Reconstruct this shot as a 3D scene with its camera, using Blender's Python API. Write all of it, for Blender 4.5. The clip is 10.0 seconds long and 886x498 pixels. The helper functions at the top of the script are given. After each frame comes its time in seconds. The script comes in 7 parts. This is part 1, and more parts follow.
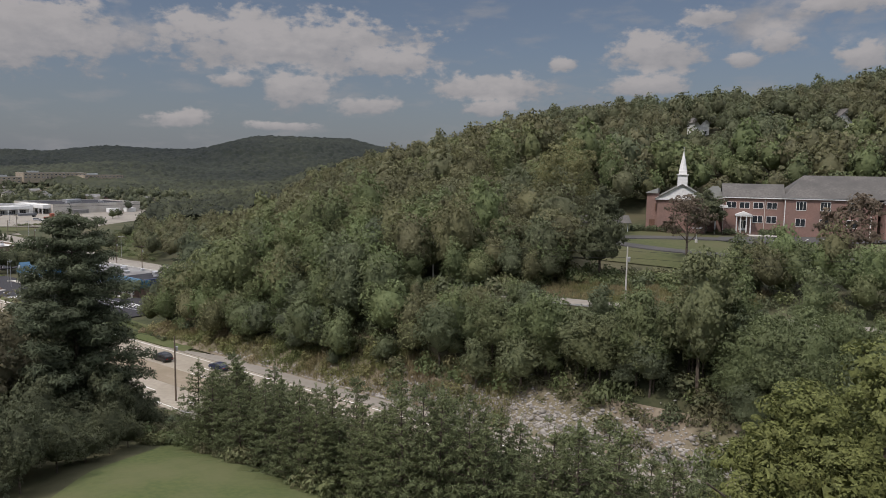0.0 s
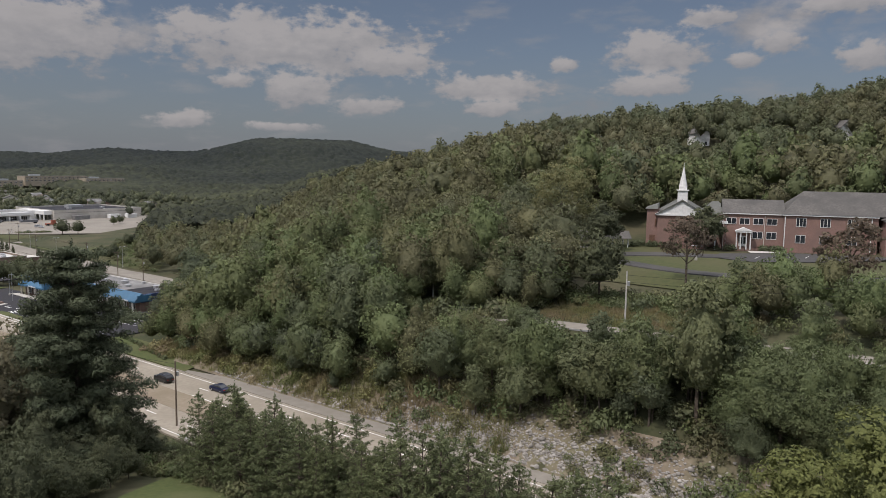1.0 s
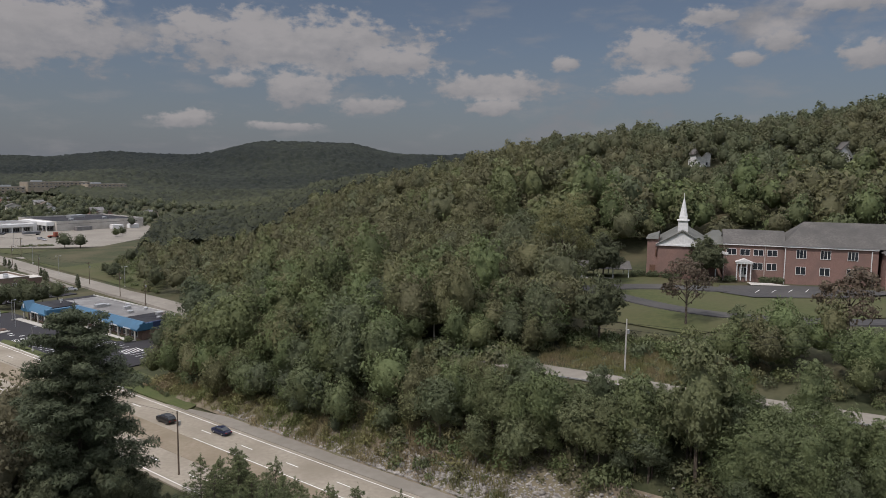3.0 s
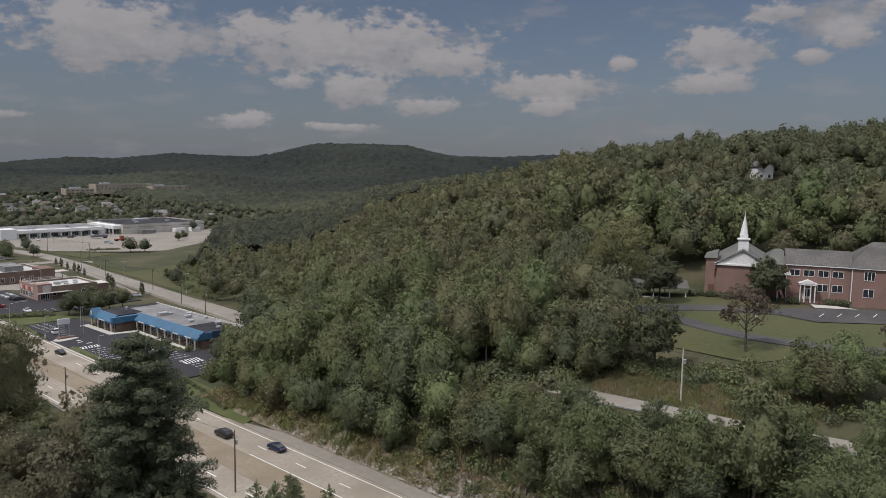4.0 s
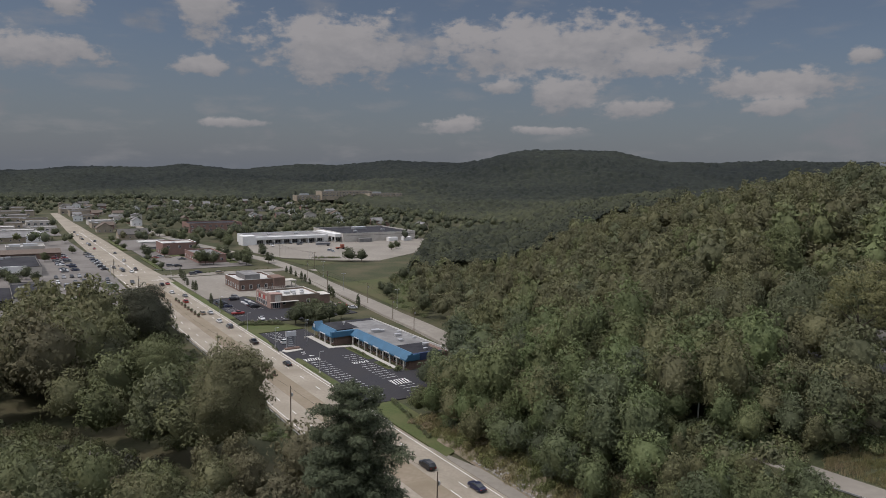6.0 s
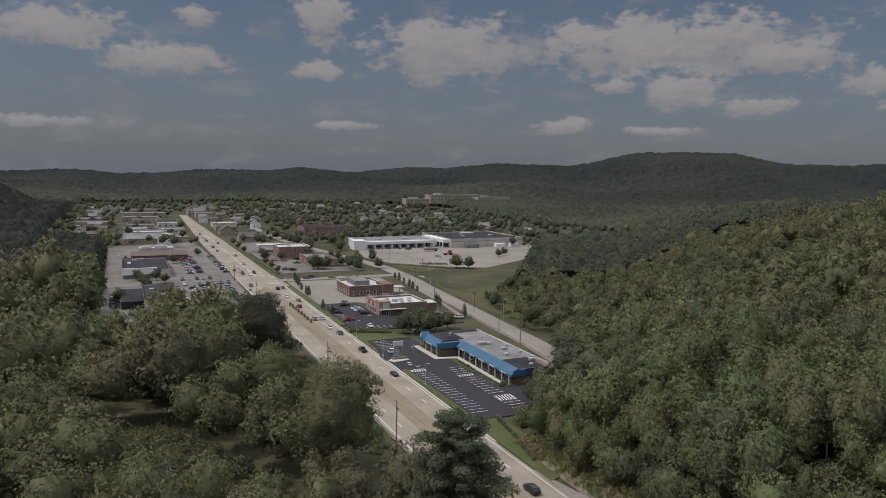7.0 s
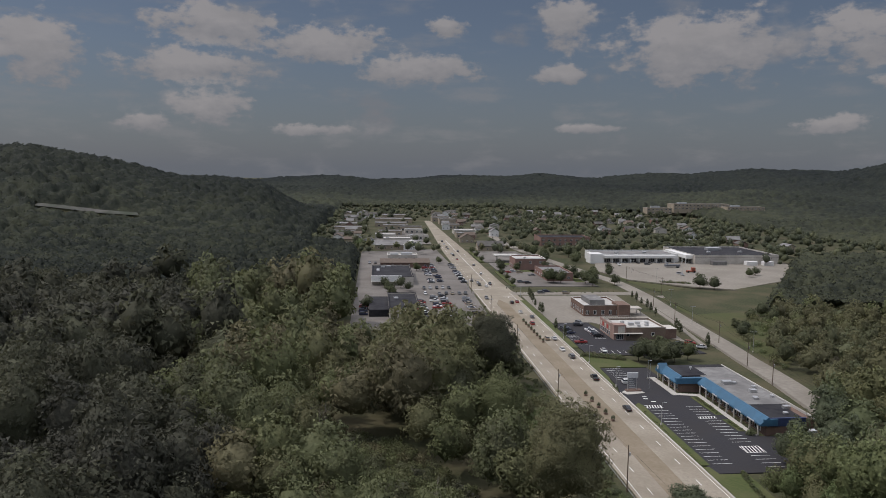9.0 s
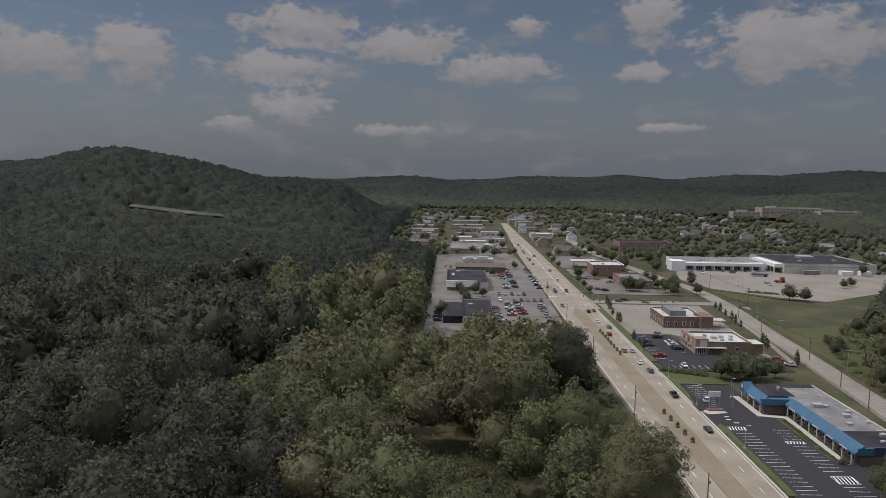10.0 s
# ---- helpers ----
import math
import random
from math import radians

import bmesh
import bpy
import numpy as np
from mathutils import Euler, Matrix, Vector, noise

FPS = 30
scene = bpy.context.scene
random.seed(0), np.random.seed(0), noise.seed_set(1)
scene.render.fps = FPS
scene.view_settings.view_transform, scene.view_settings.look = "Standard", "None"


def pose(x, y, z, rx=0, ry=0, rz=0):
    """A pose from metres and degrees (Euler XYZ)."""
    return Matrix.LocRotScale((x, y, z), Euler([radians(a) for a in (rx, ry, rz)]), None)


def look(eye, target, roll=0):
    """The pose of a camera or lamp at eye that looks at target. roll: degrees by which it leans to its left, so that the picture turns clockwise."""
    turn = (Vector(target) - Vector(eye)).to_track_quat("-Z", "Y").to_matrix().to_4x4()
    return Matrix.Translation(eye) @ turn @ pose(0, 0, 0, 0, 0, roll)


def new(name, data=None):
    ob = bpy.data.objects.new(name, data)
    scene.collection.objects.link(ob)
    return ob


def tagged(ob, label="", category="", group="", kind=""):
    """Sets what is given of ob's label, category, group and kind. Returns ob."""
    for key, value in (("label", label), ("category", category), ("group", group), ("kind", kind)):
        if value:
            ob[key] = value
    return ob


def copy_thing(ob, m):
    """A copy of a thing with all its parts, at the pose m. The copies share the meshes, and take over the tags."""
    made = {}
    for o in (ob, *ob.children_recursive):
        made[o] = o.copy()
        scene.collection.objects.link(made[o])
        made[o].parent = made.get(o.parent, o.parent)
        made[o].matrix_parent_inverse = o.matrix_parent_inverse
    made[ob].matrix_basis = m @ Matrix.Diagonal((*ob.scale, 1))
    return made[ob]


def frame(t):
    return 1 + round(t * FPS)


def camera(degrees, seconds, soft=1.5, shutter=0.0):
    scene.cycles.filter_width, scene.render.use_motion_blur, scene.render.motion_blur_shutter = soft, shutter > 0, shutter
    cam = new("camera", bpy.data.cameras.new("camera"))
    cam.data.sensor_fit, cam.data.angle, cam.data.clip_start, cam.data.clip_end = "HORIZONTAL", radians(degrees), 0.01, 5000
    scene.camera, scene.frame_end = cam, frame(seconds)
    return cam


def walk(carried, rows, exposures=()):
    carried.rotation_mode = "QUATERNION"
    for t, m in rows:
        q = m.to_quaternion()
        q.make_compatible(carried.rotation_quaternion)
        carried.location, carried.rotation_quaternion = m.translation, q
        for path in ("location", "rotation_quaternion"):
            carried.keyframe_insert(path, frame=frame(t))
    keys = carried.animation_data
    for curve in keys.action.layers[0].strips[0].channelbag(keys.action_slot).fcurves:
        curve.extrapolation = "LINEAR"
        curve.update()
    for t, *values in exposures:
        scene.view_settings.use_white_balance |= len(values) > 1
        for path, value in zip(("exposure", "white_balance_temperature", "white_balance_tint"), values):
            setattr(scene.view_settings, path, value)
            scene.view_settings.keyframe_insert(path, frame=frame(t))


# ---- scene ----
cam = camera(62.63, 10.0, 0.8)
PATH = [
    (0, -0, -0, 39.354, 83.672, -0.9, 0.1),
    (0.5, 0.084, 0.068, 41.426, 83.69, -0.838, 0.146),
    (1, 0.16, 0.138, 43.498, 83.705, -0.862, 0.189),
    (1.5, 0.23, 0.205, 45.579, 83.711, -0.779, 0.237),
    (2, 0.288, 0.273, 47.676, 83.68, -0.743, 0.26),
    (2.5, 0.32, 0.364, 49.795, 83.667, -0.728, 0.299),
    (2.7, 0.309, 0.427, 50.654, 83.664, -0.748, 0.31),
    (3.4, 0.271, 0.646, 53.658, 83.654, -0.819, 0.4),
    (3.8, 0.25, 0.771, 55.375, 83.648, -0.859, 2.9),
    (4, 0.239, 0.834, 56.234, 83.645, -0.879, 4.555),
    (4.5, 0.114, 1.175, 58.298, 83.649, -0.859, 8.822),
    (5, -0.148, 1.701, 60.276, 83.649, -0.862, 12.383),
    (5.2, -0.307, 1.98, 61.032, 83.655, -0.86, 14.05),
    (6.3, -1.179, 3.513, 65.187, 83.687, -0.852, 22.95),
    (6.5, -1.338, 3.792, 65.943, 83.693, -0.85, 24.592),
    (7, -1.823, 4.63, 67.743, 83.691, -0.837, 29.004),
    (7.5, -2.384, 5.591, 69.476, 83.682, -0.833, 33.499),
    (8, -3.023, 6.636, 71.147, 83.701, -0.836, 38.125),
    (8.5, -3.727, 7.742, 72.761, 83.703, -0.761, 42.441),
    (9, -4.459, 8.9, 74.326, 83.714, -0.676, 47.55),
    (9.5, -5.191, 10.1, 75.849, 83.695, -0.678, 53.068),
    (9.6, -5.334, 10.343, 76.149, 83.683, -0.698, 53.64),
    (9.8, -5.62, 10.83, 76.75, 83.66, -0.739, 53.65),
    (10, -5.906, 11.317, 77.351, 83.637, -0.78, 53.646),
]
walk(cam, [(t, pose(*p)) for t, *p in PATH], [(0.0, 1.27, 6520, 17), (2.5, 1.08, 6480, 17), (5.0, 1.04, 6400, 17), (8.0, 0.83, 6400, 17), (10.0, 0.83, 6400, 17)])

# ---- light ----
SUN_AZ, SUN_EL = 230.0, 56.0        # degrees clockwise from north (+y), above the horizon
SUN_DIR = Vector((math.sin(radians(SUN_AZ)) * math.cos(radians(SUN_EL)), math.cos(radians(SUN_AZ)) * math.cos(radians(SUN_EL)), math.sin(radians(SUN_EL))))


# clouds: azimuth (left of +y), elevation, half width and half height in degrees
CLOUDS = ((12.4, 9.1, 10.7, 1.9), (28.9, 8.8, 6.0, 2.1), (16.1, 6.2, 1.7, 0.5), (11.6, 5.8, 2.9, 1.1), (6.2, 4.7, 2.4, 0.7), (3.9, 7.9, 3.4, 0.8), (-3.6, 6.2, 5.0, 1.0), (-3.6, 4.7, 2.4, 0.5),
          (-8.9, 7.9, 1.1, 0.5), (-15.9, 8.6, 3.6, 1.3), (-15.0, 6.3, 3.0, 0.7), (-24.2, 9.1, 1.5, 0.7), (-21.5, 8.0, 1.3, 0.4))
MORE_CLOUDS = ((-29.3, 7.9, 1.8, 0.9), (-27.4, 11.3, 3.1, 0.6), (-19.5, 11.0, 1.7, 0.6), (19.7, 3.3, 2.0, 0.6), (12.4, 3.0, 2.6, 0.3), (82.3, 7.4, 4.0, 1.5), (76.3, 7.7, 2.7, 2.0), (64.6, 10.2, 4.4, 1.4),
               (66.3, 7.2, 5.2, 1.1), (56.5, 9.2, 4.5, 1.3), (49.6, 7.6, 4.2, 1.0), (47.5, 10.7, 1.4, 0.6), (38.6, 7.2, 1.7, 0.6), (38.4, 10.9, 2.1, 1.6), (65.1, 4.4, 2.7, 1.1), (69.7, 3.2, 1.8, 0.6), (57.4, 2.8, 3.2, 0.4), (36.4, 3.2, 2.4, 0.3))


def make_world():
    w = bpy.data.worlds.new("sky")
    scene.world = w
    w.use_nodes = True
    nt = w.node_tree
    nt.nodes.clear()
    N, L = nt.nodes.new, nt.links.new

    def math_node(op, a, b=None, c=None):
        n = N("ShaderNodeMath")
        n.operation = op
        for k, val in enumerate((a, b, c)):
            if val is None:
                continue
            if isinstance(val, (int, float)):
                n.inputs[k].default_value = val
            else:
                L(val, n.inputs[k])
        return n.outputs[0]

    def vec_node(op, a, b=None):
        n = N("ShaderNodeVectorMath")
        n.operation = op
        for k, val in enumerate((a, b)):
            if val is None:
                continue
            if isinstance(val, tuple):
                n.inputs[k].default_value = val
            else:
                L(val, n.inputs[k])
        return n.outputs["Value"] if op == "LENGTH" else n.outputs[0]

    out, bg = N("ShaderNodeOutputWorld"), N("ShaderNodeBackground")
    sky = N("ShaderNodeTexSky")
    sky.sky_type, sky.sun_disc = "NISHITA", False
    sky.sun_elevation, sky.sun_rotation = radians(SUN_EL), radians(SUN_AZ)
    sky.air_density, sky.dust_density, sky.ozone_density = 1.0, 0.7, 1.5
    d = N("ShaderNodeTexCoord").outputs["Generated"]
    xyz = N("ShaderNodeSeparateXYZ")
    L(d, xyz.inputs[0])
    az = math_node("MULTIPLY", math_node("ARCTAN2", math_node("MULTIPLY", xyz.outputs[0], -1.0), xyz.outputs[1]), 57.2958)
    el = math_node("MULTIPLY", math_node("ARCSINE", xyz.outputs[2]), 57.2958)
    ang = N("ShaderNodeCombineXYZ")
    L(az, ang.inputs[0])
    L(el, ang.inputs[1])
    # billows: the outline is pushed about at two scales
    wob = N("ShaderNodeTexNoise")
    wob.inputs["Scale"].default_value, wob.inputs["Detail"].default_value, wob.inputs["Roughness"].default_value = 0.42, 6.0, 0.6
    stretch = vec_node("MULTIPLY", ang.outputs[0], (0.9, 1.5, 1.0))
    L(stretch, wob.inputs["Vector"])
    fine = N("ShaderNodeTexNoise")
    fine.inputs["Scale"].default_value, fine.inputs["Detail"].default_value = 1.3, 5.0
    L(stretch, fine.inputs["Vector"])
    body, crown = None, None
    for a, e, hw, hh in CLOUDS + MORE_CLOUDS:
        p = vec_node("MULTIPLY", vec_node("SUBTRACT", ang.outputs[0], (a, e, 0.0)), (1 / (hw * 1.3), 1 / (hh * 1.5), 0.0))
        q = vec_node("LENGTH", p)
        t = vec_node("LENGTH", vec_node("SUBTRACT", p, (0.1, 0.55, 0.0)))
        body = q if body is None else math_node("MINIMUM", body, q)
        crown = t if crown is None else math_node("MINIMUM", crown, t)
    # a few faint stray clouds elsewhere in the sky
    high = N("ShaderNodeTexNoise")
    high.inputs["Scale"].default_value, high.inputs["Detail"].default_value = 0.11, 6.0
    L(stretch, high.inputs["Vector"])
    rise = N("ShaderNodeMapRange")      # the cloud field thickens overhead, out of view, for extra fill light
    L(el, rise.inputs[0])
    rise.inputs[1].default_value, rise.inputs[2].default_value, rise.inputs[3].default_value, rise.inputs[4].default_value = 13.0, 30.0, 0.57, 0.30
    stray = math_node("MULTIPLY", math_node("SUBTRACT", high.outputs[0], rise.outputs[0]), 3.2)
    edge = math_node("ADD", math_node("MULTIPLY", math_node("SUBTRACT", wob.outputs[0], 0.5), 1.9), math_node("MULTIPLY", math_node("SUBTRACT", fine.outputs[0], 0.5), 0.8))
    dens = math_node("MAXIMUM", math_node("ADD", math_node("SUBTRACT", 0.92, body), edge), math_node("ADD", stray, math_node("MULTIPLY", edge, 0.25)))
    mask = N("ShaderNodeMapRange")
    mask.interpolation_type = "SMOOTHSTEP"
    L(dens, mask.inputs[0])
    mask.inputs[1].default_value, mask.inputs[2].default_value = -0.02, 0.42
    lit = N("ShaderNodeMapRange")
    L(math_node("ADD", math_node("SUBTRACT", 1.0, crown), math_node("MULTIPLY", edge, 0.9)), lit.inputs[0])
    lit.inputs[1].default_value, lit.inputs[2].default_value = -0.5, 0.7
    shade = N("ShaderNodeMix")
    shade.data_type = "RGBA"
    shade.inputs[6].default_value, shade.inputs[7].default_value = (4.4, 4.6, 4.8, 1), (7.1, 7.0, 6.8, 1)
    L(lit.outputs[0], shade.inputs[0])
    # thin veil over the horizon
    veil = N("ShaderNodeMapRange")
    L(el, veil.inputs[0])
    veil.inputs[1].default_value, veil.inputs[2].default_value, veil.inputs[3].default_value, veil.inputs[4].default_value = 0.0, 9.0, 0.8, 0.28
    base = N("ShaderNodeMix")
    base.data_type = "RGBA"
    L(veil.outputs[0], base.inputs[0])
    L(sky.outputs[0], base.inputs[6])
    base.inputs[7].default_value = (2.95, 3.5, 4.15, 1)
    mx = N("ShaderNodeMix")
    mx.data_type = "RGBA"
    L(math_node("MULTIPLY", mask.outputs[0], 0.92), mx.inputs[0])
    L(base.outputs[2], mx.inputs[6])
    L(shade.outputs[2], mx.inputs[7])
    # thin scattered puffs between the large clouds
    puff = N("ShaderNodeTexNoise")
    puff.inputs["Scale"].default_value, puff.inputs["Detail"].default_value, puff.inputs["Roughness"].default_value = 0.34, 5.0, 0.55
    L(vec_node("MULTIPLY", ang.outputs[0], (0.55, 1.7, 1.0)), puff.inputs["Vector"])
    thin = N("ShaderNodeMapRange")
    thin.interpolation_type = "SMOOTHSTEP"
    L(puff.outputs[0], thin.inputs[0])
    thin.inputs[1].default_value, thin.inputs[2].default_value, thin.inputs[4].default_value = 0.5, 0.74, 0.45
    wisp = N("ShaderNodeMix")
    wisp.data_type = "RGBA"
    L(thin.outputs[0], wisp.inputs[0])
    L(mx.outputs[2], wisp.inputs[6])
    wisp.inputs[7].default_value = (5.4, 5.5, 5.5, 1)
    L(wisp.outputs[2], bg.inputs[0])
    # sky strength raised above the view, an added fill for the shadows
    fill_gain = N("ShaderNodeMapRange")
    L(el, fill_gain.inputs[0])
    fill_gain.inputs[1].default_value, fill_gain.inputs[2].default_value, fill_gain.inputs[3].default_value, fill_gain.inputs[4].default_value = 14.0, 45.0, 0.0225, 0.142
    L(fill_gain.outputs[0], bg.inputs[1])
    L(bg.outputs[0], out.inputs[0])


make_world()
sun = new("sun", bpy.data.lights.new("sun", "SUN"))
sun.data.energy, sun.data.angle, sun.data.color = 1.14, radians(0.55), (1.0, 0.95, 0.87)
sun.matrix_world = look(SUN_DIR * 400, (0, 0, 0))

# ---- plan: u runs along the main road towards the town, v across it ----
OX, OY = -97.78, 167.57
UX, UY, VX, VY = -0.797, 0.604, 0.604, 0.797
TURN = math.degrees(math.atan2(VY, VX))


def place(u, v, z=0.0, turn=0.0):
    """A pose on the plan: x across the road, y along it."""
    return pose(OX + u * UX + v * VX, OY + u * UY + v * VY, z, 0, 0, TURN + turn)


def plan(x, y):
    return (x - OX) * UX + (y - OY) * UY, (x - OX) * VX + (y - OY) * VY


HILL_V = (16.6, 32, 40, 75, 135, 220, 330, 460, 700)
HILL_U = (-600, -300, -170, -130, -90, -50, -14, 22, 100, 200, 400)
HILL = np.array((
    (0, 16, 17, 24, 34, 60, 78, 70, 60),
    (0, 16, 17, 23, 28, 50, 60, 60, 60),
    (0, 16, 17, 23, 24, 40, 56, 56, 50),
    (0, 16, 17, 22.5, 23.5, 38, 54, 54, 46),
    (0, 13, 16, 22, 24, 34, 46, 46, 40),
    (0, 9, 14, 22, 28, 34, 38, 36, 32),
    (0, 0, 0, 16, 24, 30, 32, 30, 26),
    (0, 0, 0, 3, 16, 22, 24, 22, 18),
    (0, 0, 0, 0, 4, 14, 18, 16, 14),
    (0, 0, 0, 0, 0, 0, 8, 10, 8),
    (0, 0, 0, 0, 0, 0, 0, 6, 6)), dtype=float)
BANK_V = (-400, -300, -160, -60, -38, -24, -14)
BANK = {-600: (30, 24, 14, 9, 8, 5, 0), -150: (20, 14, 8, 8, 7.5, 5.5, 0), -110: (16, 10, 6, 7, 7, 5, 0), -80: (14, 8, 4, 4, 4, 2, 0), -40: (12, 6, 1, 0, 0, 0, 0), 700: (24, 10, 0, 0, 0, 0, 0)}
# ridges round the valley: azimuth (degrees, left of +y), distance, height
RIDGE = ((-70, 1000, 80), (-7, 2200, 84), (0, 2200, 77), (3.7, 2200, 82), (5.6, 2200, 95), (7.3, 2200, 108), (10.9, 2200, 113), (14.8, 2200, 106), (16, 2200, 96), (17.8, 2200, 75), (18.8, 2200, 69), (22.1, 2200, 72), (23.7, 2200, 73),
         (26.8, 2200, 65), (28.8, 2200, 57), (32, 2200, 57), (35.5, 2200, 41), (40, 2200, 49), (42.7, 2200, 44), (46.1, 2200, 44), (49.4, 2200, 35), (51, 2200, 29), (53, 2200, 29), (55.6, 2200, 40), (57.3, 2200, 39), (58.6, 2200, 33), (60, 2200, 31),
         (63, 2200, 24), (68, 2200, 15), (95, 2200, 15), (130, 1000, 80), (180, 1500, 80), (290, 1000, 80))
# the nearer wooded hill west of the town: azimuth and height of its crest, about 1000 m off
WEST_AZ = (55, 58, 60, 61.2, 64.5, 66.8, 68, 69.3, 72.1, 74.5, 76.5, 79.1, 81.1, 82.8, 86, 95, 125)
WEST_Z = (0, 12, 34, 48, 54, 55, 58, 63, 71, 81, 87, 80, 69, 64, 65, 60, 0)
# the wooded hill behind the church: azimuth and height of its crest
CREST_AZ = (-60, -45, -31.3, -29, -25.6, -21.8, -17.9, -13.8, -9.5, -5, 3.7, 10, 18)
CREST_Z = (82, 82, 78, 74, 69, 65.5, 63.5, 61, 57.5, 52, 37, 27, 0)


def smooth(a, b, x):
    t = np.clip((x - a) / (b - a), 0, 1)
    return t * t * (3 - 2 * t)


def ground_z(x, y):
    """Height of the land at arrays x, y."""
    x, y = np.asarray(x, float), np.asarray(y, float)
    u, v = (x - OX) * UX + (y - OY) * UY, (x - OX) * VX + (y - OY) * VY
    fu = np.interp(u, HILL_U, range(len(HILL_U)))
    iu = np.clip(fu.astype(int), 0, len(HILL_U) - 2)
    tu = fu - iu
    vv = np.interp(v, HILL_V, range(len(HILL_V)))
    iv = np.clip(vv.astype(int), 0, len(HILL_V) - 2)
    tv = vv - iv
    h = (HILL[iu, iv] * (1 - tu) + HILL[iu + 1, iv] * tu) * (1 - tv) + (HILL[iu, iv + 1] * (1 - tu) + HILL[iu + 1, iv + 1] * tu) * tv
    ks = list(BANK)
    fb = np.interp(u, ks, range(len(ks)))
    b = np.zeros_like(h)
    for i, k in enumerate(ks):
        wgt = np.clip(1 - abs(fb - i), 0, 1)
        b = b + wgt * np.interp(v, BANK_V, BANK[k])
    h = np.where(v > 0, h, b)
    r, az = np.hypot(x, y), np.degrees(np.arctan2(-x, y)) % 360
    A = [((a + 360) % 360, d, z) for a, d, z in RIDGE]
    A.sort()
    azs = [A[-1][0] - 360] + [a[0] for a in A] + [A[0][0] + 360]
    R = np.interp(az, azs, [A[-1][1]] + [a[1] for a in A] + [A[0][1]])
    Z = np.interp(az, azs, [A[-1][2]] + [a[2] for a in A] + [A[0][2]])
    signed = np.where(az > 180, az - 360, az)
    crest = np.interp(signed, CREST_AZ, CREST_Z)
    depth = r * np.cos(np.radians(np.clip(signed, -50, 50)))
    s = smooth(205, 345, depth) * smooth(18, 9, signed) * (v > 60)
    h = h * (1 - s) + np.maximum(crest, h * (signed > 4)) * s
    far = Z * np.where(r < R, np.exp(-((r - R) / (0.30 * R)) ** 2), np.exp(-((r - R) / (0.8 * R)) ** 2))
    far = far * smooth(850, 1500, r)
    fold = np.sin(x / 170 + 1.3 * np.sin(y / 240)) * np.sin(y / 150 + np.sin(x / 210))
    far = np.maximum(far + np.minimum(far * 0.7, 26) * fold * smooth(680, 950, r) * (1 - np.exp(-((r - R) / (0.14 * R)) ** 2)) * (r < R), 0)
    far = np.maximum(far, (np.interp(signed, WEST_AZ, WEST_Z) + 3.5 * fold) * np.exp(-((r - 1000) / 300) ** 2) * smooth(420, 800, r) * (signed > 55))
    return np.maximum(h * (1 - smooth(520, 1100, r)), far) - 0.3


def ridge_distance(x, y):
    """How far off the ridge line runs in the direction of arrays x, y."""
    az = np.degrees(np.arctan2(-x, y))
    return np.interp(az, [a for a, d, z in RIDGE], [d for a, d, z in RIDGE])


def gz(x, y):
    return float(ground_z(np.array([x]), np.array([y]))[0])


# ---- materials ----
def material(name, build):
    m = bpy.data.materials.new(name)
    m.use_nodes = True
    nt = m.node_tree
    nt.nodes.clear()
    out, b = nt.nodes.new("ShaderNodeOutputMaterial"), nt.nodes.new("ShaderNodeBsdfPrincipled")
    nt.links.new(b.outputs[0], out.inputs[0])
    build(nt, b)
    return m


def noise_mix(nt, cols, scale, detail=4, coords="Object", fac=None, low=0.35, high=0.65):
    """A colour ramp over noise at so many features per metre."""
    N, L = nt.nodes.new, nt.links.new
    tc = N("ShaderNodeTexCoord") if coords != "World" else N("ShaderNodeNewGeometry")
    n = N("ShaderNodeTexNoise")
    n.inputs["Scale"].default_value, n.inputs["Detail"].default_value = scale, detail
    L(tc.outputs["Position" if coords == "World" else coords], n.inputs["Vector"])
    r = N("ShaderNodeValToRGB")
    r.color_ramp.elements[0].position, r.color_ramp.elements[1].position = low, high
    r.color_ramp.elements[0].color, r.color_ramp.elements[1].color = (*cols[0], 1), (*cols[-1], 1)
    for i, c in enumerate(cols[1:-1]):
        e = r.color_ramp.elements.new(low + (high - low) * (i + 1) / (len(cols) - 1))
        e.color = (*c, 1)
    L(n.outputs[0], r.inputs[0])
    return r.outputs[0], n.outputs[0]


def mixed(nt, a, b, fac, mode="MIX"):
    m = nt.nodes.new("ShaderNodeMix")
    m.data_type, m.blend_type = "RGBA", mode
    for sock, val in ((m.inputs[6], a), (m.inputs[7], b), (m.inputs[0], fac)):
        if hasattr(val, "is_linked"):
            nt.links.new(val, sock)
        else:
            sock.default_value = (*val, 1) if isinstance(val, tuple) else val
    return m.outputs[2]


def bump(nt, b, height, strength=0.4, dist=0.05):
    n = nt.nodes.new("ShaderNodeBump")
    n.inputs["Strength"].default_value, n.inputs["Distance"].default_value = strength, dist
    nt.links.new(height, n.inputs["Height"])
    nt.links.new(n.outputs[0], b.inputs["Normal"])


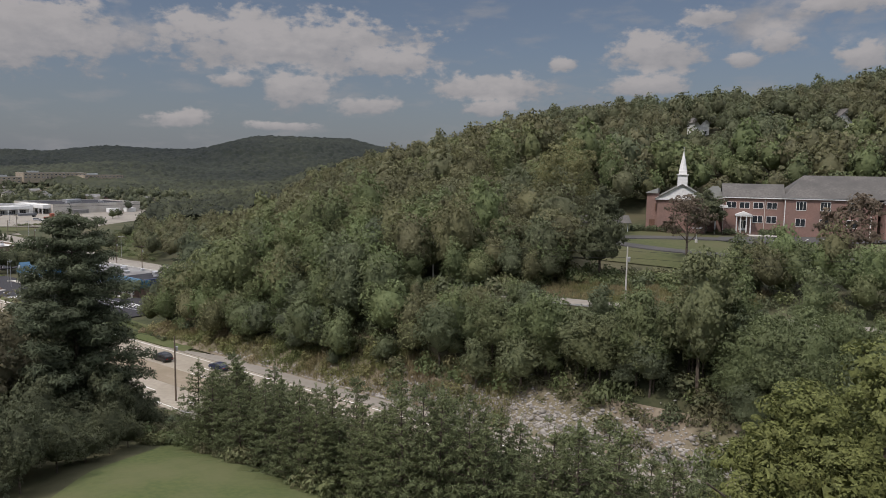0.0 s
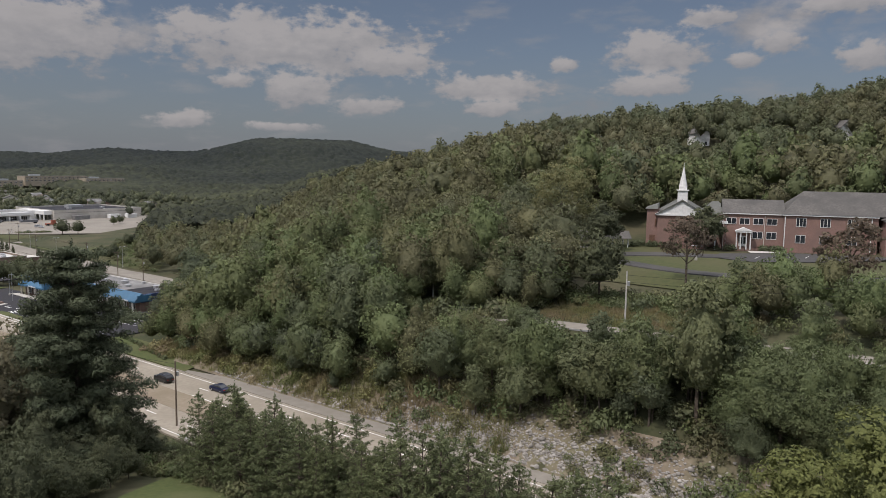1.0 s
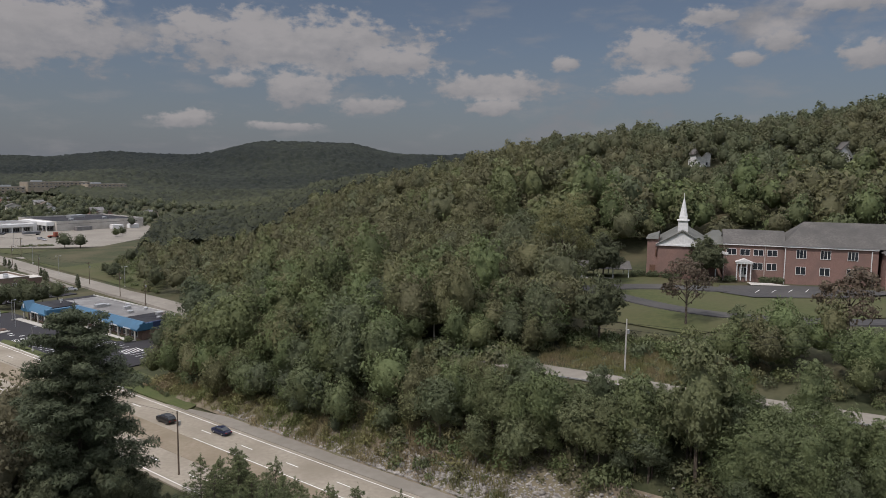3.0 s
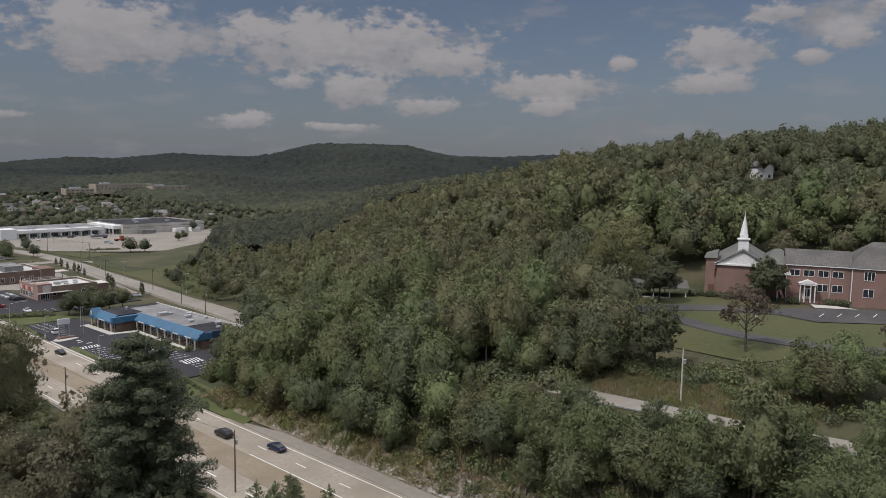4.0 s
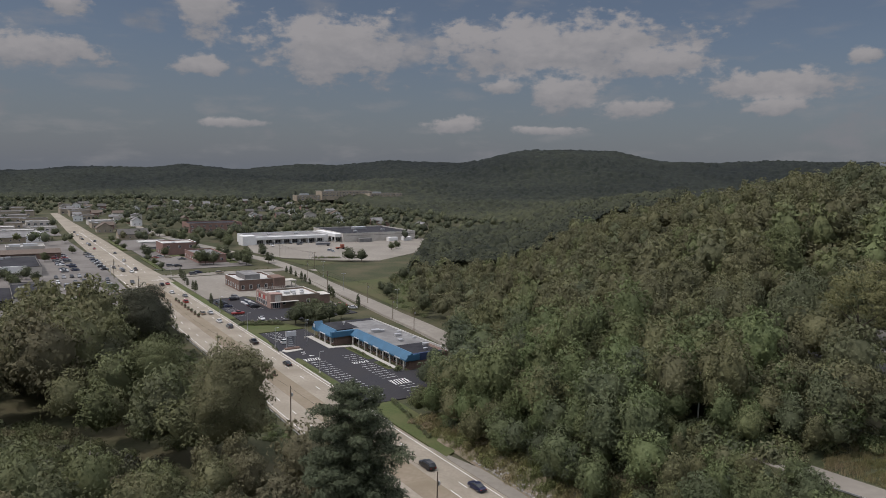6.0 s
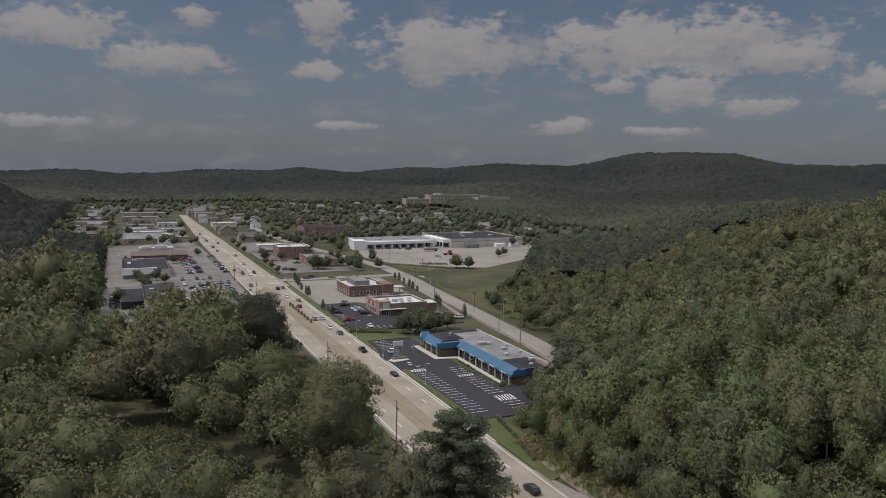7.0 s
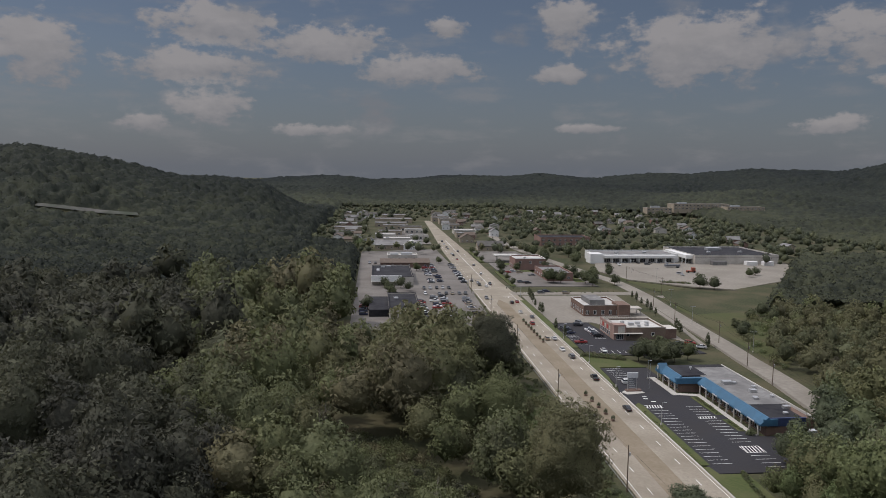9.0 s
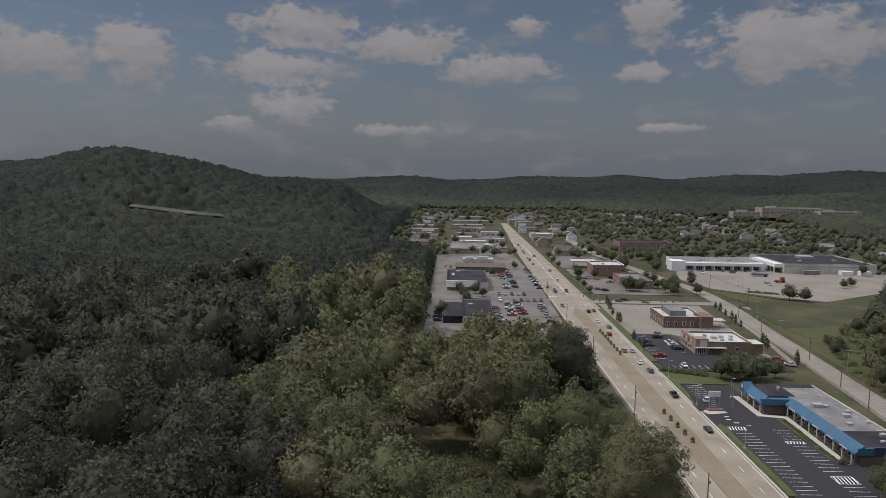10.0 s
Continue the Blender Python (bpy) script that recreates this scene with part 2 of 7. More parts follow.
def surface(name, cols, scale=2.0, rough=0.8, big=None, bigscale=0.15, metal=0.0, bumps=0.3, coords="World", vary=0.0):
    """A rough surface: fine grain between cols, blotches towards big, and a little variation from piece to piece."""
    def build(nt, b):
        c, h = noise_mix(nt, cols, scale, 5, coords)
        if big is not None:
            c2, h2 = noise_mix(nt, ((0, 0, 0), (1, 1, 1)), bigscale, 4, coords, low=0.4, high=0.68)
            c = mixed(nt, c, big, c2)
        if vary:
            oi, mr = nt.nodes.new("ShaderNodeObjectInfo"), nt.nodes.new("ShaderNodeHueSaturation")
            mp = nt.nodes.new("ShaderNodeMapRange")
            mp.inputs[3].default_value, mp.inputs[4].default_value = 1 - vary, 1 + vary
            nt.links.new(oi.outputs["Random"], mp.inputs[0])
            nt.links.new(mp.outputs[0], mr.inputs["Value"])
            nt.links.new(c, mr.inputs["Color"])
            c = mr.outputs[0]
        nt.links.new(c, b.inputs["Base Color"])
        b.inputs["Roughness"].default_value, b.inputs["Metallic"].default_value = rough, metal
        b.inputs["Specular IOR Level"].default_value = 0.15 if rough > 0.8 else 0.5
        if bumps:
            bump(nt, b, h, bumps)
    return material(name, build)


def leaf_material(name, ramp, objects, gain=0.93, trans=0.36, spread=(0.95, 2.0), grain=1.5, gloss=0.2):
    """Foliage: each tree takes a colour along the ramp, each leaf a little of its own, and light comes through."""
    def build(nt, b):
        N, L = nt.nodes.new, nt.links.new
        if objects:
            rnd = N("ShaderNodeObjectInfo").outputs["Random"]
        else:
            at = N("ShaderNodeAttribute")
            at.attribute_name = "tint"
            rnd = at.outputs["Fac"]
        r = N("ShaderNodeValToRGB")
        els = r.color_ramp.elements
        els[0].color, els[1].color = (*ramp[0], 1), (*ramp[-1], 1)
        for i, c in enumerate(ramp[1:-1]):
            e = els.new((i + 1) / (len(ramp) - 1))
            e.color = (*c, 1)
        L(rnd, r.inputs[0])
        geo = N("ShaderNodeNewGeometry")
        mp, hs = N("ShaderNodeMapRange"), N("ShaderNodeHueSaturation")
        mp.inputs[3].default_value, mp.inputs[4].default_value = spread[0] * gain, spread[1] * gain
        L(geo.outputs["Random Per Island"], mp.inputs[0])
        L(mp.outputs[0], hs.inputs["Value"])
        n = N("ShaderNodeTexNoise")
        n.inputs["Scale"].default_value = 0.22
        L(geo.outputs["Position"], n.inputs["Vector"])
        hm = N("ShaderNodeMapRange")
        hm.inputs[3].default_value, hm.inputs[4].default_value = 0.481, 0.506
        L(n.outputs[0], hm.inputs[0])
        L(hm.outputs[0], hs.inputs["Hue"])
        L(r.outputs[0], hs.inputs["Color"])
        L(hs.outputs[0], b.inputs["Base Color"])
        b.inputs["Roughness"].default_value = 0.7
        b.inputs["Specular IOR Level"].default_value = gloss
        sprays = N("ShaderNodeTexNoise")
        sprays.inputs["Scale"].default_value, sprays.inputs["Detail"].default_value = grain, 3.0
        L(geo.outputs["Position"], sprays.inputs["Vector"])
        bump(nt, b, sprays.outputs[0], 0.7, 0.6 / grain)
        tr, mx = N("ShaderNodeBsdfTranslucent"), N("ShaderNodeMixShader")
        L(hs.outputs[0], tr.inputs[0])
        mx.inputs[0].default_value = trans
        L(b.outputs[0], mx.inputs[1])
        L(tr.outputs[0], mx.inputs[2])
        L(mx.outputs[0], [o for o in nt.nodes if o.type == "OUTPUT_MATERIAL"][0].inputs[0])
    return material(name, build)


GREENS = ((0.07, 0.084, 0.05), (0.08, 0.095, 0.051), (0.088, 0.106, 0.051), (0.089, 0.116, 0.05), (0.098, 0.113, 0.052), (0.1, 0.102, 0.051), (0.094, 0.093, 0.05), (0.084, 0.091, 0.05), (0.077, 0.091, 0.05))
NEAR_GREENS = ((0.072, 0.086, 0.05), (0.082, 0.099, 0.052), (0.09, 0.11, 0.052), (0.088, 0.11, 0.05), (0.096, 0.107, 0.053), (0.086, 0.1, 0.051))
M_LEAF = leaf_material("deciduous_leaves", NEAR_GREENS, True)
M_LEAF_STUFF = leaf_material("deciduous_leaves_massed", GREENS, False)
# first tone is extra dark, to carry cloud shade in the leaf colour
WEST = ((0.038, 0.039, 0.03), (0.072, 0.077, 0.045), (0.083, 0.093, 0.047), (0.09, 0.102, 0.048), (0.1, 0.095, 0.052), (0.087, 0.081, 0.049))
M_LEAF_WEST = leaf_material("west_leaves", WEST, True)
M_LEAF_WEST_STUFF = leaf_material("west_leaves_massed", WEST, False)
# the dark bluish end stands in for cloud shade and a little haze
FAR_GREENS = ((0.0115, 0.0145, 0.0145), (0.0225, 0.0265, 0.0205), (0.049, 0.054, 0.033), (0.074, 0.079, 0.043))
M_FAR_BOUGH = leaf_material("far_boughs", FAR_GREENS, False, 1.0, 0.2, (0.85, 1.6), 1.5, 0.04)
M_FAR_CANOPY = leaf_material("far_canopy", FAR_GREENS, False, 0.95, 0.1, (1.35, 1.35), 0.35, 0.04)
M_PINE = leaf_material("pine_needles", ((0.05, 0.062, 0.036), (0.058, 0.07, 0.04)), True, trans=0.2)
M_SPRUCE = leaf_material("spruce_needles", ((0.069, 0.084, 0.04), (0.082, 0.097, 0.044)), True, trans=0.2)
M_YELLOW = leaf_material("yellow_green_leaves", ((0.09, 0.105, 0.036), (0.1, 0.112, 0.037)), True)
M_OLIVE = leaf_material("olive_leaves", ((0.118, 0.122, 0.056), (0.126, 0.127, 0.058)), True)
M_DARK_LEAF = leaf_material("dark_leaves", ((0.06, 0.069, 0.04), (0.07, 0.079, 0.043)), True)
M_TOWN_LEAF = leaf_material("town_leaves", ((0.058, 0.068, 0.04), (0.072, 0.082, 0.045), (0.08, 0.094, 0.046)), True)
M_TOWN_STUFF = leaf_material("town_leaves_massed", ((0.055, 0.064, 0.042), (0.072, 0.082, 0.049), (0.09, 0.098, 0.054)), False)
M_BROWN_LEAF = leaf_material("brown_leaves", ((0.088, 0.07, 0.052), (0.1, 0.082, 0.055)), True)
M_DRY_LEAF = leaf_material("dry_weeds", ((0.19, 0.155, 0.095), (0.175, 0.155, 0.08), (0.135, 0.14, 0.058), (0.105, 0.122, 0.05)), False)
M_PALE_BARK = surface("pale_bare_bark", ((0.20, 0.18, 0.155), (0.32, 0.29, 0.26)), 3.0, 0.95)
M_QUARRY = surface("pale_cut_ground", ((0.07, 0.07, 0.063), (0.125, 0.12, 0.11)), 0.08, 0.95, (0.05, 0.058, 0.042), 0.03)
M_BARK = surface("bark", ((0.05, 0.04, 0.03), (0.12, 0.10, 0.08)), 3.0, 0.95)
M_GRASS = surface("grass_and_soil", ((0.036, 0.043, 0.021), (0.058, 0.062, 0.032)), 0.8, 0.95, (0.085, 0.076, 0.045), 0.05)
M_LAWN = surface("mown_lawn", ((0.0576, 0.0747, 0.0279), (0.0765, 0.09, 0.0333)), 1.5, 0.95, (0.092, 0.096, 0.044), 0.12)
M_DARK_SOIL = surface("dark_weedy_soil", ((0.05, 0.043, 0.032), (0.082, 0.07, 0.05)), 0.7, 0.95, (0.045, 0.05, 0.028), 0.1)
M_SOIL = surface("tan_bank_soil", ((0.15, 0.12, 0.088), (0.215, 0.18, 0.135)), 0.9, 0.95, (0.12, 0.115, 0.065), 0.12)
M_FIELD = surface("rough_meadow", ((0.052, 0.062, 0.025), (0.07, 0.077, 0.032)), 0.9, 0.95, (0.078, 0.074, 0.038), 0.05)
M_CONCRETE_ROAD = surface("worn_concrete_road", ((0.243, 0.216, 0.17), (0.299, 0.267, 0.216)), 1.2, 0.85, (0.206, 0.179, 0.138), 0.08)
M_MEDIAN = surface("brown_median_paving", ((0.196, 0.164, 0.117), (0.236, 0.197, 0.147)), 1.0, 0.9, (0.18, 0.148, 0.104), 0.1)
M_ASPHALT = surface("dark_asphalt", ((0.02742, 0.02742, 0.03128), (0.04296, 0.04296, 0.04692)), 2.0, 0.9, (0.0382, 0.0365, 0.0382), 0.1)
M_FADED = surface("faded_asphalt", ((0.046, 0.045, 0.045), (0.066, 0.064, 0.062)), 1.2, 0.9, (0.076, 0.073, 0.068), 0.1)
M_OLD_LOT = surface("worn_grey_asphalt", ((0.143, 0.133, 0.118), (0.192, 0.178, 0.162)), 1.0, 0.9, (0.118, 0.108, 0.0984), 0.06)
M_PALE_LOT = surface("pale_concrete_lot", ((0.2004, 0.1833, 0.1548), (0.2498, 0.2299, 0.1966)), 0.6, 0.9, (0.184, 0.167, 0.14), 0.04)
M_PAINT = surface("white_road_paint", ((0.62, 0.62, 0.6), (0.78, 0.78, 0.75)), 4.0, 0.7)
M_BRICK = surface("red_brick", ((0.215, 0.135, 0.113), (0.265, 0.168, 0.142)), 3.0, 0.9, (0.20, 0.135, 0.116), 0.3)
M_ROOF = surface("grey_shingles", ((0.088, 0.083, 0.076), (0.128, 0.121, 0.111)), 2.0, 0.9, (0.078, 0.075, 0.07), 0.2)
M_WHITE = surface("white_painted_wood", ((0.595, 0.595, 0.578), (0.697, 0.697, 0.68)), 2.0, 0.6)
M_ROCK = surface("grey_limestone_rock", ((0.2, 0.187, 0.167), (0.33, 0.312, 0.285)), 1.0, 0.95, vary=0.3)


# ---- mesh helpers ----
def part(name, bm, mat, parent=None, label="", m=None):
    me = bpy.data.meshes.new(name)
    bm.to_mesh(me)
    bm.free()
    me.materials.append(mat)
    ob = new(name, me)
    if m is not None:
        ob.matrix_basis = m
    if parent is not None:
        ob.parent = parent
    if label:
        tagged(ob, label)
    return ob


def boxes(*bs, bevel=0.0):
    """A bmesh of boxes, each (x0, y0, z0, x1, y1, z1)."""
    bm = bmesh.new()
    for x0, y0, z0, x1, y1, z1 in bs:
        bmesh.ops.create_cube(bm, size=1, matrix=Matrix.LocRotScale(((x0 + x1) / 2, (y0 + y1) / 2, (z0 + z1) / 2), None, (x1 - x0, y1 - y0, z1 - z0)))
    if bevel:
        bmesh.ops.bevel(bm, geom=bm.edges, offset=bevel, segments=1, affect="EDGES")
    return bm


def prism(points, z0, z1):
    """An upright prism over a polygon."""
    bm = bmesh.new()
    f = bm.faces.new([bm.verts.new((x, y, z0)) for x, y in points])
    r = bmesh.ops.extrude_face_region(bm, geom=[f])
    for v in r["geom"]:
        if isinstance(v, bmesh.types.BMVert):
            v.co.z = z1
    bmesh.ops.recalc_face_normals(bm, faces=bm.faces)
    return bm


def raw(name, verts, faces, mat, tint=None, smooth_shade=False):
    """An object from numpy arrays; faces all quads or all triangles."""
    me = bpy.data.meshes.new(name)
    k = faces.shape[1]
    me.vertices.add(len(verts))
    me.vertices.foreach_set("co", verts[:, :3].astype(np.float32).ravel())
    me.loops.add(faces.size)
    me.loops.foreach_set("vertex_index", faces.astype(np.int32).ravel())
    me.polygons.add(len(faces))
    me.polygons.foreach_set("loop_start", np.arange(0, faces.size, k, dtype=np.int32))
    if tint is not None:
        a = me.attributes.new("tint", "FLOAT", "POINT")
        a.data.foreach_set("value", tint.astype(np.float32))
    me.update(calc_edges=True)
    me.materials.append(mat)
    if smooth_shade:
        me.polygons.foreach_set("use_smooth", np.ones(len(faces), bool))
    if verts.shape[1] == 6:
        me.polygons.foreach_set("use_smooth", np.ones(len(faces), bool))
        me.normals_split_custom_set_from_vertices(verts[:, 3:].astype(np.float32))
    return new(name, me)


def thing(name, label, category, m, group="", kind=""):
    return tagged_at(new(name), label, category, m, group, kind)


def tagged_at(ob, label, category, m, group="", kind=""):
    ob.matrix_basis = m
    return tagged(ob, label, category, group, kind)


# ---- ground ----
def make_ground():
    az = np.radians(np.concatenate([np.arange(-60, 120, 0.75), np.arange(120, 300, 3.0)]))
    r = np.concatenate([[0.5], np.arange(6, 700, 4.0), np.geomspace(705, 4900, 70)])
    A, R = np.meshgrid(az, r)
    X, Y = -np.sin(A) * R, np.cos(A) * R
    Z = ground_z(X, Y)
    n, k = len(r), len(az)
    i, j = np.meshgrid(np.arange(n - 1), np.arange(k), indexing="ij")
    j2 = (j + 1) % k
    f = np.stack([i * k + j, (i + 1) * k + j, (i + 1) * k + j2, i * k + j2], -1).reshape(-1, 4)
    ob = raw("ground", np.stack([X, Y, Z], -1).reshape(-1, 3), f, M_GRASS, smooth_shade=True)
    return tagged(ob, "rolling grass and soil ground reaching to wooded hills", "ground", kind="structure")


make_ground()


def slab(name, points, mat, label, category, z=0.0, thick=0.4):
    """A flat paved area over plan points (u, v)."""
    return tagged_at(part(name, prism([(v, u) for u, v in points], -thick, 0), mat), label, category, place(0, 0, z), kind="structure")


slab("road", [(-330, -10.2), (160, -10.2), (250, -10), (480, -9), (700, -3.5), (870, 0), (870, 9), (700, 10), (480, 12.5), (300, 13), (220, 15.4), (150, 12), (-330, 12.2)], M_CONCRETE_ROAD, "worn pale concrete four-lane main road with a median", "road")


def drape(name, points, mat, label, category, lift=0.25, step=2.5, world=False):
    """A patch of surface laid over the land: a convex outline of plan points (u, v), or of world points."""
    if not world:
        points = [tuple(place(u, v).translation[:2]) for u, v in points]
    P = np.array(points)
    if np.sum(P[:, 0] * np.roll(P[:, 1], -1) - np.roll(P[:, 0], -1) * P[:, 1]) < 0:
        P = P[::-1]
    (x0, y0), (x1, y1) = P.min(0), P.max(0)
    nx, ny = max(1, int((x1 - x0) / step)), max(1, int((y1 - y0) / step))
    bm = bmesh.new()
    g = [[bm.verts.new((x0 + (x1 - x0) * i / nx, y0 + (y1 - y0) * j / ny, 0)) for j in range(ny + 1)] for i in range(nx + 1)]
    for i in range(nx):
        for j in range(ny):
            bm.faces.new((g[i][j], g[i + 1][j], g[i + 1][j + 1], g[i][j + 1]))
    for a, b in zip(P, np.roll(P, -1, 0)):
        n = (b[1] - a[1], a[0] - b[0], 0)
        bmesh.ops.bisect_plane(bm, geom=list(bm.verts) + list(bm.edges) + list(bm.faces), plane_co=(*a, 0), plane_no=n, clear_outer=True)
    for q in bm.verts:
        q.co.z = gz(q.co.x, q.co.y) + lift
    ob = part(name, bm, mat)
    return tagged(ob, label, category, kind="structure")


def ribbon(name, pts, width, mat, label, category, lift=0.3, kind="structure", step=4.0, banked=False):
    """A strip along plan points (u, v), laid over the land, level across."""
    W = [place(u, v).translation.to_2d() for u, v in pts]
    line = []
    for a, b in zip(W, W[1:]):
        k = max(1, int((b - a).length / step))
        line += [a.lerp(b, i / k) for i in range(k)]
    line.append(W[-1])
    for _ in range(12):
        line = [line[0]] + [(line[i - 1] + line[i] * 2 + line[i + 1]) / 4 for i in range(1, len(line) - 1)] + [line[-1]]
    bm = bmesh.new()
    prev = None
    for i, p in enumerate(line):
        d = (line[min(i + 1, len(line) - 1)] - line[max(i - 1, 0)]).normalized()
        n = Vector((-d.y, d.x))
        z = max(gz(*(p + n * s)) for s in (-width / 2, 0, width / 2)) + lift
        row = [bm.verts.new((*(p + n * width / 2), z)), bm.verts.new((*(p - n * width / 2), z)), bm.verts.new((*(p - n * (width / 2 + 0.3)), z - 0.9)), bm.verts.new((*(p + n * (width / 2 + 0.3)), z - 0.9))]
        if prev:
            for a, b in ((0, 1), (1, 2), (2, 3), (3, 0)):
                bm.faces.new((prev[a], prev[b], row[b], row[a]))
        prev = row
    bmesh.ops.recalc_face_normals(bm, faces=bm.faces)
    # earth banks down to the land on both sides
    eb = bmesh.new()
    for side in (-1, 1) if banked else ():
        prev = None
        for i, p in enumerate(line):
            d = (line[min(i + 1, len(line) - 1)] - line[max(i - 1, 0)]).normalized()
            n = Vector((-d.y, d.x)) * side
            z = max(gz(*(p + n * s)) for s in (-width / 2, 0, width / 2)) + lift
            a, b = p + n * (width / 2 + 0.05), p + n * (width / 2 + 5)
            row = [eb.verts.new((*a, z - 0.12)), eb.verts.new((*b, min(z, gz(*b)) - 0.8))]
            if prev:
                eb.faces.new((prev[0], prev[1], row[1], row[0]))
            prev = row
    if not banked:
        return tagged(part(name, bm, mat), label, category, kind=kind), line
    tagged(part("bank", eb, M_GRASS), "grassy earth bank beside the lane", "bank", kind="structure")
    return tagged(part(name, bm, mat), label, category, kind=kind), line


# ---- trees ----
RNG = np.random.default_rng(7)


def sphere_dirs(rng, n, low=-0.55):
    z = rng.uniform(low, 1, n)
    a = rng.uniform(0, 2 * math.pi, n)
    s = np.sqrt(np.maximum(0, 1 - z * z))
    return np.stack([s * np.cos(a), s * np.sin(a), z], 1)


def leaves(rng, pos, nrm, size, long=1.0, outward=None):
    """Leaf sprays, one pointed blade each, at pos facing about nrm and shaded softly towards outward (columns 3 to 5)."""
    n = len(pos)
    nrm = nrm / np.linalg.norm(nrm, axis=1, keepdims=True)
    t = rng.normal(size=(n, 3))
    t -= nrm * (t * nrm).sum(1, keepdims=True)
    t /= np.linalg.norm(t, axis=1, keepdims=True)
    b = np.cross(t, nrm)
    s = (size * rng.uniform(0.65, 1.35, n))[:, None]
    w = s * rng.uniform(0.5, 0.85, (n, 1)) * (0.6 if long > 1.2 else 1.0)
    v = np.stack([pos - t * s * 0.6 * long - b * w, pos - t * s * 0.6 * long + b * w * rng.uniform(0.5, 1.1, (n, 1)), pos + t * s * long * rng.uniform(0.9, 1.4, (n, 1))], 1).reshape(-1, 3)
    soft = nrm * 0.6 + (nrm if outward is None else outward) * 0.6 + np.array([0, 0, 0.2])
    soft /= np.linalg.norm(soft, axis=1, keepdims=True)
    return np.concatenate([v, np.repeat(soft, 3, 0)], 1), np.arange(3 * n).reshape(-1, 3)


def lumps(rng, centres, radii, n, size, up=0.25, inner=0.12, clumps=0, long=1.0):
    """Leaves over the skins of ellipsoid lobes; with clumps, over that many smaller tufts that sit on the lobes."""
    wts = (radii[:, 0] * radii[:, 2])
    if clumps:
        k = rng.choice(len(centres), clumps, p=wts / wts.sum())
        d = sphere_dirs(rng, clumps, -0.4)
        cc = centres[k] + d * radii[k] * rng.uniform(0.8, 1.02, (clumps, 1))
        cr = np.minimum(radii[k].mean(1, keepdims=True) * rng.uniform(0.24, 0.46, (clumps, 1)), radii.min() * 0.75) * np.array([1.0, 1.0, 0.8])
        q = rng.integers(0, clumps, n)
        e = sphere_dirs(rng, n, -0.5) + d[q] * 0.45
        e /= np.linalg.norm(e, axis=1, keepdims=True)
        pos = cc[q] + e * cr[q] * (1 - np.abs(rng.normal(0, inner, n))[:, None])
        nrm = e + d[q] * 0.4 + rng.normal(0, 0.4, (n, 3)) + np.array([0, 0, up])
        return leaves(rng, pos, nrm, size, long, (e + d[q]) * 0.5)
    k = rng.choice(len(centres), n, p=wts / wts.sum())
    d = sphere_dirs(rng, n)
    depth = 1 - np.abs(rng.normal(0, inner, n))[:, None]
    ripple = 1 + 0.12 * np.sin(d[:, :1] * 9 + k[:, None]) * np.sin(d[:, 1:2] * 8 + 2 * k[:, None])
    pos = centres[k] + d * radii[k] * depth * ripple
    nrm = d + rng.normal(0, 0.5, (n, 3)) + np.array([0, 0, up])
    return leaves(rng, pos, nrm, size, long, d)


def heart(rng, centres, radii, n, size):
    """Large shaded leaf sprays deep in the lobes, so that little shows through a full crown."""
    wts = radii[:, 0] * radii[:, 2]
    k = rng.choice(len(centres), n, p=wts / wts.sum())
    d = sphere_dirs(rng, n, -0.8)
    pos = centres[k] + d * radii[k] * rng.uniform(0.2, 0.62, (n, 1))
    return leaves(rng, pos, d + rng.normal(0, 0.4, (n, 3)), size, 1.0, d)


def crown_lobes(rng, height, radius, low=0.3, n=9, rugged=0.0):
    """Centres and radii of a crown's lobes: a full heart and many shallow swellings on it."""
    mid, half = height * (0.5 + low / 2), height * (1 - low) * 0.5
    c, r = [(0, 0, mid)], [(radius * (0.84 - 0.24 * rugged), radius * (0.84 - 0.24 * rugged), half * (0.9 - 0.2 * rugged))]
    for i in range(n):
        a = i * 2.4 + rng.uniform(-0.4, 0.4)
        t = rng.uniform(-0.55, 0.85)
        w = math.sqrt(1 - t * t)
        reach = radius * w * (rng.uniform(0.62, 0.8) + 0.14 * rugged)
        s = radius * rng.uniform(0.24, 0.42)
        c.append((math.cos(a) * reach, math.sin(a) * reach, mid + t * half * 0.8))
        r.append((s, s, s * rng.uniform(0.8, 1.2)))
    for k in range(2):
        c.append((rng.uniform(-0.3, 0.3) * radius, rng.uniform(-0.3, 0.3) * radius, mid + half * rng.uniform(0.68, 0.82)))
        r.append((radius * 0.34, radius * 0.34, half * 0.26))
    return np.array(c), np.array(r)


def merge(*vf):
    vs, fs, o = [], [], 0
    for v, f in vf:
        vs.append(v)
        fs.append(f + o)
        o += len(v)
    return np.concatenate(vs), np.concatenate(fs)


def tapered(bm, a, b, r0, r1, sides=6):
    a, b = Vector(a), Vector(b)
    q = (b - a).to_track_quat("Z", "Y")
    bmesh.ops.create_cone(bm, cap_ends=True, segments=sides, radius1=r0, radius2=r1, depth=(b - a).length, matrix=Matrix.LocRotScale((a + b) / 2, q, None))


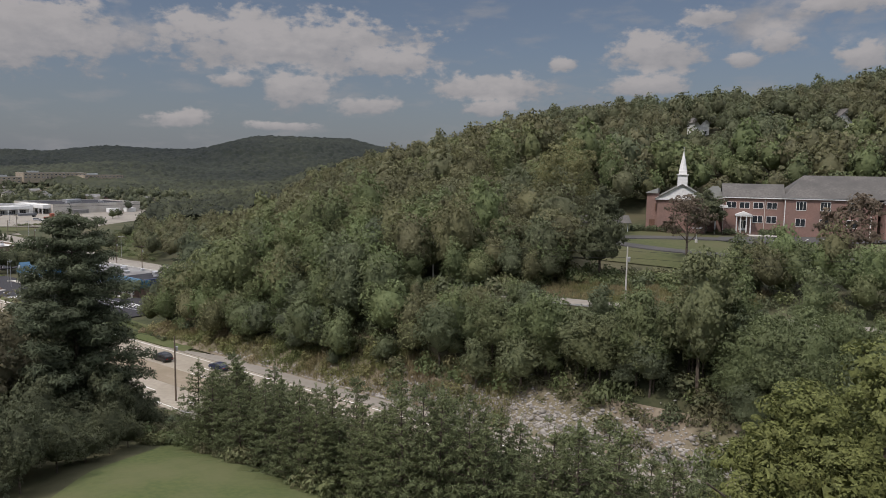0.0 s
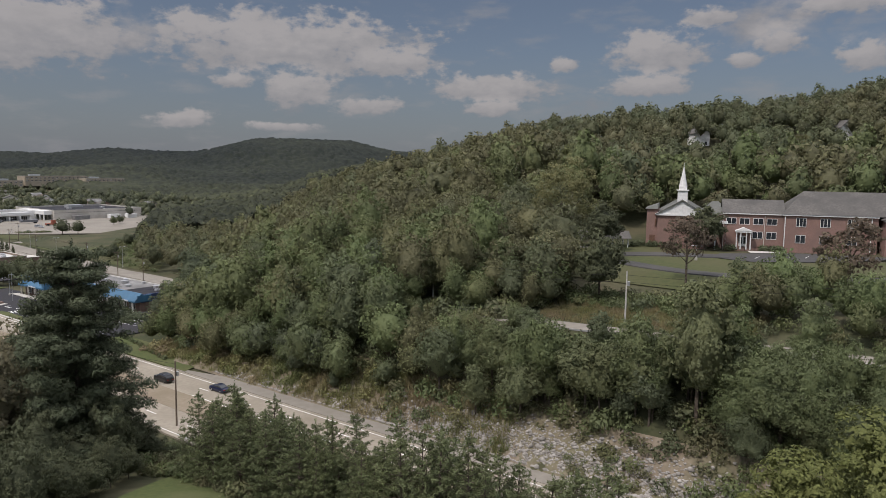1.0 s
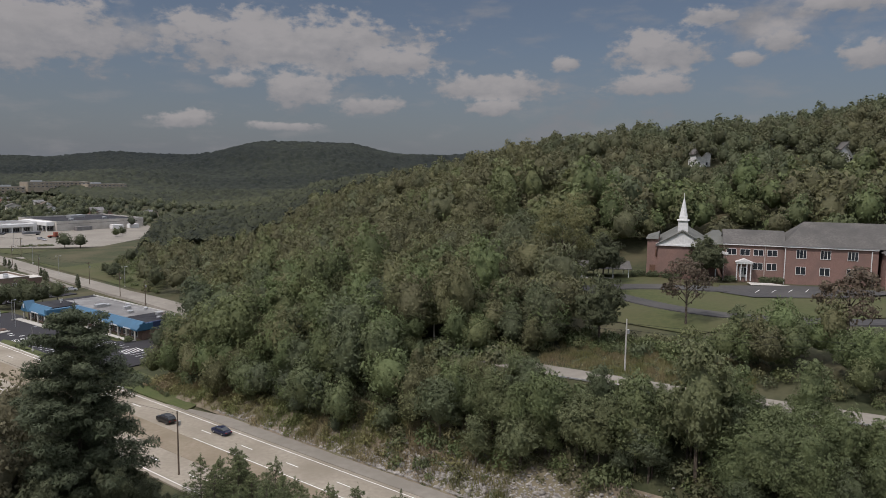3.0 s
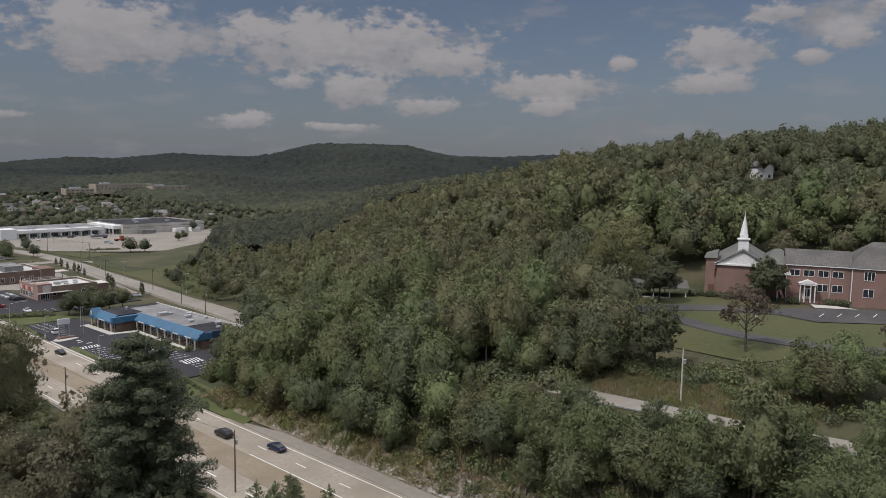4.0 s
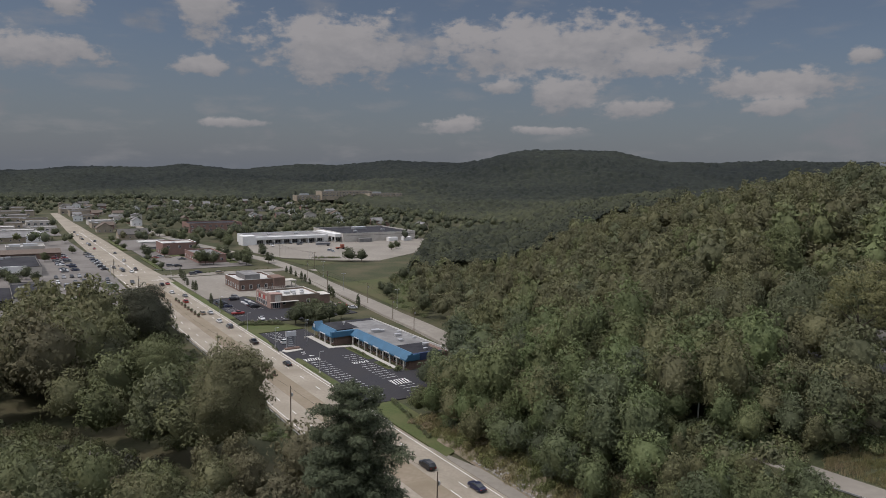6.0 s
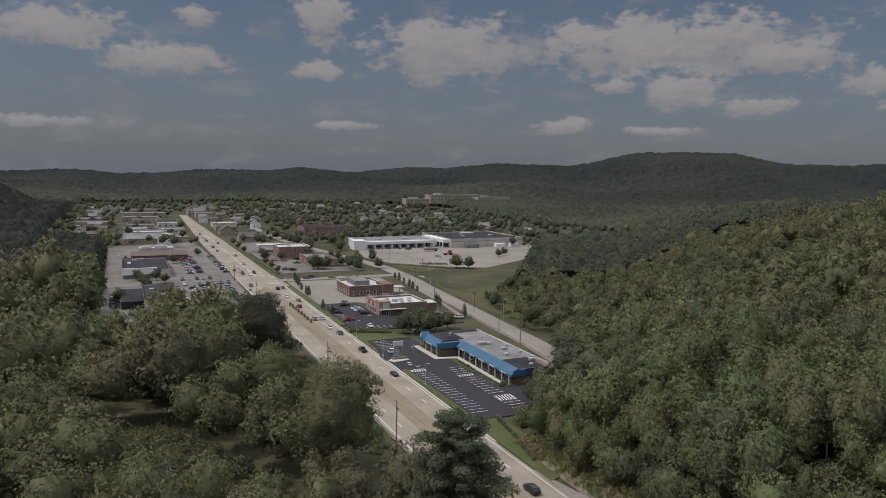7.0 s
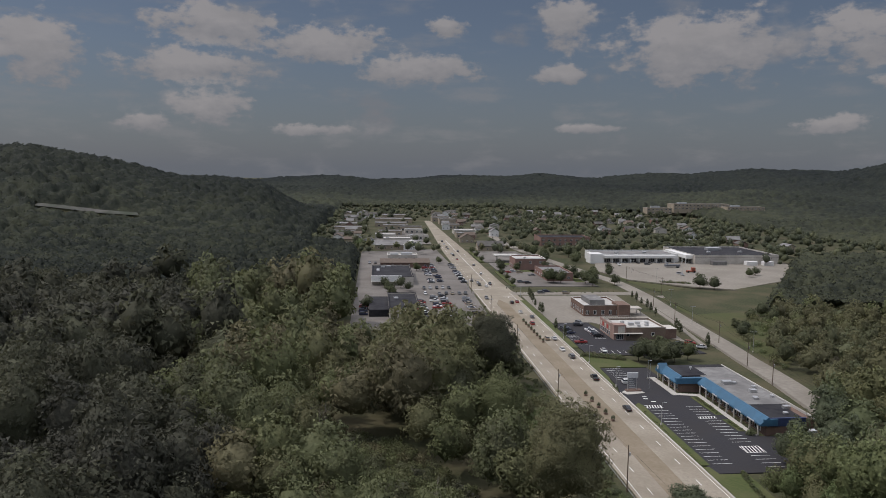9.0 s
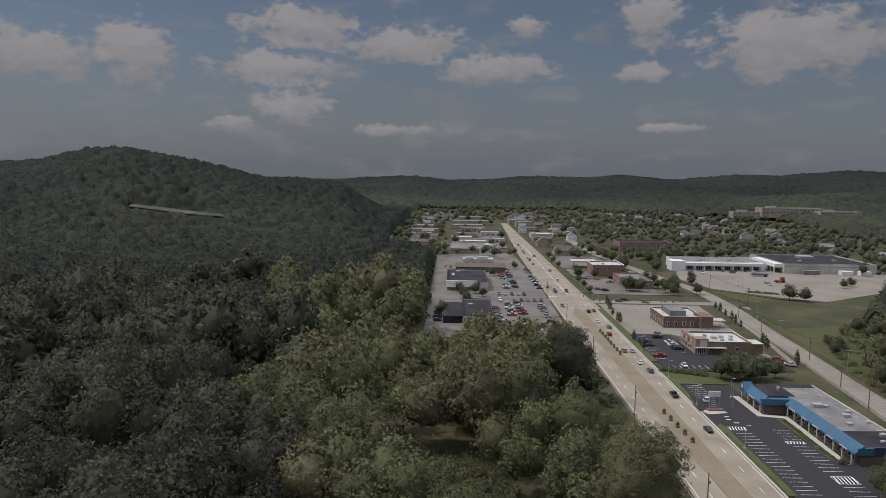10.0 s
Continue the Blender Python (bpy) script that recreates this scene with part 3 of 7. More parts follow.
def trunk_mesh(rng, height, radius, girth, limbs=5, top=0.8):
    bm = bmesh.new()
    lean = Vector((rng.uniform(-0.04, 0.04), rng.uniform(-0.04, 0.04), 0)) * height
    mid = Vector((0, 0, height * 0.4)) + lean * 0.4
    tapered(bm, (0, 0, -0.8), mid, girth, girth * 0.7)
    tapered(bm, mid, Vector((0, 0, height * top)) + lean, girth * 0.7, girth * 0.2)
    for i in range(limbs):
        a, z = i * 2.4 + rng.uniform(-0.3, 0.3), height * rng.uniform(0.3, 0.6)
        tapered(bm, (0, 0, z), (math.cos(a) * radius * 0.6, math.sin(a) * radius * 0.6, z + height * 0.2), girth * 0.4, girth * 0.12, 5)
    return bm


def tree_thing(name, label, category, crown, mat, trunk, m, group=""):
    """A tree as an Empty at its foot with a trunk and a crown."""
    root = thing(name, label, category, m, group)
    part("trunk", trunk, M_BARK, root)
    cr = raw("crown", *crown, mat)
    cr.parent = root
    return root


BALLS = {}


def inner_foliage(rng, c, r, fine, fill):
    """The closed mass of leaves within a crown: a bumpy skin just below the outer sprays of all lobes."""
    if fine not in BALLS:
        bm = bmesh.new()
        bmesh.ops.create_icosphere(bm, subdivisions=fine, radius=1.0)
        bm.verts.index_update()
        BALLS[fine] = np.array([q.co[:] for q in bm.verts]), np.array([[q.index for q in g.verts] for g in bm.faces])
        bm.free()
    d, f = BALLS[fine]
    d = d / np.linalg.norm(d, axis=1, keepdims=True)
    reach = np.zeros(len(d))
    for cc, rr in zip(c - c[0], r):
        e, o = d / rr, cc / rr
        A, B, C = (e * e).sum(1), -(e * o).sum(1), (o * o).sum() - 1
        q = B * B - A * C
        reach = np.maximum(reach, np.where(q > 0, (-B + np.sqrt(np.maximum(q, 0))) / A, 0))
    reach *= fill * rng.uniform(0.9, 1.1, len(d))
    v = c[0] + d * reach[:, None]
    fn = np.cross(v[f[:, 1]] - v[f[:, 0]], v[f[:, 2]] - v[f[:, 0]])
    nn = np.zeros_like(v)
    for k in range(3):
        np.add.at(nn, f[:, k], fn)
    nn /= np.linalg.norm(nn, axis=1, keepdims=True)
    return np.concatenate([v, nn], 1), f


def broadleaf(rng, height, radius, n, size, low=0.25, core=0.12, nl=9, clumps=110, rugged=0.05, fine=2, fill=0.76):
    """A crown: most leaves in tufts on the lobes, some spread over the lobes, some deep inside."""
    c, r = crown_lobes(rng, height, radius, low, nl, rugged)
    mid = c[0]
    parts = [inner_foliage(rng, c, r, fine, fill)] if fine else []
    parts += [lumps(rng, c, r, int(n * (0.45 + 0.4 * rugged)), size, clumps=clumps, inner=0.25), lumps(rng, c, r, int(n * (0.55 - 0.4 * rugged)), size, inner=0.2)]
    if core:
        parts.append(heart(rng, c, r, max(10, int(n * core)), size * 2.3))
    v, f = merge(*parts)
    # shade partly with the roundness of the whole crown
    d = (v[:, :3] - mid) / np.array([radius, radius, height * 0.5])
    d /= np.linalg.norm(d, axis=1, keepdims=True) + 1e-6
    nn = v[:, 3:] * 0.6 + d * (0.62 - 0.4 * rugged)
    v[:, 3:] = nn / np.linalg.norm(nn, axis=1, keepdims=True)
    return v, f


def massed(name, label, category, trees, variants, mat):
    """One object of many trees; trees: rows of x, y, z, scale, stretch, turn, variant, tint."""
    vs, fs, ts, o = [], [], [], 0
    for k, (v, f) in enumerate(variants):
        t = trees[trees[:, 6] == k]
        if not len(t):
            continue
        c, s = np.cos(t[:, 5])[:, None], np.sin(t[:, 5])[:, None]
        x = (v[:, 0] * c - v[:, 1] * s) * t[:, 3:4] + t[:, 0:1]
        y = (v[:, 0] * s + v[:, 1] * c) * t[:, 3:4] + t[:, 1:2]
        z = v[:, 2] * t[:, 4:5] + t[:, 2:3]
        cols = [x, y, z]
        if v.shape[1] == 6:
            cols += [v[:, 3] * c - v[:, 4] * s, v[:, 3] * s + v[:, 4] * c, v[:, 5] + 0 * c]
        vs.append(np.stack(cols, -1).reshape(-1, len(cols)))
        fs.append((f[None] + (np.arange(len(t)) * len(v))[:, None, None]).reshape(-1, 3) + o)
        ts.append(np.repeat(t[:, 7], len(v)))
        o += len(vs[-1])
    ob = raw(name, np.concatenate(vs), np.concatenate(fs), mat, np.concatenate(ts))
    return tagged(ob, label, category, kind="stuff")


def house_spots():
    """Plan places of the small houses in the far town."""
    rng = np.random.default_rng(41)
    out = []
    while len(out) < 84:
        n = len(out)
        u = rng.uniform(430, 1000)
        v = (rng.uniform(20, 60), rng.uniform(70, 330), rng.uniform(-112, -75))[n % 3] if n % 5 else rng.uniform(150, 330)
        if (u < 580 and 80 < v < 290) or (u < 540 and v < 0) or (u < 460 and v > 60) or (u < 590 and 0 < v < 66) or min([math.hypot(u - a, v - b) for a, b in out] + [99]) < 17:
            continue
        if any(u0 - 14 < u < u1 + 14 and v0 - 14 < v < v1 + 14 for u0, v0, u1, v1, h in FAR_SHOPS):
            continue
        out.append((u, v))
    return out


FAR_SHOPS = ((690, -118, 715, -80, 5), (640, -120, 660, -92, 5), (600, -70, 622, -48, 4.5), (640, -66, 662, -40, 5), (720, -60, 742, -30, 5), (800, 16, 825, 38, 7), (760, -70, 790, -30, 5), (560, -62, 580, -34, 4.5), (590, -36, 606, -14, 4.5), (820, -70, 850, -20, 6), (700, -40, 715, -14, 5), (900, -60, 930, -20, 6),
             (612, 18, 632, 40, 5), (655, 20, 678, 44, 4.5), (745, -118, 775, -90, 5), (850, 10, 880, 34, 6), (735, 18, 760, 36, 5), (665, -36, 685, -14, 4.5))
HOUSES = house_spots()


def built_up(u, v, margin):
    """Where roads, halls and houses of the far town stand."""
    b = (abs(v - 3) < 11 + margin) & (u < 900) | (abs(v - 75) < 3 + margin) & (u < 700)
    for u0, v0, u1, v1, h in FAR_SHOPS + ((530, 92, 560, 142, 8), (488, 24, 506, 50, 4), (494, -72, 528, -26, 4), (560, 16, 574, 30, 4), (392, 187, 460, 260, 5), (400, 104, 440, 180, 5)):
        b |= (u > u0 - margin - 6) & (u < u1 + margin) & (v > v0 - margin) & (v < v1 + margin)
    for a, c in HOUSES:
        b |= np.hypot(u - a - 4, v - c - 5) < 7 + margin
    return b


def wood_edge(u):
    """Where the hillside woods begin, across the plan."""
    return np.interp(u, (-600, -125, -95, -60, -20, 12, 18, 26, 45, 62, 90, 122, 170, 223, 300, 420), (21, 20.5, 20.5, 20, 21, 42, 58, 69, 71, 75, 84, 97, 126, 155, 212, 285))


BENCH = ((-330, 52), (-220, 46), (-166, 41.4), (-145, 38.9), (-131, 37.6), (-103, 37.4))


def bench_v(u):
    """Where the hillside lane runs."""
    return np.interp(u, [q[0] for q in BENCH], [q[1] for q in BENCH])


def clearing(u, v):
    """Distance from the middle line of the overgrown clearing west of the road."""
    t = np.clip(((u + 28) * 42 + (v + 53) * -23) / (42 ** 2 + 23 ** 2), 0, 1)
    return np.hypot(u + 28 - 42 * t, v + 53 + 23 * t)


def wooded(u, v):
    """Where trees stand, on the plan (arrays), and where the town's scattered trees stand."""
    edge = wood_edge(u)
    right = v > edge - 2.5 * (u < -20) * (np.sin(u * 0.21) > -0.2)
    bench = bench_v(u)
    lane = (u < -102) & (abs(v - bench) < 5.0)
    verge = (u < -118) & (u > -142) & (v > bench) & (v < bench + 15)
    church = (u > -205) & (u < np.interp(v, (48, 62, 77, 93, 110, 140), (-116, -109, -101, -93, -89, -87))) & (v > bench + np.interp(u, (-200, -146, -136, -110), (24, 21, 5, 5))) & (v < np.interp(u, (-190, -156, -102, -86), (174, 169, 150, 138)))
    left = (v < -16) & (u > -70) & ~((u > 142) & (u < 480) & (v > -84)) & ~((u >= 480) & (v > -92)) & ~((u > 40) & (v > -19))
    left &= ~((u > -46) & (u < 6) & (v > -25))
    glade = (clearing(u, v) < 11) | (np.hypot((u - 28) / 1.4, v + 87) < 6)
    behind = (u <= -70) & (v < -16) & ((v < -66) | (u > -96) & (v < -36)) & (u > -150)
    town = (u > 470) & (u < 1050) & (v > -95) & (v < 300)
    return (right & ~church & ~lane & ~verge) | (left & ~glade) | behind | town, town


def woods():
    rng = np.random.default_rng(11)
    close = [broadleaf(rng, 12.5, 5.2, 8600, 0.15, 0.06, 0.02, 22, 340, 0.35, 3, 0.6) for _ in range(4)]
    near = [broadleaf(rng, 12.5, 5.0, 3900, 0.225, 0.08, 0.03, 18, 220, 0.35, 3, 0.6) for _ in range(4)] + [broadleaf(rng, 15, 4.4, 3900, 0.225, 0.08, 0.03, 20, 220, 0.35, 3, 0.6) for _ in range(3)]
    mid = [broadleaf(rng, 12.5, 5.2, 1450, 0.3, 0.12, 0, 16, 130, 0.25, 2, 0.68) for _ in range(4)] + [broadleaf(rng, 14.5, 4.2, 1450, 0.29, 0.12, 0, 16, 130, 0.25, 2, 0.68) for _ in range(2)]
    far = [broadleaf(rng, 12.5, 5.2, 340, 0.58, 0.15, 0, 12, 60, 0.15, 1) for _ in range(4)] + [broadleaf(rng, 14.5, 4.4, 340, 0.56, 0.15, 0, 12, 60, 0.15, 1) for _ in range(2)]
    back = [broadleaf(rng, 12.5, 5.4, 140, 0.9, 0.3, 0, 5, 18, 0.05, 1) for _ in range(6)]
    trunks = [trunk_mesh(rng, 13, 5, 0.28) for _ in close + near]
    step = 7.6
    gx, gy = np.meshgrid(np.arange(-700, 420, step), np.arange(-60, 700, step))
    x = gx.ravel() + rng.uniform(-0.48, 0.48, gx.size) * step
    y = gy.ravel() + rng.uniform(-0.48, 0.48, gx.size) * step
    # closer planting on the road bank and below the church lot
    bu = np.concatenate([rng.uniform(-190, -18, 120), rng.uniform(-190, -136, 40), rng.uniform(-118, -40, 120), rng.uniform(-190, -10, 150), rng.uniform(-112, -50, 60)])
    bv = np.concatenate([rng.uniform(17.5, 30, 120), bench_v(bu[120:160]) + rng.uniform(10, 22, 40), rng.uniform(30, 70, 120), np.where(bu[280:430] < -88, rng.uniform(26.5, 36, 150), rng.uniform(22, 36, 150)), rng.uniform(36, 62, 60)])
    bv[:120] = np.where(bu[:120] < -85, np.maximum(bv[:120], 23.5 + 0.2 * (bv[:120] - 17.5)), bv[:120])
    low = np.zeros(x.size + bu.size, bool)
    low[-210:] = True
    # a closer stand of slim trees on the hill behind the church
    cx, cy = rng.uniform(-60, 260, 700), rng.uniform(205, 400, 700)
    x, y, low = np.concatenate([x, OX + bu * UX + bv * VX, cx]), np.concatenate([y, OY + bu * UY + bv * VY, cy]), np.concatenate([low, np.zeros(700, bool)])
    r, az = np.hypot(x, y), np.degrees(np.arctan2(-x, y))
    u, v = (x - OX) * UX + (y - OY) * UY, (x - OX) * VX + (y - OY) * VY
    yes, town = wooded(u, v)
    keep = yes & (r > 38) & ((r < 424) | town & (r < 675)) & (az > -38) & (az < 93) & ((az > -9) | (y < 375))
    keep &= ~town | (rng.uniform(0, 1, x.size) < np.where((v > -80) & (v < 66), 0.25, 0.6)) & ~built_up(u, v, 3.0)
    keep &= (v > 0) | town | (rng.uniform(0, 1, x.size) < 0.78)
    keep &= (np.hypot(x - 97, y - 281) > 7) & (np.hypot(x - 144, y - 266) > 5)
    x, y, r, u, v, town, low = x[keep], y[keep], r[keep], u[keep], v[keep], town[keep], low[keep]
    z = ground_z(x, y) - 0.2
    n = len(x)
    # stands of taller and lower trees
    stand = np.array([noise.noise((a / 38, b / 38, 3.0)) for a, b in zip(x, y)])
    scale = np.clip(rng.normal(1.03, 0.25, n) + stand * 0.4, 0.5, 1.6)
    scale[v > 0] *= 0.87
    scale[low] *= 0.55
    tint = np.clip(0.5 + np.array([noise.noise((a / 45, b / 45, 9.0)) for a, b in zip(x, y)]) * 0.6 + rng.normal(0, 0.2, n), 0, 1)
    bench = bench_v(u)
    scale[(v > 0) & (v < 24) & (u < -20)] *= 0.66
    scale[(v > 25) & (v < bench) & (u < -60)] *= np.where(u < -112, 0.62, 0.9)[(v > 25) & (v < bench) & (u < -60)]
    scale[(u < -128) & (v > bench) & (v < bench + 26)] *= 0.58
    crest = (v > 0) & (y > 255)
    scale[crest] = 0.7 + 0.35 * (scale[crest] - 0.8)
    # upper hill takes browner tints, kept darker to stand in for cloud shade
    tint[crest & (x > 40)] = 0.74 + 0.3 * tint[crest & (x > 40)]
    brow = (v > 62) & (x < 40) & (u > -100)
    tint[brow] = 0.48 + 0.46 * tint[brow]
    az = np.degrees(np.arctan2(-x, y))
    # woods beyond 66 degrees west tinted darker in place of a cloud's shadow
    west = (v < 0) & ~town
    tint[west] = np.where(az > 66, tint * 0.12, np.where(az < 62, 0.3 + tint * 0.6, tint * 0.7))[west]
    scale[town] *= 0.72
    scale[(v < 0) & (v > -110) & (u > 105) & (u < 145)] *= 0.6
    scale[(v < 0) & (u > -72) & ~town] *= 1.28
    scale[(v < 0) & (v > -34) & (u > -30) & (u < 110)] *= 0.75
    scale[(v < 0) & (v > -52) & (u > -72) & (u <= -30)] *= 0.6
    scale[(v < 0) & (v > -42) & (u > -6) & (u < 64)] *= 0.45
    scale[(v <= -52) & (v > -108) & (u > -72) & (u < -28)] *= 0.6
    turn = rng.uniform(0, 6.28, n)
    stretch = rng.uniform(0.9, 1.25, n)
    order = np.argsort(r)[:200]
    done = {}
    for c, i in enumerate(order):
        k = int(rng.integers(4)) if c < 75 else 4 + int(rng.integers(7))
        m = Matrix.LocRotScale((x[i], y[i], z[i]), Euler((0, 0, turn[i])), (scale[i], scale[i], scale[i] * stretch[i]))
        west = v[i] < 0
        if (k, west) not in done:
            lab = "olive-brown leafy oak-like tree in the wooded bottom" if west else "leafy green deciduous tree in the dense roadside woods"
            done[k, west] = tree_thing("tree", lab, "tree", (close + near)[k], M_LEAF_WEST if west else M_LEAF, trunks[k].copy(), m, "woodland trees")
        else:
            copy_thing(done[k, west], Matrix()).matrix_basis = m
    rest = np.ones(n, bool)
    rest[order] = False
    rows = np.stack([x, y, z, scale, scale * stretch, turn, rng.integers(0, 6, n), tint], 1)
    west = rest & (v < 0) & ~town
    east = rest & ~west
    for near_r, far_r, kinds, where in ((0, 235, mid, "covering the slopes"), (235, 420, far, "on the upper slopes"), (420, 999, back, "further up the valley")):
        band = (r >= near_r) & (r < far_r)
        massed("woodland", "dense green deciduous woodland " + where, "woodland", rows[east & band], kinds, M_LEAF_STUFF)
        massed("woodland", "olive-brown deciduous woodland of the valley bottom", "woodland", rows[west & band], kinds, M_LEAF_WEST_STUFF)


def chance(i, j, k):
    """A repeatable random number for each whole-numbered cell."""
    q = np.sin(i * 127.1 + j * 311.7 + k * 74.7) * 43758.5453
    return q - np.floor(q)


def canopy(x, y, size):
    """Height (0 to 1) and tint of a closed canopy of round crowns, one to each cell of that size."""
    cx, cy = np.floor(x / size), np.floor(y / size)
    top, tint = np.zeros_like(x), np.zeros_like(x)
    for di in (-1, 0, 1):
        for dj in (-1, 0, 1):
            i, j = cx + di, cy + dj
            px, py = (i + 0.15 + 0.7 * chance(i, j, 1)) * size, (j + 0.15 + 0.7 * chance(i, j, 2)) * size
            rad, tall = size * (0.6 + 0.35 * chance(i, j, 3)), 0.6 + 0.5 * chance(i, j, 4)
            h = tall * np.sqrt(np.clip(1 - ((x - px) ** 2 + (y - py) ** 2) / rad ** 2, 0, 1))
            tint = np.where(h > top, chance(i, j, 5), tint)
            top = np.maximum(top, h)
    return top, tint


def far_town(u, v, z):
    return (u > 0) & (u < 1150) & (v > -130) & (v < 420) & (z < 6)


def far_woods():
    """The far slopes: one closed canopy of crowns, and scattered trees in the town."""
    rng = np.random.default_rng(5)
    az = np.radians(np.arange(-10, 94, 0.115))
    r = [412.0]
    while r[-1] < 2500:
        r.append(r[-1] + 1.9 * (r[-1] / 420) ** 1.1)
    A, R = np.meshgrid(az, np.array(r))
    x, y = -np.sin(A) * R, np.cos(A) * R
    x, y = x + rng.normal(0, 0.35, x.shape), y + rng.normal(0, 0.5, x.shape)
    u, v = (x - OX) * UX + (y - OY) * UY, (x - OX) * VX + (y - OY) * VY
    z = ground_z(x, y)
    h1, tint = canopy(x, y, 9.0)
    h2, t2 = canopy(x + 40, y, 4.2)
    stand = 0.75 + 0.35 * np.sin(x / 61 + np.sin(y / 47)) * np.sin(y / 53 + np.sin(x / 71))
    top = (1.5 + 11.5 * h1 * stand + 2.6 * h2) + rng.normal(0, 0.3, x.shape)
    trees, town = wooded(u, v)
    bare = far_town(u, v, z) & ((R > 675) | town) | (R < 675) & ~trees | (u < 470) & (v > 70) & (v < 280) & (u > 200) & ~trees | (R > 719) & (R < 736) & (A > radians(69.6)) & (A < radians(76.2)) | built_up(u, v, 6.0)
    soft = bare.astype(float)
    for axis in (0, 1):
        soft = sum(np.roll(soft, q, axis) for q in range(-3, 4)) / 7
    z = z + top * (1 - soft) - 3 * soft
    # cloud shade put into the tint: darkest on far crests, lighter lower and nearer
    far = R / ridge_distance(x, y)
    shade_tint = np.interp(far, (0.3, 0.55, 0.8, 0.97), (0.6, 0.42, 0.24, 0.1))
    shade_tint = np.where(A > radians(40), np.where(R < 1250, np.interp(R, (420, 600, 1000), (0.36, 0.3, 0.27)), shade_tint), shade_tint)
    tint = np.clip(shade_tint + (tint - 0.5) * 0.22 + (t2 - 0.5) * 0.1 + 0.13 * np.sin(x / 130 + np.sin(y / 90)) * np.sin(y / 170 + np.sin(x / 110)), 0, 1)
    n, k = x.shape
    i, j = np.meshgrid(np.arange(n - 1), np.arange(k - 1), indexing="ij")
    seen = ((R < ridge_distance(x, y) * 1.06 + 60) & ~((A < radians(3)) & (R < 950)) & ~((A > radians(65)) & (R > 1120)))[:-1, :-1].ravel()
    seen &= ~(bare[:-1, :-1] & bare[1:, 1:]).ravel()
    f = np.stack([i * k + j, (i + 1) * k + j, (i + 1) * k + j + 1, i * k + j + 1], -1).reshape(-1, 4)[seen]
    used, f = np.unique(f, return_inverse=True)
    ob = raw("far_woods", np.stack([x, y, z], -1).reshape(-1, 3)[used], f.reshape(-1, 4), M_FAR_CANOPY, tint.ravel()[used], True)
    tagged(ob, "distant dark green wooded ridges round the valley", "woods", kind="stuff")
    # single leafy boughs that roughen the nearer part of that canopy
    near = np.flatnonzero(((R < 1100) & ~bare & (A > radians(2))).ravel())
    near = rng.choice(near, 150000)
    pos = np.stack([x, y, z], -1).reshape(-1, 3)[near] + rng.normal(0, 1.0, (len(near), 3)) * np.array([1, 1, 0.5])
    face = rng.normal(0, 0.5, (len(near), 3)) + np.array([0, 0, 0.6]) - pos * np.array([1, 1, 0]) / np.linalg.norm(pos[:, :2], axis=1, keepdims=True) * 0.4
    lv, lf = leaves(rng, pos, face, 0.75, 1.0, face * 0.5 + np.array([0, 0, 0.5]))
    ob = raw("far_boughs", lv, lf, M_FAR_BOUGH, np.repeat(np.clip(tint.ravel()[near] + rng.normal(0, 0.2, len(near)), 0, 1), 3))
    tagged(ob, "rough leafy crowns on the nearer wooded ridges", "woods", kind="stuff")
    kinds = [broadleaf(rng, 9, 4.6, 90, 0.6, 0.1, core=0, nl=7, clumps=16, fine=1) for _ in range(4)]
    n = 9000
    u, v = rng.uniform(380, 1250, n), rng.uniform(-130, 420, n)
    x, y = OX + u * UX + v * VX, OY + u * UY + v * VY
    z = ground_z(x, y)
    keep = far_town(u, v, z) & (np.hypot(x, y) > 640) & ~built_up(u, v, 3.0)
    q = rng.uniform(0, 1, n)
    keep &= np.where((v > -80) & (v < -10) & (u < 880), q < 0.18, np.where((v > 10) & (v < 66), q < 0.4, q < 0.8))
    x, y, z = x[keep][:1600], y[keep][:1600], z[keep][:1600]
    kk = len(x)
    sc = rng.uniform(0.55, 1.15, kk)
    massed("town_trees", "scattered green trees between the houses of the far town", "trees", np.stack([x, y, z, sc, sc * rng.uniform(0.8, 1.3, kk), rng.uniform(0, 6.28, kk), rng.integers(0, 4, kk), rng.uniform(0, 1, kk)], 1), kinds, M_TOWN_STUFF)


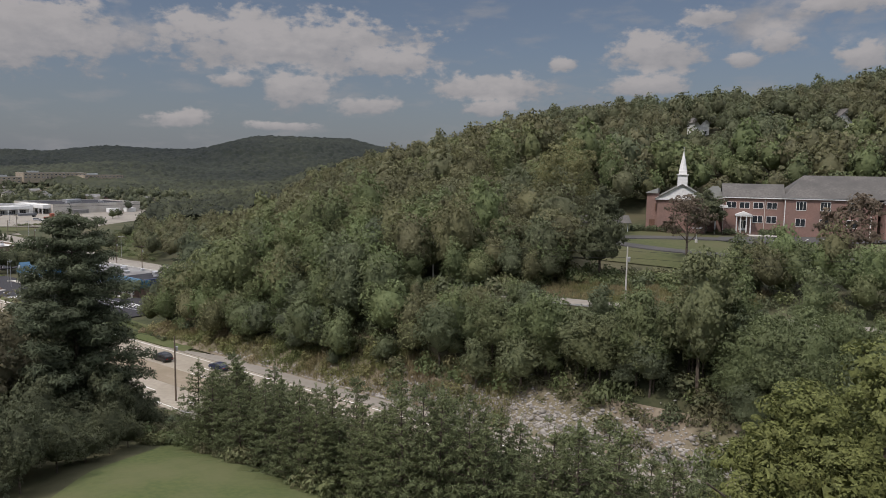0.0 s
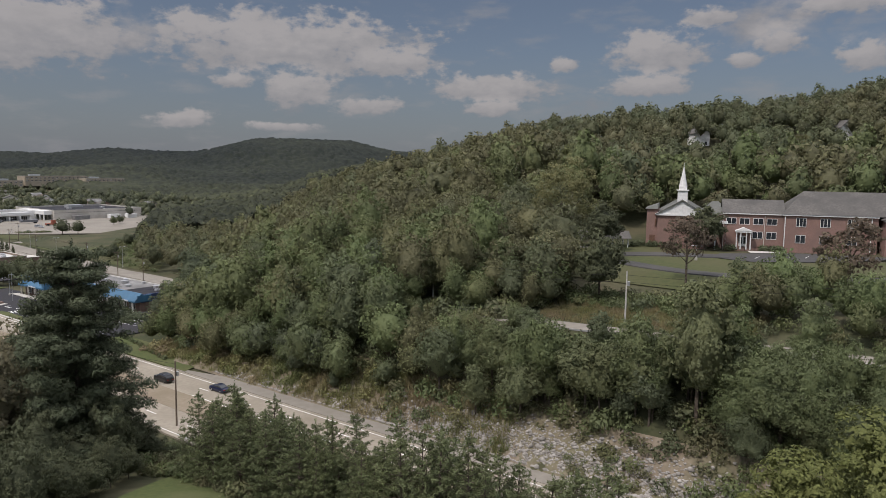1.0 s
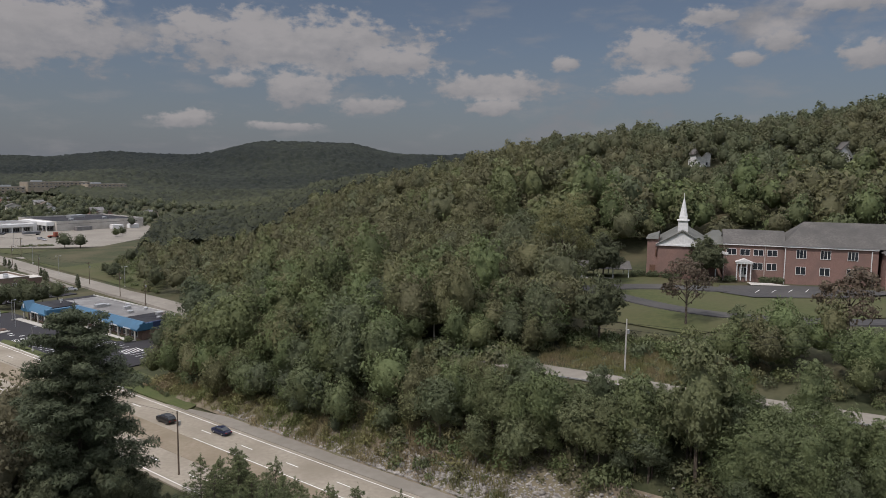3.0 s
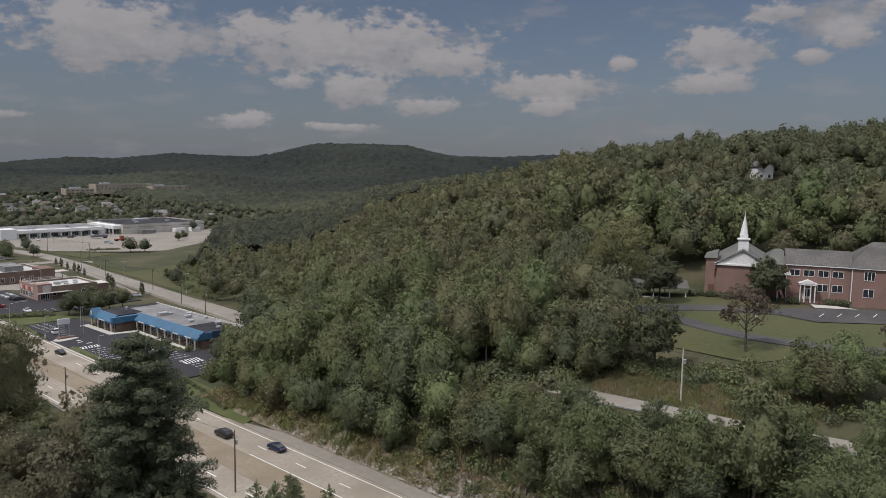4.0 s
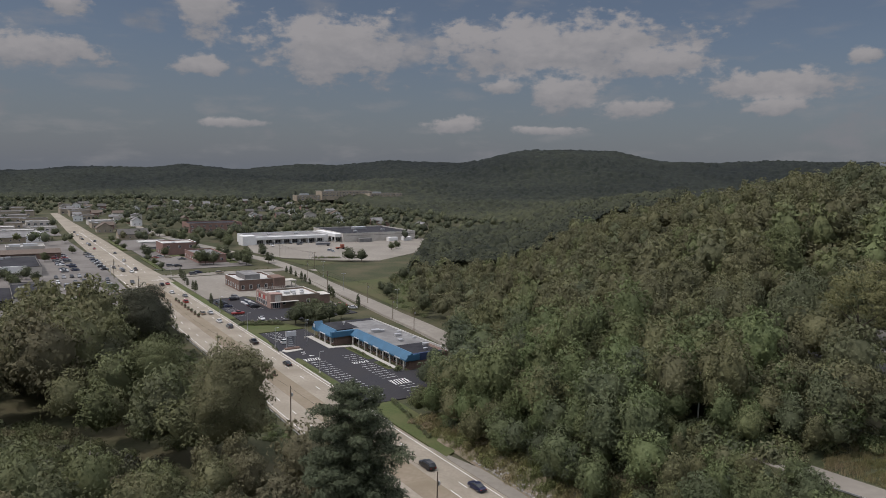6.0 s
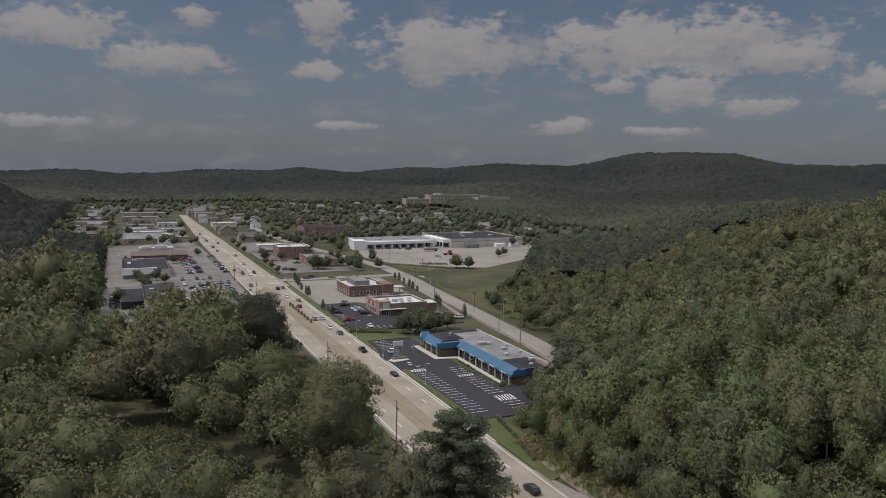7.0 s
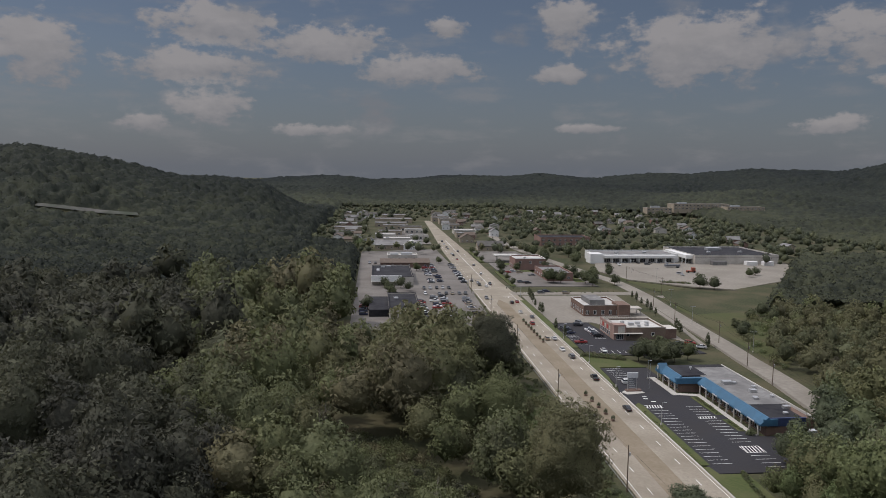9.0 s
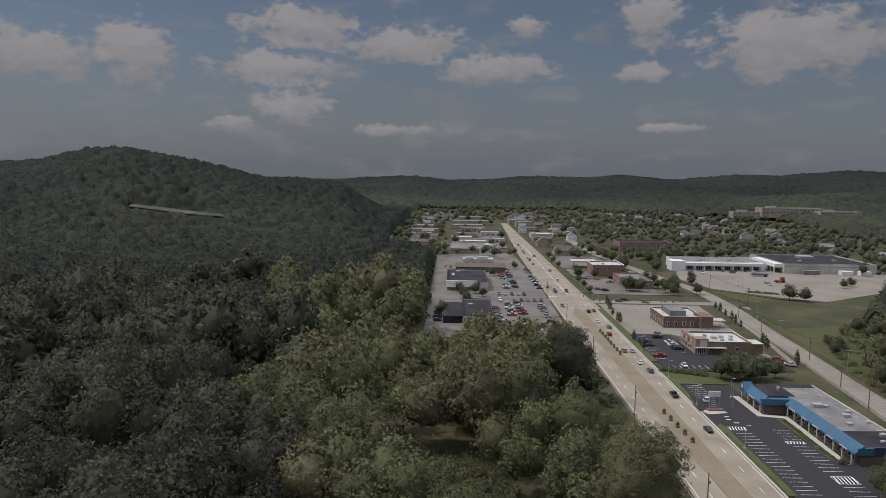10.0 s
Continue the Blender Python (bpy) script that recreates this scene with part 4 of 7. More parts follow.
# ---- conifers and single trees ----
def conifer(rng, height, radius, n, size, gap=(0.045, 0.062), low=0.10, power=0.62, tuft=0.55, per=(0.35, 0.62, 0.85, 1.0), droop=(-0.02, 0.28), girth=0.42, swell=0.06):
    """Uneven tiers of boughs round a leader, each bough with tufts of needles along it."""
    cs, rs, bm = [], [], bmesh.new()
    tapered(bm, (0, 0, -1), (0.2, 0.1, height * 0.5), girth, girth * 0.6, 7)
    tapered(bm, (0.2, 0.1, height * 0.5), (0.1, -0.1, height * 0.97), girth * 0.6, girth * 0.12, 5)
    z = low
    while z < 0.96:
        reach = radius * min(1.0, 1.15 * (1 - z) ** power) * rng.uniform(0.85, 1.1)
        k = 6 if z < 0.7 else 4
        off = rng.uniform(0, 6.28)
        for i in range(k):
            a = off + i * 6.283 / k + rng.uniform(-0.35, 0.35)
            d = reach * rng.uniform(0.66, 1.14)
            rise = d * rng.uniform(*droop)
            tapered(bm, (0.1, 0, z * height), (math.cos(a) * d * 0.9, math.sin(a) * d * 0.9, z * height + rise), girth * 0.2, girth * 0.06, 4)
            for q in per:
                s = (tuft + swell * d) * rng.uniform(0.8, 1.3)
                jx, jy = rng.normal(0, 0.10 * d, 2)
                cs.append((math.cos(a) * d * q + jx, math.sin(a) * d * q + jy, z * height + rise * q + tuft * 0.5))
                rs.append((s * 1.2, s * 1.2, s * 0.75))
        z += rng.uniform(*gap)
    for q in (0.93, 0.97, 1.0):
        cs.append((0.1, -0.1, height * q))
        rs.append((tuft * (1.02 - q) * 9 + 0.1, tuft * (1.02 - q) * 9 + 0.1, height * 0.035))
    cs, rs = np.array(cs), np.array(rs)
    return lumps(rng, cs, rs, n, size, up=0.5, inner=0.3, long=1.7), bm


def at_land(x, y, s=1.0, turn=0.0, sink=0.2, tall=1.0):
    return Matrix.LocRotScale((x, y, gz(x, y) - sink), Euler((0, 0, turn)), (s, s, s * tall))


def single_trees():
    rng = np.random.default_rng(21)
    crown, trunk = conifer(rng, 30, 8.5, 92000, 0.21, gap=(0.034, 0.048), low=0.05, power=0.42, tuft=0.62, swell=0.075, per=(0.3, 0.5, 0.7, 0.88, 1.0), droop=(0.0, 0.42))
    tree_thing("pine_tree", "tall dark green white pine with layered boughs beside the lawn", "pine tree", crown, M_PINE, trunk, at_land(-49.2, 95.6, 1.02))
    # row of young spruces between the lawn and the road
    kinds = [conifer(rng, 12.5, 3.8, 7600, 0.118, (0.034, 0.05), 0.02, 0.7, 0.15, (0.45, 0.65, 0.85, 1.0), (0.1, 0.55), 0.16, 0.05) for _ in range(5)]
    first = {}
    for i in range(112):
        row = i % 4
        u = -96 - (i // 4) * 3.0 + rng.uniform(-1.2, 1.2) - row * 1.1
        v = (-13.4, -15.7, -18.0, -20.2)[row] + rng.uniform(-0.8, 0.8)
        k, s = int(rng.integers(5)), rng.uniform(0.78, 1.12) * float(np.interp(u, (-178, -140, -128, -112, -104), (1.22, 1.2, 1.02, 0.9, 1.02)))
        p = place(u, v).translation
        m = at_land(p.x, p.y, s, rng.uniform(0, 6.28), 0.3, rng.uniform(0.9, 1.1))
        if k not in first:
            first[k] = tree_thing("spruce_tree", "young green spruce in a dense row above the road", "spruce tree", kinds[k][0], M_SPRUCE, kinds[k][1], m, "row of spruces")
        else:
            copy_thing(first[k], Matrix()).matrix_basis = m
    # broad trees that stand out
    big = [broadleaf(rng, 18, 4.4, 42000, 0.1, 0.12, nl=30, clumps=320, rugged=0.8, fine=2, fill=0.62) for _ in range(2)]
    for k, (x, y, s) in enumerate(((20.8, 41, 1.2), (26.0, 41.5, 1.32))):
        tree_thing("tree", "large yellow-green broadleaf tree near the slope", "tree", big[k], M_YELLOW, trunk_mesh(rng, 18, 8, 0.4), at_land(x, y, s, k * 2.0))
    tall = broadleaf(rng, 25, 7.0, 9000, 0.22, 0.3, core=0, nl=16, clumps=220, rugged=0.8, fine=0)
    tree_thing("tree", "tall open-crowned green tree beside the churchyard", "tree", tall, M_OLIVE, trunk_mesh(rng, 20, 7, 0.4, 8), at_land(28, 170))
    dark = broadleaf(rng, 11, 4.2, 7000, 0.2, 0.06, nl=20, clumps=220, rugged=0.55, fine=2, fill=0.7)
    spots = ((41.5, 190, 1.2, "round dark tree beside the picnic shelter"), (69, 191.3, 1.12, "round dark tree in front of the church"), (29.8, 137, 1.05, "tall dense dark green tree beside the grassy bank"))
    base = None
    for x, y, s, lab in spots:
        if base is None:
            base = tree_thing("tree", lab, "tree", dark, M_DARK_LEAF, trunk_mesh(rng, 11, 4, 0.25), at_land(x, y, s))
        else:
            tagged(copy_thing(base, Matrix()), lab).matrix_basis = at_land(x, y, s, x, 0.2, 1.22 if "tall" in lab else 1.0)
    thicket = None
    leafy = broadleaf(rng, 11, 4.6, 9000, 0.15, 0.02, core=0.04, nl=22, clumps=260, rugged=0.7, fine=2, fill=0.66)
    for k, (u, v, q) in enumerate(((-84, -19.5, 0.62), (-86, -23, 0.7), (-88, -27, 0.74), (-89, -32, 0.76), (-81, -24, 0.75), (-91, -37, 0.7), (-93, -44, 0.84), (-94, -27.5, 0.4), (-96, -31, 0.48), (-98, -35, 0.55), (-100, -39, 0.6), (-103, -44, 0.66), (-107, -50, 0.7), (-97, -41, 0.7), (-99, -47, 0.8), (-87, -40, 0.9), (-103, -54, 0.85), (-92, -52, 1.0), (-80, -32, 0.8), (-77, -38, 0.9))):
        p = place(u, v).translation
        m = at_land(p.x, p.y, q, k * 1.9, 0.2 + 1.0 * q, 0.9 + 0.25 * (k % 3))
        if thicket is None:
            thicket = tree_thing("tree", "small dark bushy tree between the pine and the lawn", "tree", leafy, M_DARK_LEAF, trunk_mesh(rng, 11, 4, 0.2), m, "bushy thicket")
        else:
            copy_thing(thicket, Matrix()).matrix_basis = m
    thin = broadleaf(rng, 10, 3.6, 2600, 0.2, 0.15, core=0, nl=12, rugged=0.5, fine=0)
    tree_thing("tree", "reddish-brown thin-leaved tree by the church drive", "tree", thin, M_BROWN_LEAF, trunk_mesh(rng, 10, 3.5, 0.2, 7), at_land(48.5, 144, 1.35))
    tree_thing("tree", "brownish thin-leaved tall tree in front of the school", "tree", thin, M_BROWN_LEAF, trunk_mesh(rng, 10, 3.5, 0.2, 7), at_land(*place(-160, 66).translation[:2], 1.5, 2.0))
    lefts = [broadleaf(rng, 20, 7.2, 20000, 0.17, 0.06, core=0, nl=26, clumps=420, rugged=0.2, fine=3) for _ in range(2)]
    for k, (x, y, s) in enumerate(((-95.7, 128, 1.38), (-58, 76, 0.75), (-173.8, 188.8, 1.3), (-154.6, 151, 0.98), (-130.6, 146.2, 1.08), (-169.7, 151.1, 0.9))):
        tree_thing("tree", "tall dense green broadleaf tree at the edge of the woods", "tree", lefts[k % 2], M_LEAF_WEST, trunk_mesh(rng, 20, 7, 0.4), at_land(x, y, s, k * 1.3))


def bare_trees():
    """Thin dead trees at the edge of the clearing."""
    rng = np.random.default_rng(23)
    for k in range(5):
        root = thing("bare_tree", "thin pale leafless tree at the edge of a clearing", "tree", Matrix())
        bm = trunk_mesh(rng, 11, 4, 0.16, 9, 0.95)
        part("trunk", bm, M_PALE_BARK, root)
        p = place(24 + k * 3.2 + rng.uniform(-1, 1), -86 + rng.uniform(-3, 3)).translation if k < 4 else place(-22, -57).translation
        root.matrix_basis = at_land(p.x, p.y, rng.uniform(0.8, 1.15))


def blades(rng, n, size):
    """An upright tuft of long grass and weed stalks."""
    a, q = rng.uniform(0, 6.28, n), np.sqrt(rng.uniform(0, 1, n))
    foot = np.stack([np.cos(a) * q, np.sin(a) * q, np.zeros(n)], 1)
    lean = np.stack([rng.normal(0, 0.25, n), rng.normal(0, 0.25, n), rng.uniform(0.6, 1.5, n) * (1.1 - 0.5 * q)], 1)
    side = rng.normal(size=(n, 3)) * np.array([1, 1, 0.2])
    side *= size / np.linalg.norm(side, axis=1, keepdims=True)
    v = np.stack([foot - side, foot + side, foot + lean], 1).reshape(-1, 3)
    return v, np.arange(3 * n).reshape(-1, 3)


def shrubs():
    """Scrub, tall weeds and brush on the banks."""
    rng = np.random.default_rng(31)
    bush = [lumps(rng, np.array([(0, 0, 0.5), (0.5, 0.2, 0.4), (-0.4, 0.3, 0.45), (0, -0.5, 0.35)]), np.array([(0.8, 0.8, 0.6), (0.6, 0.6, 0.45), (0.6, 0.6, 0.5), (0.5, 0.5, 0.4)]), 170, 0.125, inner=0.25) for _ in range(4)]
    weed = [blades(rng, 60, 0.05) for _ in range(4)]
    def sow(name, label, n, u0, u1, v0, v1, s0, s1, mat, kinds, ok=None):
        u, v = rng.uniform(u0, u1, n), rng.uniform(v0, v1, n)
        if ok is not None:
            m = ok(u, v)
            u, v = u[m], v[m]
        x, y = OX + u * UX + v * VX, OY + u * UY + v * VY
        s = s0 + (s1 - s0) * rng.uniform(0, 1, len(u)) ** 2
        patch = np.array([noise.noise((a / 9, b / 9, 4.0)) for a, b in zip(x, y)])
        tint = np.clip(0.5 + patch * 0.8 + rng.normal(0, 0.12, len(u)), 0, 1)
        massed(name, label, "shrubs", np.stack([x, y, ground_z(x, y) - 0.1, s, s * rng.uniform(0.8, 1.5, len(u)), rng.uniform(0, 6.28, len(u)), rng.integers(0, 4, len(u)), tint], 1), kinds, mat)
    sow("tall_grass", "tan dry weeds and tall grass on the road bank", 1300, -122, -22, 16.6, 24, 0.6, 1.5, M_DRY_LEAF, weed)
    sow("scrub", "low green and brown bushes on the road bank", 230, -112, -22, 16.5, 24, 0.8, 2.0, M_DRY_LEAF, bush)
    sow("scrub", "dense green undergrowth below the hillside trees", 420, -186, -26, 21, 33, 1.1, 2.6, M_LEAF_STUFF, bush)
    sow("scrub", "green bushes growing among the rocks of the slope", 130, -180, -96, 17, 23, 0.7, 2.2, M_LEAF_STUFF, bush)
    sow("tall_grass", "dry tall grass on the bank above the lane", 900, -150, -112, 41, 56, 0.5, 1.0, M_DRY_LEAF, weed)
    sow("scrub", "green shrubs scattered on the bank above the lane", 150, -136, -104, 50, 58, 0.9, 2.2, M_LEAF_STUFF, bush)
    sow("scrub", "thick green undergrowth along the hillside lane", 160, -192, -128, 26, 62, 0.9, 2.6, M_LEAF_STUFF, bush, lambda u, v: abs(v - bench_v(u)) > 5)
    sow("scrub", "low green brush below the row of spruces", 260, -180, -92, -23.5, -12.5, 0.8, 2.2, M_LEAF_STUFF, bush)
    sow("scrub", "low weeds and brush between the lawn and the pine", 200, -95, -80, -25, -13, 0.6, 1.8, M_LEAF_STUFF, bush)
    sow("scrub", "dense green brush where the lane enters the woods", 110, -112, -88, 30, 48, 1.4, 3.2, M_LEAF_STUFF, bush)
    sow("scrub", "tall scrub along the foot of the hillside woods", 330, 40, 215, 76, 150, 1.3, 3.2, M_LEAF_STUFF, bush, lambda u, v: (v > wood_edge(u) - 9) & (v < wood_edge(u) + 2) & (v > np.interp(u, (14, 60, 110, 172, 245), (64, 72, 78.5, 83.5, 91)) + 7))
    sow("scrub", "overgrown olive brush in the clearing of the woods", 1350, -44, 40, -96, -38, 1.2, 2.8, M_LEAF_WEST_STUFF, bush, lambda u, v: (clearing(u, v) < 13) | (np.hypot((u - 28) / 1.4, v + 87) < 8))
    sow("scrub", "low green brush between the woods and the road", 330, -10, 62, -44, -17, 1.0, 2.8, M_LEAF_STUFF, bush)
    sow("scrub", "weeds along the guard rail of the road", 420, -70, 150, -19, -12.5, 0.5, 1.4, M_LEAF_STUFF, bush)


woods()
far_woods()
single_trees()
bare_trees()
shrubs()
drape("quarry", [(-math.sin(radians(a)) * q, math.cos(radians(a)) * q) for a, q in ((69.6, 724), (73, 723), (76.2, 727), (76, 734), (73, 733), (69.8, 733))], M_QUARRY, "pale bare cut strip on the wooded hillside", "quarry", 5.0, 5.0, True)


# ---- more materials ----
M_BLUE = surface("blue_metal_roofing", ((0.031, 0.104, 0.18), (0.039, 0.126, 0.212)), 1.0, 0.5, (0.031, 0.096, 0.162), 0.2, bumps=0.05)
M_NAVY = surface("navy_painted_wall", ((0.02, 0.035, 0.09), (0.03, 0.05, 0.12)), 1.0, 0.7)
M_FLAT_DARK = surface("black_membrane_roof", ((0.018, 0.018, 0.022), (0.032, 0.032, 0.036)), 0.5, 0.9, (0.042, 0.042, 0.045), 0.12)
M_FLAT_GREY = surface("grey_membrane_roof", ((0.165, 0.163, 0.158), (0.23, 0.227, 0.22)), 0.5, 0.85, (0.13, 0.127, 0.123), 0.12)
M_FLAT_WHITE = surface("pale_membrane_roof", ((0.408, 0.399, 0.374), (0.51, 0.501, 0.476)), 0.5, 0.8, (0.34, 0.332, 0.306), 0.1)
M_STUCCO = surface("pale_stucco", ((0.425, 0.399, 0.357), (0.51, 0.484, 0.442)), 1.5, 0.9, (0.374, 0.348, 0.306), 0.15)
M_TAN = surface("tan_siding", ((0.289, 0.246, 0.187), (0.357, 0.306, 0.238)), 1.5, 0.85, (0.255, 0.221, 0.17), 0.2)
M_BROWN_BRICK = surface("brown_brick", ((0.152, 0.103, 0.082), (0.205, 0.14, 0.112)), 2.5, 0.9, (0.137, 0.096, 0.079), 0.25)
M_TAN_BRICK = surface("tan_brown_brick", ((0.165, 0.125, 0.098), (0.22, 0.168, 0.133)), 2.5, 0.9, (0.15, 0.115, 0.092), 0.25)
M_PINK = surface("salmon_brick", ((0.27, 0.185, 0.155), (0.33, 0.23, 0.195)), 2.5, 0.9, (0.25, 0.175, 0.15), 0.25)
M_BROWN_ROOF = surface("brown_shingles", ((0.10, 0.08, 0.065), (0.15, 0.12, 0.10)), 1.5, 0.9)
M_CHURCH_ROOF = surface("weathered_slate_roof", ((0.11, 0.112, 0.1), (0.16, 0.162, 0.147)), 1.2, 0.85, (0.096, 0.098, 0.088), 0.15)
M_GLASS = surface("dark_window_glass", ((0.018, 0.022, 0.028), (0.035, 0.04, 0.045)), 0.6, 0.12, bumps=0)
M_METAL = surface("galvanised_steel", ((0.38, 0.39, 0.40), (0.5, 0.5, 0.5)), 2.0, 0.45, metal=0.6)
M_POLE = surface("weathered_wood_pole", ((0.11, 0.085, 0.065), (0.17, 0.135, 0.105)), 4.0, 0.95)
M_BLACK = surface("black_rubber", ((0.012, 0.012, 0.013), (0.022, 0.022, 0.022)), 5.0, 0.85)
M_SIGN = surface("pale_sign_face", ((0.45, 0.46, 0.48), (0.55, 0.56, 0.58)), 2.0, 0.5)
M_SIGN_GREY = surface("grey_sign_panel", ((0.10, 0.105, 0.115), (0.15, 0.155, 0.165)), 2.0, 0.6)
M_RED = surface("red_painted_panel", ((0.32, 0.04, 0.035), (0.40, 0.06, 0.05)), 2.0, 0.6)
M_DOOR = surface("brown_wooden_door", ((0.10, 0.05, 0.03), (0.15, 0.08, 0.05)), 3.0, 0.7)
M_KERB = surface("concrete_kerb", ((0.36, 0.345, 0.31), (0.46, 0.44, 0.40)), 2.0, 0.9)
M_TRACTOR = surface("rusty_red_paint", ((0.20, 0.05, 0.03), (0.28, 0.09, 0.05)), 2.0, 0.7)


# ---- roads, lots and their markings ----
def marks(owner, name, pieces, mat=None):
    """Painted pieces lying on a paved area; pieces: (u, v, length along u, width along v)."""
    made = {}
    for u, v, du, dv in pieces:
        key = (round(du, 2), round(dv, 2))
        if key not in made:
            ob = part(name, boxes((-dv / 2, -du / 2, 0.006, dv / 2, du / 2, 0.022)), mat or M_PAINT, owner)
            made[key] = ob.data
        else:
            ob = new(name, made[key])
            ob.parent = owner
        ob.matrix_basis = pose(v, u, 0)


road = bpy.data.objects["road"]
road_marks = []
for k in range(-24, 52):
    for v in (7.6, -6.0):
        if not 240 < k * 12.6 < 275:
            road_marks.append((k * 12.6 + (4 if v > 0 else 0), v, 3.2, 0.16))
marks(road, "lane_dash", road_marks)
marks(road, "edge_line", [(-35, 11.15, 590, 0.14), (75, -9.3, 370, 0.14), (-190, -9.3, 160, 0.14), (-105, 4.1, 90, 0.14), (430, 3.2, 300, 0.12), (430, 2.8, 300, 0.12)])
marks(road, "stop_line", [(246.5, 7.8, 0.5, 6.2), (272.5, -6.2, 0.5, 6.4)])
marks(road, "dotted_line", [(-190 + i * 2.0, 4.1, 0.6, 0.14) for i in range(0, 30)])
slab("median", [(-265, -2.4), (225, -2.4), (238, 0.8), (225, 3.8), (-265, 3.8)], M_MEDIAN, "brown worn median strip of the main road", "median", 0.03)
slab("kerb", [(-20, 11.9), (58, 11.9), (62, 12.2), (62, 12.5), (-20, 12.3)], M_KERB, "pale concrete kerb along the main road", "kerb", 0.15)
slab("kerb", [(70, 12.0), (235, 12.0), (235, 12.4), (70, 12.4)], M_KERB, "pale concrete kerb along the main road", "kerb", 0.15)
slab("shoulder", [(-330, 12.2), (-38, 12.2), (-55, 15.6), (-330, 15.6)], M_PALE_LOT, "gravelly pale shoulder below the rock slope", "shoulder", 0.02)

lot = slab("parking_lot", [(-4, 14.6), (0, 14), (46, 14.2), (52, 12.2), (62, 12.2), (70, 14), (92, 15), (92, 33), (79, 33), (79, 29), (58, 29), (58, 38.6), (20, 38.6), (19, 60), (8, 60), (-4, 38)], M_ASPHALT, "dark asphalt parking lot with white stall lines", "parking lot", 0.02)
stalls = [(43.0 - i * 2.42, 18.6, 0.12, 5.3) for i in range(18)] + [(46.2 - i * 2.42, 31.1, 0.12, 5.2) for i in range(4)] + [(33.0 - i * 2.42, 31.2, 0.12, 5.4) for i in range(8)] + [(91 - i * 2.3, 19.2, 0.12, 5.6) for i in range(7)] + [(6.5 - i * 2.42, 31.6, 0.12, 5.4) for i in range(4)]
marks(lot, "stall_line", stalls)


def hatched(owner, u0, u1, v0, v1):
    """A painted no-parking box with slanting bars."""
    bm = boxes((v0, u0, 0.006, v0 + 0.12, u1, 0.022), (v1 - 0.12, u0, 0.006, v1, u1, 0.022), (v0, u0, 0.006, v1, u0 + 0.12, 0.022), (v0, u1 - 0.12, 0.006, v1, u1, 0.022))
    k, w = 6, (v1 - v0)
    for i in range(k):
        a = v0 + w * i / k
        d = w / k * 0.8
        q = [bm.verts.new((a + 0.1, u0 + 0.1, 0.02)), bm.verts.new((a + 0.4, u0 + 0.1, 0.02)), bm.verts.new((a + d + 0.2, u1 - 0.1, 0.02)), bm.verts.new((a + d - 0.1, u1 - 0.1, 0.02))]
        bm.faces.new(q)
    part("hatched_box", bm, M_PAINT, owner)


hatched(lot, 8.4, 13.0, 28.8, 34.3)
hatched(lot, 45.6, 48.4, 15.6, 20.8)
hatched(lot, 35.2, 37.0, 28.0, 33.4)
marks(lot, "arrow", [(52, 20, 0.5, 1.6), (55, 18.5, 0.5, 1.4), (57.5, 19, 0.5, 1.4)])
slab("kerb_island", [(59.5, 14), (62, 12.9), (63.6, 14.2), (63, 20), (61, 20.5), (60, 17.5)], M_KERB, "curved concrete kerb island at the lot entrance", "kerb island", 0.17)
slab("kerb_island", [(45, 12.5), (49, 12.9), (51, 14.6), (48, 15.2), (1, 15.0), (1, 12.6)], M_LAWN, "grass strip between the road and the lot", "grass strip", 0.10)
slab("walkway", [(58.5, 29.2), (79, 28.8), (79, 31), (60, 31.4), (58.5, 38.6), (20.5, 38.2), (20.5, 36.6), (56.5, 36.8)], M_KERB, "pale concrete walkway in front of the shops", "walkway", 0.14)
slab("planting_bed", [(24, 34.6), (34, 34.4), (34, 36.6), (24, 36.6)], M_LAWN, "green planting bed beside the shop walkway", "planting bed", 0.12)
slab("planting_bed", [(38, 34.4), (56, 34.0), (56, 36.8), (38, 36.6)], M_LAWN, "green planting bed beside the shop walkway", "planting bed", 0.12)
slab("grass_strip", [(70, 12.6), (111, 12.6), (106, 30), (93, 33), (93, 14.8), (80, 14.4)], M_LAWN, "mown grass between the road and the lot", "grass strip", 0.06)
slab("grass_strip", [(-45, 12.5), (0, 12.6), (0, 14.3), (-4.5, 14.9), (-4.5, 22), (-34, 21), (-43, 17.0)], M_LAWN, "mown grass at the end of the lot", "grass strip", 0.06)
slab("grass_strip", [(124, 12.6), (235, 12.6), (235, 16), (124, 15.6)], M_LAWN, "narrow grass strip with young trees", "grass strip", 0.06)
slab("field", [(165, 97), (230, 98), (262, 106), (275, 150), (292, 215), (190, 150)], M_GRASS, "open green field beside the side road", "field", 0.04)

lot2 = slab("parking_lot", [(113, 16), (126, 15.8), (172, 16), (174, 34), (160, 35), (137, 35), (130, 64), (112, 66), (110, 40)], M_ASPHALT, "dark asphalt parking lot beside the restaurant", "parking lot", 0.02)
marks(lot2, "stall_line", [(165 - i * 2.6, 18.8, 0.12, 5.0) for i in range(15)] + [(158 - i * 2.6, 30.0, 0.12, 5.0) for i in range(8)])
marks(lot2, "stall_line", [(116, 20 + i * 2.6, 4.6, 0.12) for i in range(12)])
slab("parking_lot", [(174, 16.4), (250, 16.4), (250, 74), (131, 66), (138, 63), (174, 36)], M_PALE_LOT, "pale concrete forecourt round the brick store", "parking lot", 0.0)
lot3 = slab("parking_lot", [(160, -82), (480, -82), (500, -14), (350, -9.8), (200, -12), (166, -18)], M_OLD_LOT, "worn grey parking lot beside the main road", "parking lot", 0.0)
